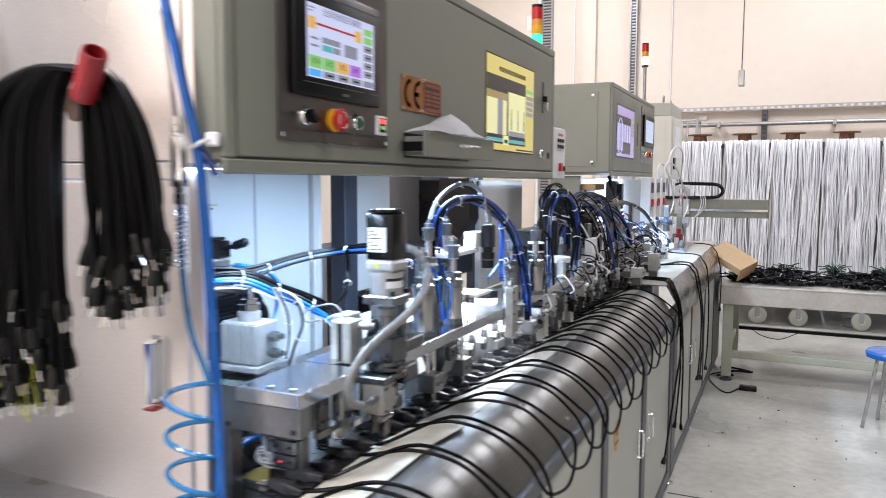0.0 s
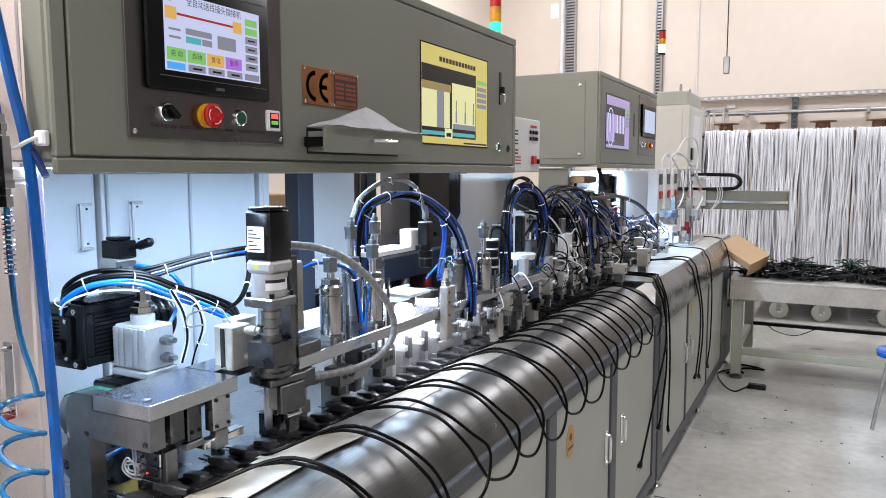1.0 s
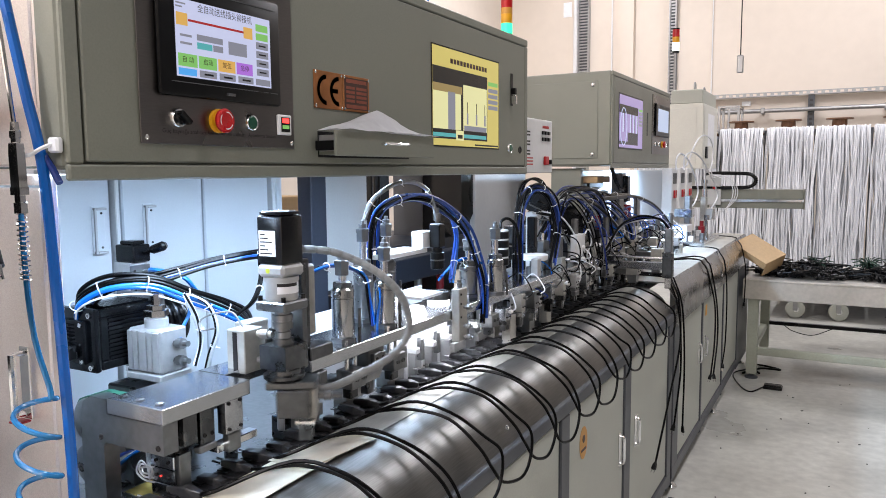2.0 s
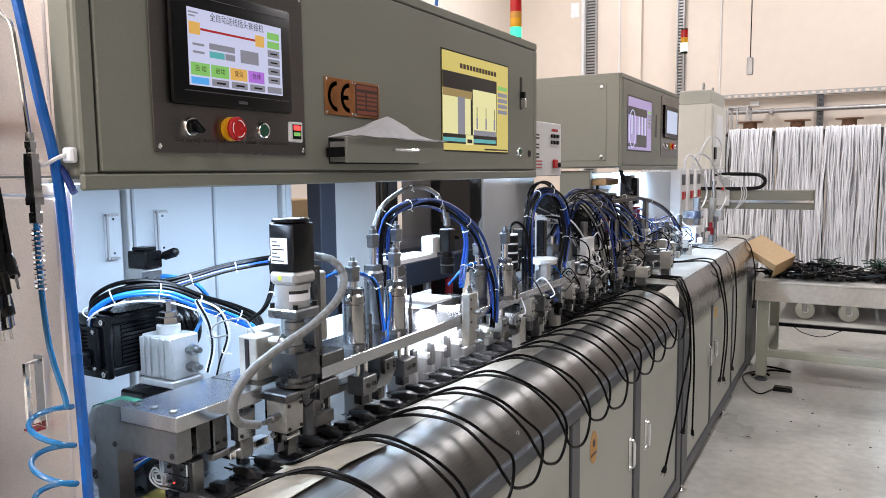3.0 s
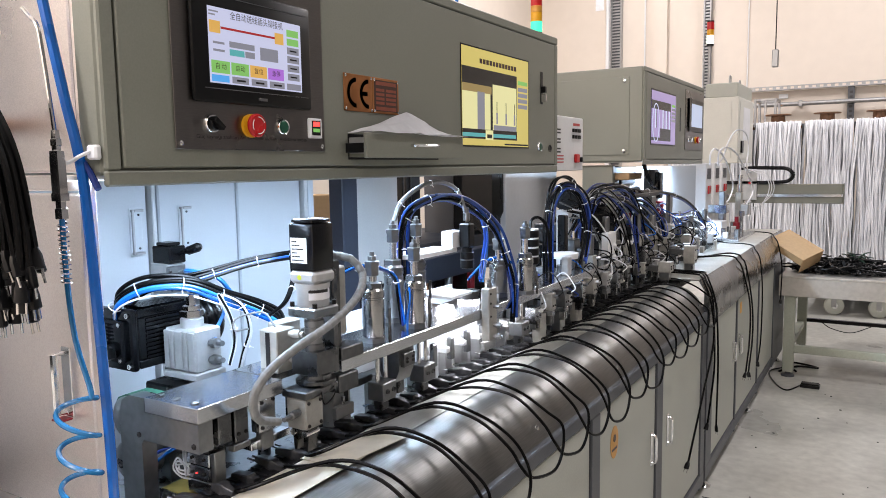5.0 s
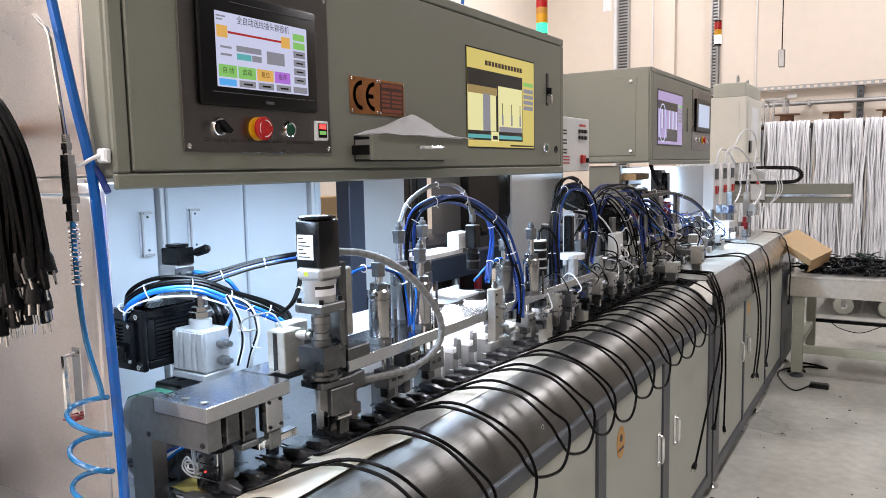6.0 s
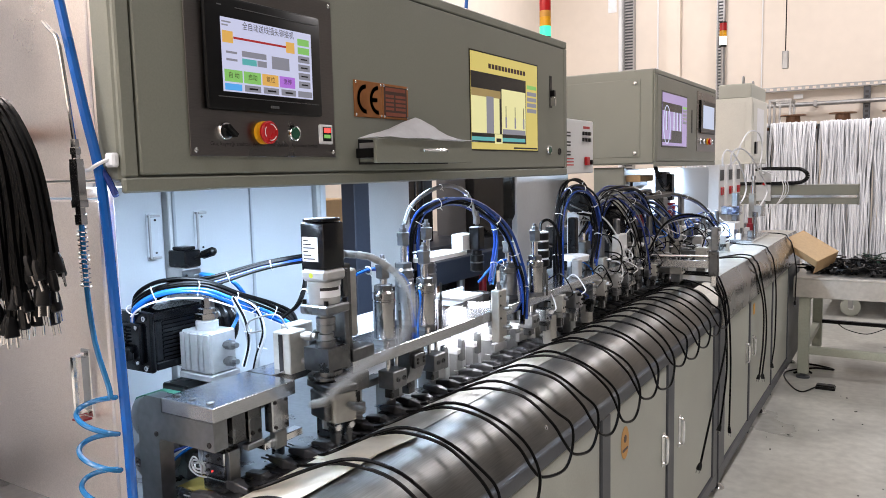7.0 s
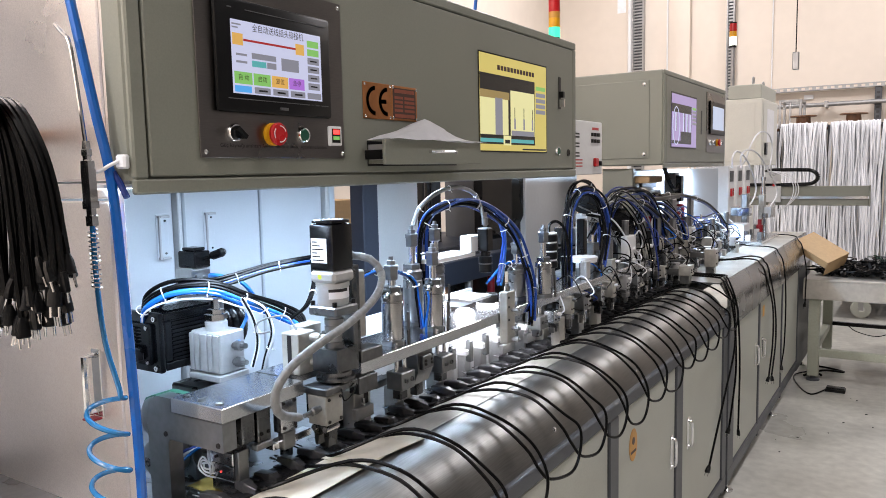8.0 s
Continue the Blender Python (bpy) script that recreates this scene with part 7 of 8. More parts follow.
# tall cabinet and gantry at the end of the line
fc = thing("end_cabinet", (-1.0, 9.0, 0), "cream steel control cabinet with lifting eyes", "cabinet")
part("body", bx(-1.18, -0.835, 8.6, 9.5, 1.518, 2.17, 0.006), "cream_steel", fc)
part("top_box", bx(-1.16, -0.85, 8.62, 9.46, 2.1705, 2.31, 0.008), "panel_paint", fc, "darker grey top box")
part("side_panel", bx(-1.16, -0.90, 8.595, 8.6, 1.56, 2.13, 0.003), "cream_steel", fc)
part("front_panel", bx(-0.8348, -0.830, 8.66, 9.44, 1.56, 2.13, 0.003), "cream_steel", fc)
part("notice", bx(-0.8298, -0.829, 8.85, 9.25, 1.75, 2.08), "paper", fc, "white printed notice")
part("latch", bx(-0.8298, -0.815, 8.72, 8.82, 1.62, 1.74, 0.004), "black_plastic", fc)
for y in (8.75, 9.3):
    pts = [(-0.95 , y + 0.04 * math.sin(a), 2.35 - 0.04 * math.cos(a)) for a in [j * math.pi / 8 for j in range(17)]]
    part("lifting_eye", sweep(B(), pts, 0.008, 6), "galv", fc)
part("stand", bx(-1.15, -1.02, 8.8, 9.3, 0.0, 1.517, 0.006), "cream_steel", fc)

GX, GW, GY, GZ = -1.310, 0.309, 12.70, 2.454
gl = thing("glazed_cabinet", (GX, GY, 0), "narrow grey framed cabinet with clear panes", "cabinet")
for x in (GX, GX + GW - 0.035):
    for y in (GY, GY + 0.42):
        part("post", bx(x, x + 0.035, y, y + 0.035, 0.0, GZ, 0.003), "galv", gl)
    for z in (1.60, GZ + 0.001):
        part("bar", bx(x, x + 0.035, GY + 0.036, GY + 0.419, z - 0.035, z, 0.003), "galv", gl)
for y in (GY, GY + 0.42):
    for z in (1.60, GZ + 0.001):
        part("bar", bx(GX + 0.036, GX + GW - 0.036, y, y + 0.035, z - 0.035, z, 0.003), "galv", gl)
part("mullion", bx(GX + GW * 0.45, GX + GW * 0.45 + 0.03, GY + 0.002, GY + 0.03, 1.601, GZ - 0.035, 0.003), "galv", gl)
part("shelf", bx(GX + 0.036, GX + GW - 0.036, GY + 0.04, GY + 0.41, 2.02, 2.04), "grey_panel", gl)

ga = thing("linear_gantry", (-0.4, 8.3, 0), "cream linear gantry arm with a slotted rail", "gantry")
part("profile", bx(-1.0, 0.115, 8.28, 8.38, 1.225, 1.318, 0.004), "box_paint", ga)
part("profile", bx(-1.0, 0.115, 8.30, 8.38, 1.14, 1.200, 0.004), "box_paint", ga)
part("rail", bx(-1.0, 0.105, 8.285, 8.375, 1.2005, 1.2245), "chrome", ga)
part("end_plate", bx(0.116, 0.124, 8.275, 8.385, 1.135, 1.322, 0.002), "box_paint", ga)
part("post", bx(-1.05, -0.93, 8.40, 8.55, 0.0, 1.30, 0.005), "panel_paint", ga)
part("chain_run", bx(-0.95, -0.40, 8.255, 8.285, 1.3185, 1.349, 0.003), "black_plastic", ga, "black cable drag chain lying on the rail")
ch = [(-0.52, 8.27, 1.335), (-0.45, 8.27, 1.335), (-0.34, 8.27, 1.345), (-0.29, 8.27, 1.40), (-0.34, 8.27, 1.458), (-0.45, 8.27, 1.468), (-0.66, 8.27, 1.470), (-0.74, 8.27, 1.455)]
cs = even(ch, 44)
bm = B()
for i, (p, q) in enumerate(zip(cs, cs[1:])):
    d = (q - p).normalized()
    cyl(bm, p - d * 0.0005, p + d * (q - p).length * 0.86, 0.019, 6)
    cyl(bm, p + d * (q - p).length * 0.86, q, 0.0155, 6)
bend = part("chain_bend", bm, "black_plastic", ga, "black jointed bend of the drag chain")
cg = thing("gantry_carriage", (-0.66, 8.25, 1.25), "grey gantry carriage with small gripper", "carriage")
part("plate", bx(-0.74, -0.60, 8.255, 8.275, 1.17, 1.46, 0.003), "grey_panel", cg)
part("knob", lathe(B(), (-0.66, 8.254, 1.33), (0, -1, 0), [(0, 0.014), (0.02, 0.012)], 10), "red", cg)
part("finger", bx(-0.70, -0.64, 8.23, 8.254, 1.03, 1.169, 0.004), "chrome", cg)
for k in range(3):
    part("air_line", tube([(-0.70, 8.22, 1.46), (-0.62 + 0.03 * k, 8.2, 1.44), (-0.50 + 0.02 * k, 8.2, 1.36), (-0.49 + 0.02 * k, 8.2, 1.24), (-0.56, 8.22, 1.12), (-0.63, 8.24, 1.10)], 0.004, 5, 6), "white_wire", cg)

for k in range(3):
    y = 6.60 + k * 0.31
    t = thing("switch_module", (-0.72, y, 1.30), "white switch module with red rocker", "switch", "switch modules")
    part("case", bx(-0.78, -0.70, y - 0.10, y + 0.10, 1.16, 1.52, 0.004), "white_plastic", t)
    part("rocker", bx(-0.6995, -0.688, y - 0.04, y + 0.04, 1.29, 1.35, 0.003), "red", t)
    part("display", bx(-0.6995, -0.697, y - 0.06, y + 0.06, 1.40, 1.48), "black_plastic", t)
    part("stand", bx(-0.77, -0.72, y - 0.04, y + 0.04, 0.936 if y < 6.9 else 0.0, 1.1995, 0.003), "grey_panel", t)
for nm, pts in (("white flexible hose arched over the end station", [(-0.560, 5.928, 1.505), (-0.560, 5.934, 1.577), (-0.560, 6.083, 1.617), (-0.560, 6.336, 1.579), (-0.560, 6.587, 1.486), (-0.560, 6.789, 1.349), (-0.560, 6.664, 1.256), (-0.560, 6.420, 1.209)]),
                ("white flexible hose arched over the end station", [(-0.550, 6.147, 1.503), (-0.550, 6.179, 1.596), (-0.550, 6.472, 1.632), (-0.550, 6.853, 1.589), (-0.550, 7.216, 1.480), (-0.550, 7.624, 1.341), (-0.550, 7.688, 1.254), (-0.550, 7.331, 1.161)]),
                ("tall bow of white hose behind the end station", [(-0.720, 6.910, 1.515), (-0.660, 6.850, 1.545), (-0.620, 6.883, 1.675), (-0.620, 7.113, 1.758), (-0.620, 7.391, 1.795), (-0.620, 7.690, 1.775), (-0.620, 7.842, 1.693), (-0.620, 7.834, 1.597), (-0.620, 7.780, 1.511), (-0.640, 8.000, 1.440), (-0.660, 8.258, 1.430)])):
    solo("flexible_hose", tube(pts, 0.0062, 8, 8), "white_wire", nm, "hose", "flexible hoses")
sf = thing("screw_feeder", (-0.64, 4.72, 0.936), "dark screw feeder with cream drum and red coil", "feeder")
part("column", bx(-0.665, -0.605, 4.74, 4.83, 0.9362, 1.49, 0.003), "alu_dark", sf)
part("head", bx(-0.604, -0.575, 4.745, 4.80, 1.335, 1.475, 0.003), "black_motor", sf)
part("coil", lathe(B(), (-0.585, 4.77, 1.20), (0, 0, 1), [(0.012 * k, 0.020 if k % 2 else 0.024) for k in range(11)], 14), "red_tube", sf, "red wound coil")
part("drum", lathe(B(), (-0.70, 4.47, 1.385), (0, 1, 0), [(0, 0.022), (0.006, 0.034), (0.20, 0.034), (0.206, 0.028), (0.25, 0.028)], 20), "alu_cream", sf, "cream cylinder")
part("drum_post", bx(-0.715, -0.685, 4.56, 4.60, 0.9362, 1.349, 0.002), "alu_matt", sf)
# added plate, hides the lit panel so the gap stays dark
part("back_plate", bx(-0.80, -0.772, 4.465, 4.945, 0.9362, 1.505, 0.003), "frame_paint", sf, "dark grey plate added to darken the gap behind the feeder")
part("tray", bx(-0.76, -0.66, 4.47, 4.70, 1.44, 1.475, 0.003), "carton", sf, "brown tray")
part("tray_post", bx(-0.75, -0.735, 4.58, 4.60, 0.9362, 1.4395, 0.002), "alu_dark", sf)
for k in range(3):
    part("lead", tube([(-0.60, 4.50 + 0.02 * k, 1.516), (-0.595, 4.56 + 0.02 * k, 1.45), (-0.59, 4.66 + 0.012 * k, 1.40), (-0.588, 4.75, 1.43 - 0.02 * k)], 0.0055, 6, 6), "cable", sf)
for z in (1.10, 1.16, 1.28):
    part("clamp", bx(-0.604, -0.580, 4.75, 4.82, z, z + 0.03, 0.002), "alu_cream", sf)

es = thing("end_station", (-0.55, 6.2, 0.936), "bright steel end station with red drum", "assembly station")
part("block", bx(-0.60, -0.50, 6.05, 6.25, 0.936, 1.12, 0.004), "white_plastic", es)
part("column", bx(-0.56, -0.52, 6.25, 6.33, 0.936, 1.32, 0.004), "alu_matt", es)
part("head", bx(-0.58, -0.46, 6.0, 6.1, 1.18, 1.24, 0.004), "chrome", es)
part("plate", bx(-0.58, -0.36, 5.9, 6.6, 1.001, 1.02, 0.003), "alu", es)
part("drum", cyl(B(), (-0.60, 5.75, 0.94), (-0.60, 5.75, 1.12), 0.05, 16), "red_tube", es)
for k in range(9):
    random.seed(300 + k)
    x, y, z = random.uniform(-0.55, -0.42), 5.95 + 0.07 * k, 1.02
    part("peg", bx(x, x + 0.03, y, y + 0.04, z + 0.0005, z + random.uniform(0.02, 0.07), 0.003), random.choice(["white_plastic", "chrome", "alu_matt"]), es)
part("slide_tower", bx(-0.515, -0.475, 6.64, 6.72, 1.0205, 1.30, 0.003), "alu_cream", es)
part("slide_head", prism_y(B(), [(-0.4745, 1.13), (-0.435, 1.13), (-0.425, 1.16), (-0.425, 1.21), (-0.4745, 1.21)], 6.63, 6.73), "white_metal", es)
part("piston", lathe(B(), (-0.49, 6.68, 1.3005), (0, 0, 1), [(0, 0.02), (0.06, 0.02), (0.062, 0.012), (0.10, 0.012), (0.101, 0.02), (0.13, 0.02)], 12), "chrome", es)
part("knob", lathe(B(), (-0.47, 6.45, 1.0205), (0, 0, 1), [(0, 0.024), (0.07, 0.024), (0.072, 0.014), (0.11, 0.014)], 14), "red_tube", es)
part("nozzle", lathe(B(), (-0.42, 6.35, 1.0205), (0, 0, 1), [(0, 0.012), (0.12, 0.012), (0.125, 0.02), (0.16, 0.02)], 10), "chrome", es)

# ---------------------------------------------------------------- signal lamps, wall fittings, pendant
def signal_tower(x, y, z0, r, segs, label):
    t = thing("signal_lamp", (x, y, z0), label, "signal lamp", "signal lamps")
    z = z0
    for m, h in segs:
        part("segment" if h > 0.02 else "collar", cyl(B(), (x, y, z + 0.0004), (x, y, z + h), r if m != "galv" else r * 0.5, 16), m, t)
        z += h
    return t


signal_tower(-0.548, 3.06, 1.945, 0.019, [("black_plastic", 0.012), ("tower_green", 0.034), ("yellow", 0.03), ("orange", 0.02), ("red", 0.04), ("black_plastic", 0.01)], "signal lamp with lit green segment on the control box")
signal_tower(-1.145, 8.72, 2.31, 0.035, [("galv", 0.385), ("black_plastic", 0.02), ("tower_white", 0.085), ("yellow", 0.055), ("red", 0.075), ("black_plastic", 0.012)], "signal lamp on a tall grey pole")
solo("air_line", tube([(-0.80, 2.95, 1.945), (-0.79, 2.95, 2.05), (-0.78, 2.96, 2.4), (-0.8, 2.96, 4.0)], 0.006, 5, 8), "blue_tube", "blue air line rising from the control box", "air line")
solo("air_line", tube([(-0.85, 2.5, 1.945), (-0.84, 2.5, 2.1), (-0.86, 2.52, 2.5), (-0.9, 2.52, 4.0)], 0.005, 5, 8), "cable", "black lead rising from the control box", "air line")
YT = YW1 - 0.06
tr = thing("cable_tray", (1, YT, 2.66), "perforated galvanised cable tray on the wall", "cable tray")
for z in (2.622, 2.672):
    part("flange", bx(-2.6, 5.5, YT - 0.06, YT - 0.045, z, z + 0.016, 0.002), "galv", tr)
part("floor_sheet", bx(-2.6, 5.5, YT - 0.045, YT + 0.05, 2.622, 2.630), "galv", tr)
bm = B()
for i in range(80):
    box(bm, -2.55 + i * 0.1, -2.50 + i * 0.1, YT - 0.058, YT - 0.048, 2.638, 2.672)
part("web", bm, "galv", tr)["kind"] = "stuff"
for x in (-0.08, 2.2, 4.4):
    part("bracket", bx(x - 0.045, x + 0.045, YT - 0.04, YT + 0.02, 2.05, 2.621, 0.003), "frame_paint", tr)
    bm = B()
    for i in range(7):
        box(bm, x - 0.022, x + 0.022, YT - 0.042, YT - 0.0395, 2.10 + i * 0.07, 2.135 + i * 0.07)
    part("slots", bm, "label_black", tr)["kind"] = "stuff"
pp = thing("wall_pipe", (1, YT, 2.40), "grey conduit pipe along the wall", "pipe")
part("pipe", cyl(B(), (-2.6, YT - 0.09, 2.40), (5.5, YT - 0.09, 2.41), 0.033, 12), "galv", pp)
for x in (-0.75, 0.9, 3.0):
    part("clamp", bx(x - 0.025, x + 0.025, YT - 0.13, YT + 0.058, 2.36, 2.45, 0.004), "galv", pp)


def wall_channel(x, w):
    """Upright perforated channel with two flanges and a slotted web."""
    t = thing("wall_channel", (x, YT, 0), "perforated upright cable channel on the wall", "cable channel", "cable channels")
    part("rail", bx(x - w / 2, x - w / 2 + 0.022, YT - 0.05, YT + 0.055, 0.3, 5.9, 0.003), "galv", t)
    part("rail", bx(x + w / 2 - 0.022, x + w / 2, YT - 0.05, YT + 0.055, 0.3, 5.9, 0.003), "galv", t)
    part("back", bx(x - w / 2 + 0.023, x + w / 2 - 0.023, YT + 0.02, YT + 0.03, 0.3, 5.9), "frame_paint", t)
    bm = B()
    for i in range(112):
        box(bm, x - w / 2 + 0.023, x + w / 2 - 0.023, YT - 0.04, YT - 0.03, 0.35 + i * 0.05, 0.373 + i * 0.05)
    part("ladder_web", bm, "galv", t)["kind"] = "stuff"


wall_channel(-3.65, 0.20)
wall_channel(-2.15, 0.12)
solo("wall_conduit", cyl(B(), (-3.80, YT, 0.0), (-3.80, YT, 5.95), 0.038, 10), "white_plastic", "white conduit pipe beside the cable channel", "pipe")
solo("wall_conduit", cyl(B(), (-3.17, YT + 0.04, 0.0), (-3.17, YT + 0.04, 5.95), 0.014, 8), "white_plastic", "thin white conduit on the wall", "pipe")
solo("wall_conduit", cyl(B(), (-1.54, YT + 0.04, 2.7), (-1.54, YT + 0.04, 5.95), 0.010, 8), "white_plastic", "thin white conduit on the wall", "pipe")
solo("wall_notice", bx(-4.04, -3.89, YW1 - 0.006, YW1, 4.17, 4.42), "paper", "small white notice on the wall", "notice")
so = thing("wall_socket", (-1.0, YT, 2.5), "white double wall socket plate", "socket")
part("plate", bx(-1.07, -0.94, YW1 - 0.03, YW1, 2.50, 2.57, 0.004), "white_plastic", so)
pe = thing("pendant_switch", (0.066, 4.0, 1.92), "small grey pendant switch on a cable", "switch")
part("case", bx(0.054, 0.078, 3.99, 4.01, 1.893, 1.962, 0.003), "galv", pe)
part("cable", cyl(B(), (0.066, 4.0, 1.962), (0.066, 4.0, 6.0), 0.0022, 6), "cable", pe)

# ---------------------------------------------------------------- small things on the floor
fp = thing("foot_pedal", (0.06, 6.21, 0), "black foot pedal with its lead on the floor", "pedal")
part("base", bx(0.01, 0.13, 6.17, 6.25, 0.0, 0.020, 0.005, None, 2), "black_plastic", fp)
part("treadle", bx(0.015, 0.125, 6.175, 6.235, 0.0205, 0.030, 0.004, None, 2), "black_plastic", fp)
part("lead", tube([(0.01, 6.2, 0.006), (-0.06, 6.05, 0.005), (-0.15, 6.2, 0.005), (-0.22, 6.5, 0.005), (-0.1, 6.7, 0.006)], 0.005, 6, 6), "cable", fp)
solo("floor_lead", tube([(-0.16, 6.5, 0.01), (-0.05, 6.62, 0.03), (0.08, 6.7, 0.015), (-0.05, 6.8, 0.01), (-0.15, 6.7, 0.03), (-0.05, 6.55, 0.01)], 0.008, 6, 6), "cable", "black lead coiled by the table leg", "lead")
stl = thing("stool", (0.86, 5.66, 0), "round stool with blue seat and steel legs", "stool")
part("seat", lathe(B(), (0.90, 5.68, 0.43), (0, 0, 1), [(0, 0.14), (0.005, 0.155), (0.03, 0.16), (0.045, 0.15), (0.05, 0.10)], 28), "blue_tube", stl, "blue round seat")
for a in (20, 110, 200, 290):
    c, s = math.cos(radians(a)), math.sin(radians(a))
    part("leg", cyl(B(), (0.90 + 0.10 * c, 5.68 + 0.10 * s, 0.43), (0.90 + 0.17 * c, 5.68 + 0.17 * s, 0.0), 0.011, 8), "galv", stl)
random.seed(5)
bm = B()
for i in range(80):
    x, y = random.uniform(-0.15, 2.0), random.uniform(3.2, 6.6)
    s = random.uniform(0.0015, 0.005)
    box(bm, -s, s, -s * random.uniform(0.4, 2), s, 0.0002, 0.002 + s * 0.3, 0, pose(x, y, 0, 0, 0, random.uniform(0, 360)))
solo("floor_debris", bm, "debris", "scattered dark crumbs and wire ends on the floor", "debris", kind="stuff")
# joint cut across the floor slabs
solo("floor_joint", bx(-0.2, 4.0, 4.12, 4.128, 0.0002, 0.002), "debris", "thin dark joint between floor slabs", "floor joint", kind="structure")

# ---------------------------------------------------------------- conveyor with plugs and cords
PITCH = 0.18
LINK = PITCH / 3
cv = thing("conveyor_rail", (-0.47, 2.6, 0.936), "black conveyor rail beside the steel cover", "conveyor")
part("rail", bx(-0.536, -0.452, 0.9, 4.9, 0.9362, 0.956, 0.002), "link", cv)
part("edge", bx(-0.4575, -0.4525, 0.9, 4.9, 0.9562, 0.962, 0.001), "link", cv)
chain = thing("conveyor_chain", (-0.502, 0.9, 0.956), "black plug carrier chain running past the cover", "conveyor chain")


def local_bm(f):
    bm = B()
    f(bm)
    return bm


def mesh_of(name, bm, mat):
    bmesh.ops.recalc_face_normals(bm, faces=bm.faces)
    me = bpy.data.meshes.new(name)
    bm.to_mesh(me)
    bm.free()
    me.shade_smooth()
    me.set_sharp_from_angle(angle=radians(35))
    me.materials.append(M[mat])
    return me


def link_shape(bm):
    box(bm, -0.030, 0.018, -LINK / 2 + 0.002, LINK / 2 - 0.002, 0.0005, 0.0065, 0.0015)
    box(bm, 0.0185, 0.031, -LINK / 2 + 0.001, LINK / 2 - 0.010, 0.002, 0.0095, 0.0015)
    box(bm, -0.030, -0.004, -0.020, 0.006, 0.0067, 0.010, 0.0012)


def plug_shape(bm):
    # tapered body lying across the chain, blunt nose towards the machine
    prof = ((-0.044, 0.0090, 0.0045), (-0.042, 0.0098, 0.0060), (-0.006, 0.0104, 0.0098), (0.000, 0.0104, 0.0098), (0.003, 0.0085, 0.0078), (0.018, 0.0062, 0.0062), (0.026, 0.005, 0.005))
    rows = [[(x, a * s, 0.0105 + b * t) for s, t in ((1, 0.75), (0.82, 1), (-0.82, 1), (-1, 0.75), (-1, -0.75), (-0.82, -1), (0.82, -1), (1, -0.75))] for x, a, b in prof]
    rings(bm, rows)


def pins_shape(bm):
    for s in (-1, 1):
        cyl(bm, (-0.062, s * 0.0060, 0.0105), (-0.044, s * 0.0060, 0.0105), 0.0021, 6)


def jaw_shape(bm):
    # wedge-shaped empty carrier
    prof = ((-0.042, 0.0090, 0.0040), (-0.040, 0.0100, 0.0060), (-0.006, 0.0108, 0.0098), (0.000, 0.0108, 0.0098), (0.003, 0.0085, 0.0070), (0.014, 0.0070, 0.0050))
    rows = [[(x, a * s, 0.0105 + b * t) for s, t in ((1, 0.8), (0.85, 1), (-0.85, 1), (-1, 0.8), (-1, -1), (1, -1))] for x, a, b in prof]
    rings(bm, rows)


jaw_me = mesh_of("carrier_jaw", local_bm(jaw_shape), "plug")
link_me = mesh_of("link", local_bm(link_shape), "link")
plug_me = mesh_of("plug", local_bm(plug_shape), "plug")
pins_me = mesh_of("pins", local_bm(pins_shape), "chrome")
y_first = 1.942 - 6 * PITCH
for i in range(64):
    o = new("link", link_me)
    o.parent = chain
    o.location = (0.012, y_first - 0.9 + (i - 1) * LINK, 0.0008)
    if i % 3 == 2:
        j = new("carrier_jaw", jaw_me)
        j.parent = chain
        j.location = (0.026, y_first - 0.9 + (i - 1) * LINK, 0.0008)


def cord_loop(k):
    """A cord whose two plugged ends ride in the chain and whose loop hangs over the cover."""
    random.seed(500 + k)
    u = random.uniform
    y2 = 1.942 + k * PITCH
    y1 = y2 - LINK
    t = thing("looped_cord", (-0.477, y2, 0.9560), "black cord looped over the steel cover, both plugs in the chain", "power cord", "looped cords")
    low = 0.812 + u(-0.03, 0.025)
    b = y2 + 0.085 + u(-0.02, 0.02)
    z0 = 0.9725
    pts = [(-0.457, y1, z0), (-0.425, y1 + 0.004, z0 + 0.005), (-0.350, y1 + 0.022, 0.986 + u(0, 0.010)), (-0.265, y1 + 0.045, 0.966 + u(0, 0.008)), (-0.200, y1 + 0.060, 0.915), (-0.175, y1 + 0.074, 0.868),
           (-0.160, y1 + 0.10, low + 0.014), (-0.152, b + 0.035, low - 0.004), (-0.148, b + 0.075, low + 0.03), (-0.153, b + 0.088, low + 0.085), (-0.185, b + 0.075, 0.936 + u(0, 0.008)),
           (-0.252, b + 0.045, 0.990 + u(0, 0.010)), (-0.335, b + 0.006, 1.010 + u(0, 0.008)), (-0.425, y2 + 0.006, z0 + 0.010), (-0.457, y2, z0)]
    part("cord", tube(pts, 0.0037, 5, 7), "cable", t)
    for y in (y1, y2):
        for me in (plug_me, pins_me):
            o = new(me.name, me)
            o.parent = t
            o.location = (-0.002, y - y2, 0.006)
            o.rotation_euler = (u(-0.12, 0.12), u(-0.05, 0.10), u(-0.10, 0.10))
    # empty carrier jaw between two cords
    return t


loops = [cord_loop(k) for k in range(-3, 11)]


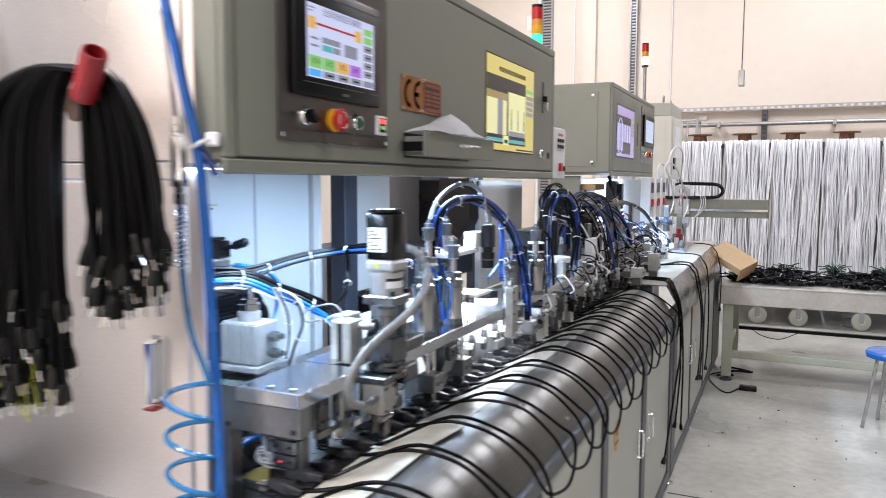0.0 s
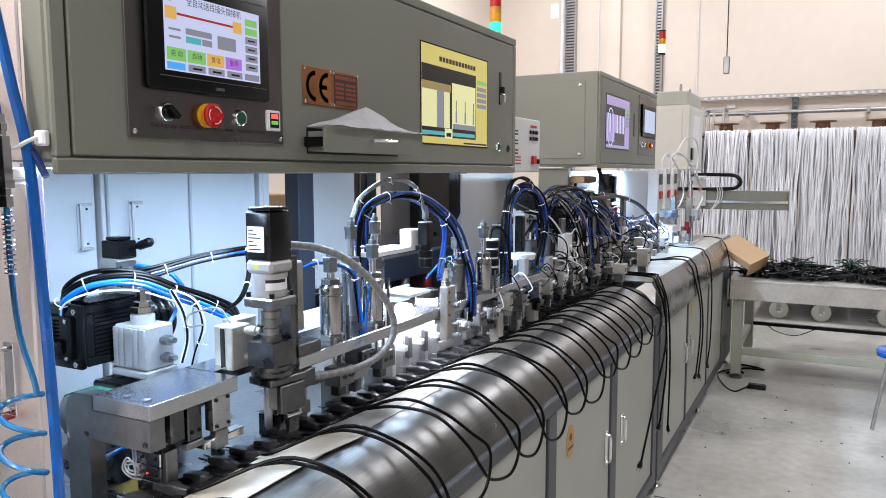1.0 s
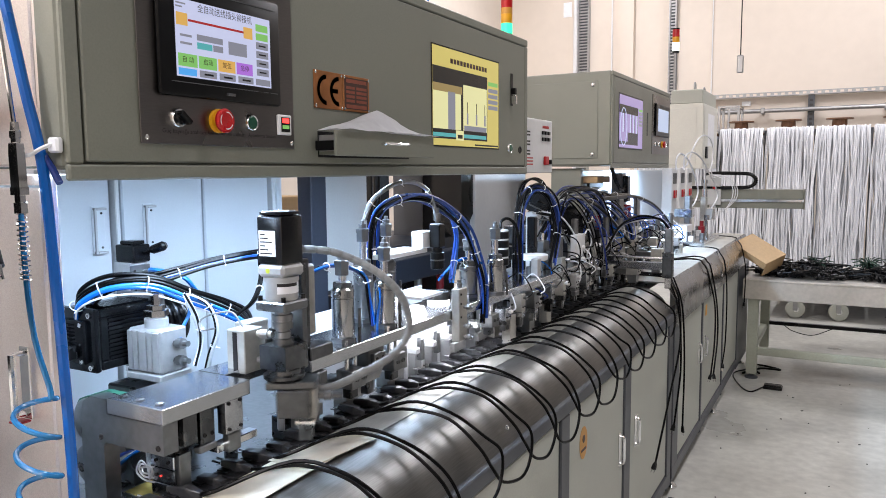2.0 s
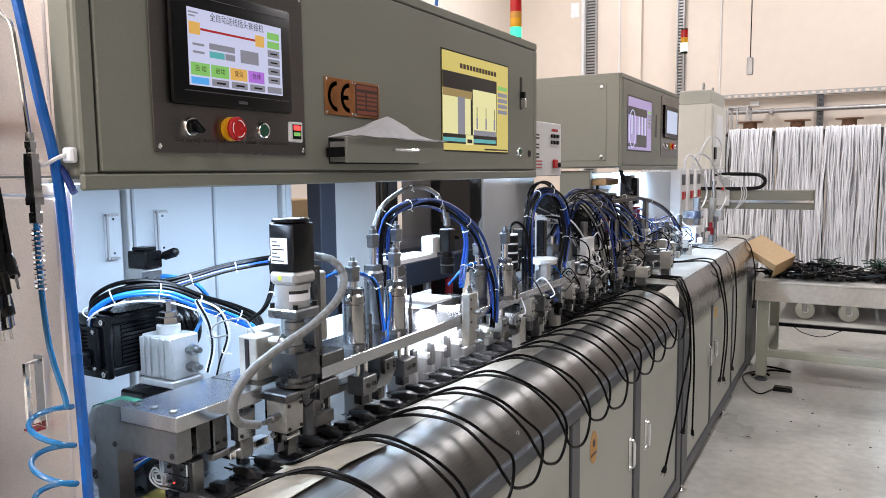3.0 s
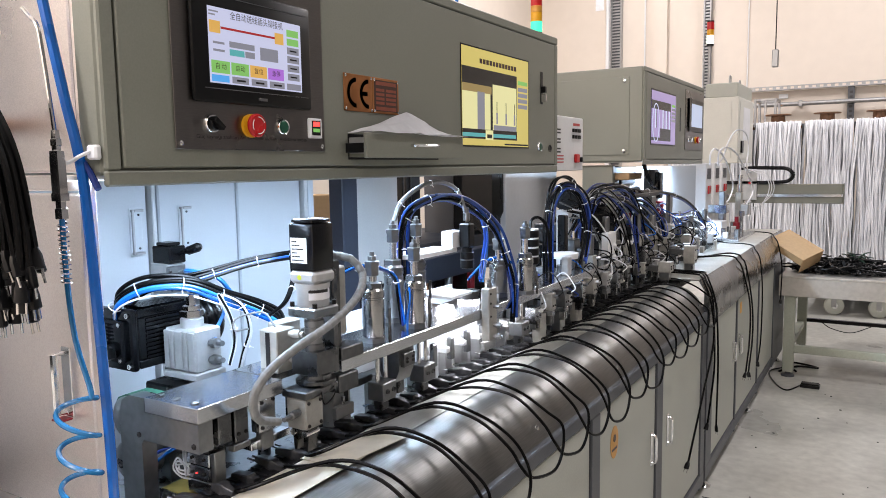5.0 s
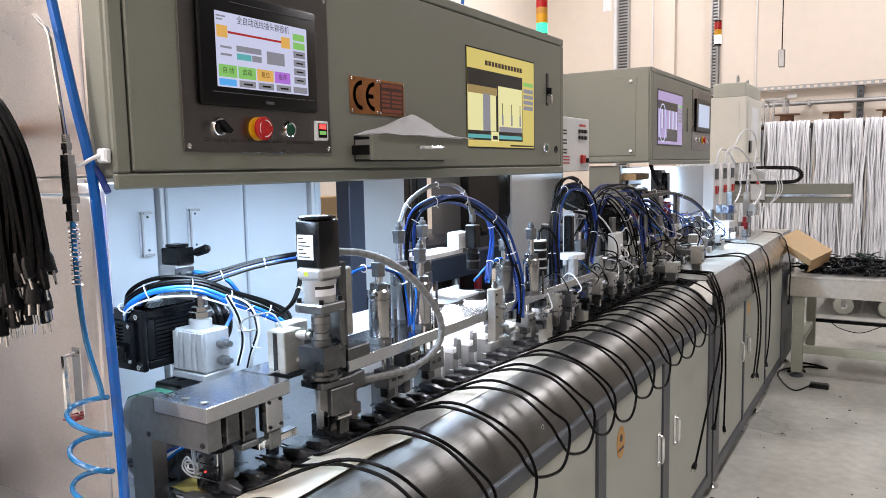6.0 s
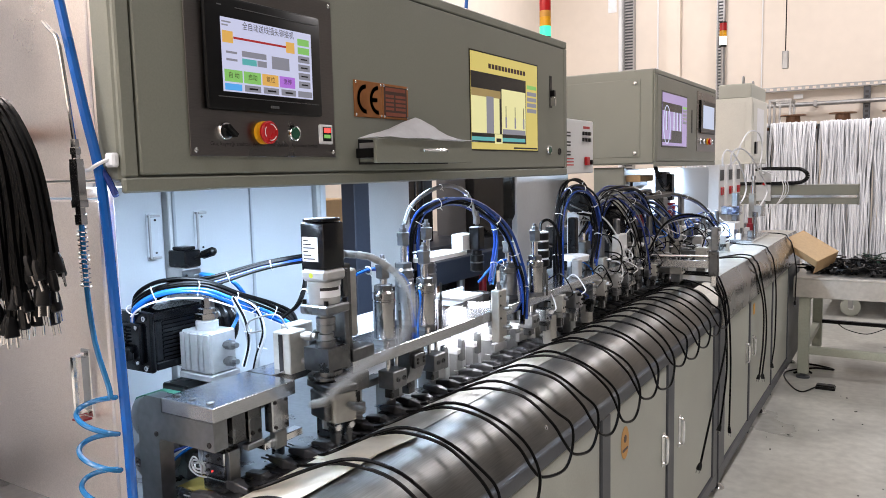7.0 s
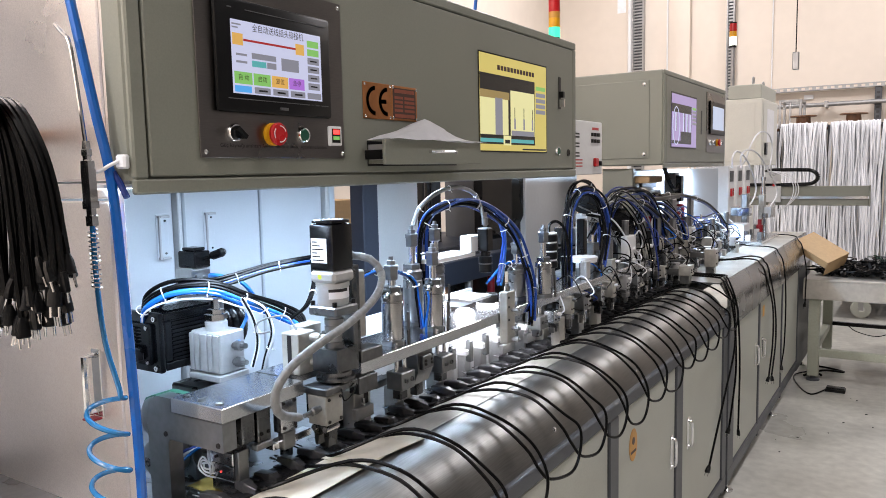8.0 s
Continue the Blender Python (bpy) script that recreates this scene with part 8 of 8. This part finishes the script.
# ---------------------------------------------------------------- what moves
def motions():
    home = {o: o.location.copy() for o in [sh, chain, ta, cg, stk, *pressers, *loops]}

    def slide(ob, rows, axis):
        p = home[ob]
        walk(ob, [(t, pose(p.x + axis[0] * d, p.y + axis[1] * d, p.z + axis[2] * d)) for t, d in rows])

    # the chain steps on once, with the cords in it
    step = [(0.0, 0.0), (4.38, 0.0), (4.42, 0.006), (4.5, PITCH * 0.5), (4.58, PITCH - 0.006), (4.62, PITCH), (8.0, PITCH)]
    for ob in [chain, *loops]:
        slide(ob, step, (0, 1, 0))
    # servo head: up and down
    low = -0.041
    slide(sh, [(0.0, low * 0.08), (0.1, low * 0.45), (0.2, low * 0.90), (0.26, low), (0.63, low), (0.70, low * 0.85), (0.78, low * 0.15), (0.84, 0), (1.03, 0), (1.10, low * 0.4), (1.20, low), (1.64, low), (1.70, low * 0.75), (1.82, 0),
               (4.90, 0), (4.95, low * 0.08), (5.05, low * 0.45), (5.15, low * 0.90), (5.21, low), (5.58, low), (5.65, low * 0.85), (5.73, low * 0.15), (5.79, 0), (5.98, 0), (6.05, low * 0.25), (6.15, low * 0.95), (6.2, low), (6.59, low), (6.64, low * 0.8), (6.74, 0), (8.0, 0)], (0, 0, 1))
    # gripper: half a turn there and back
    turn = [(0.0, 0.0), (0.40, 0.0), (0.44, 0.08), (0.50, 0.5), (0.56, 0.92), (0.60, 1.0), (1.90, 1.0), (1.95, 0.92), (2.02, 0.5), (2.09, 0.08), (2.14, 0.0),
            (5.35, 0.0), (5.39, 0.08), (5.45, 0.5), (5.51, 0.92), (5.55, 1.0), (6.85, 1.0), (6.90, 0.92), (6.98, 0.5), (7.06, 0.08), (7.12, 0.0), (8.0, 0.0)]
    g = gr.location.copy()
    rows = []
    for i, (t, f) in enumerate(turn):
        rows.append((t, pose(g.x, g.y, g.z, 0, 0, 172 * f)))
        if i + 1 < len(turn) and abs(turn[i + 1][1] - f) > 0.35:
            t2, f2 = turn[i + 1]
            rows.append(((t + t2) / 2, pose(g.x, g.y, g.z, 0, 0, 172 * (f + f2) / 2)))
    walk(gr, rows)
    # hose pieces follow from one bow to the other
    org = ORIGIN[hose_t]
    for i, ob in enumerate(hose_bits):
        rows = []
        for t, f in turn:
            sw = 0.10 * math.sin(math.pi * f) * math.sin(math.pi * (i + 0.5) / NH)
            a = hoseL[i].lerp(hoseR[i], f) + Vector((sw, 0, 0))
            j = hoseL[i + 1].lerp(hoseR[i + 1], f)
            b = j + Vector((0.10 * math.sin(math.pi * f) * math.sin(math.pi * (i + 1.5) / NH), 0, 0))
            d = b - a
            q = d.to_track_quat("Z", "Y") if d.length > 1e-5 else Vector((0, 0, 1)).to_track_quat("Z", "Y")
            rows.append((t, Matrix.Translation((a + b) / 2 - org) @ q.to_matrix().to_4x4()))
        walk(ob, rows)
    # press blocks come down after the chain has stepped
    dn = -0.028
    press = [(0.0, dn), (0.52, dn), (0.60, 0), (4.55, 0), (4.63, dn), (5.45, dn), (5.55, 0), (8.0, 0)]
    for ob in pressers:
        slide(ob, press, (0, 0, 1))
    # solenoid stack shifts forward while the head works on the far side
    slide(stk, [(0.0, 1), (1.70, 1), (1.85, 0), (5.35, 0), (5.5, 1), (6.62, 1), (6.74, 0), (8.0, 0)], (0.02, -0.03, -0.03))
    # transfer arm swings out over the cover and back
    p = home[ta]
    sw = [(0.0, 95), (1.12, 95), (1.20, 50), (1.30, 0), (2.0, 0), (2.10, 50), (2.2, 95), (6.08, 95), (6.16, 50), (6.26, 0), (6.98, 0), (7.06, 50), (7.16, 95), (8.0, 95)]
    walk(ta, [(t, pose(p.x, p.y, p.z, 0, 0, a)) for t, a in sw])
    # gantry carriage goes out and comes home once
    out = [(0.0, 0.0), (3.66, 0.0), (3.76, 0.03), (3.90, 0.24), (4.0, 0.28), (4.08, 0.27), (4.22, 0.06), (4.34, 0.0), (8.0, 0.0)]
    slide(cg, out, (1, 0, 0))
    h = bend.location.copy()
    walk(bend, [(t, pose(h.x + 0.5 * d, h.y, h.z)) for t, d in out])


motions()
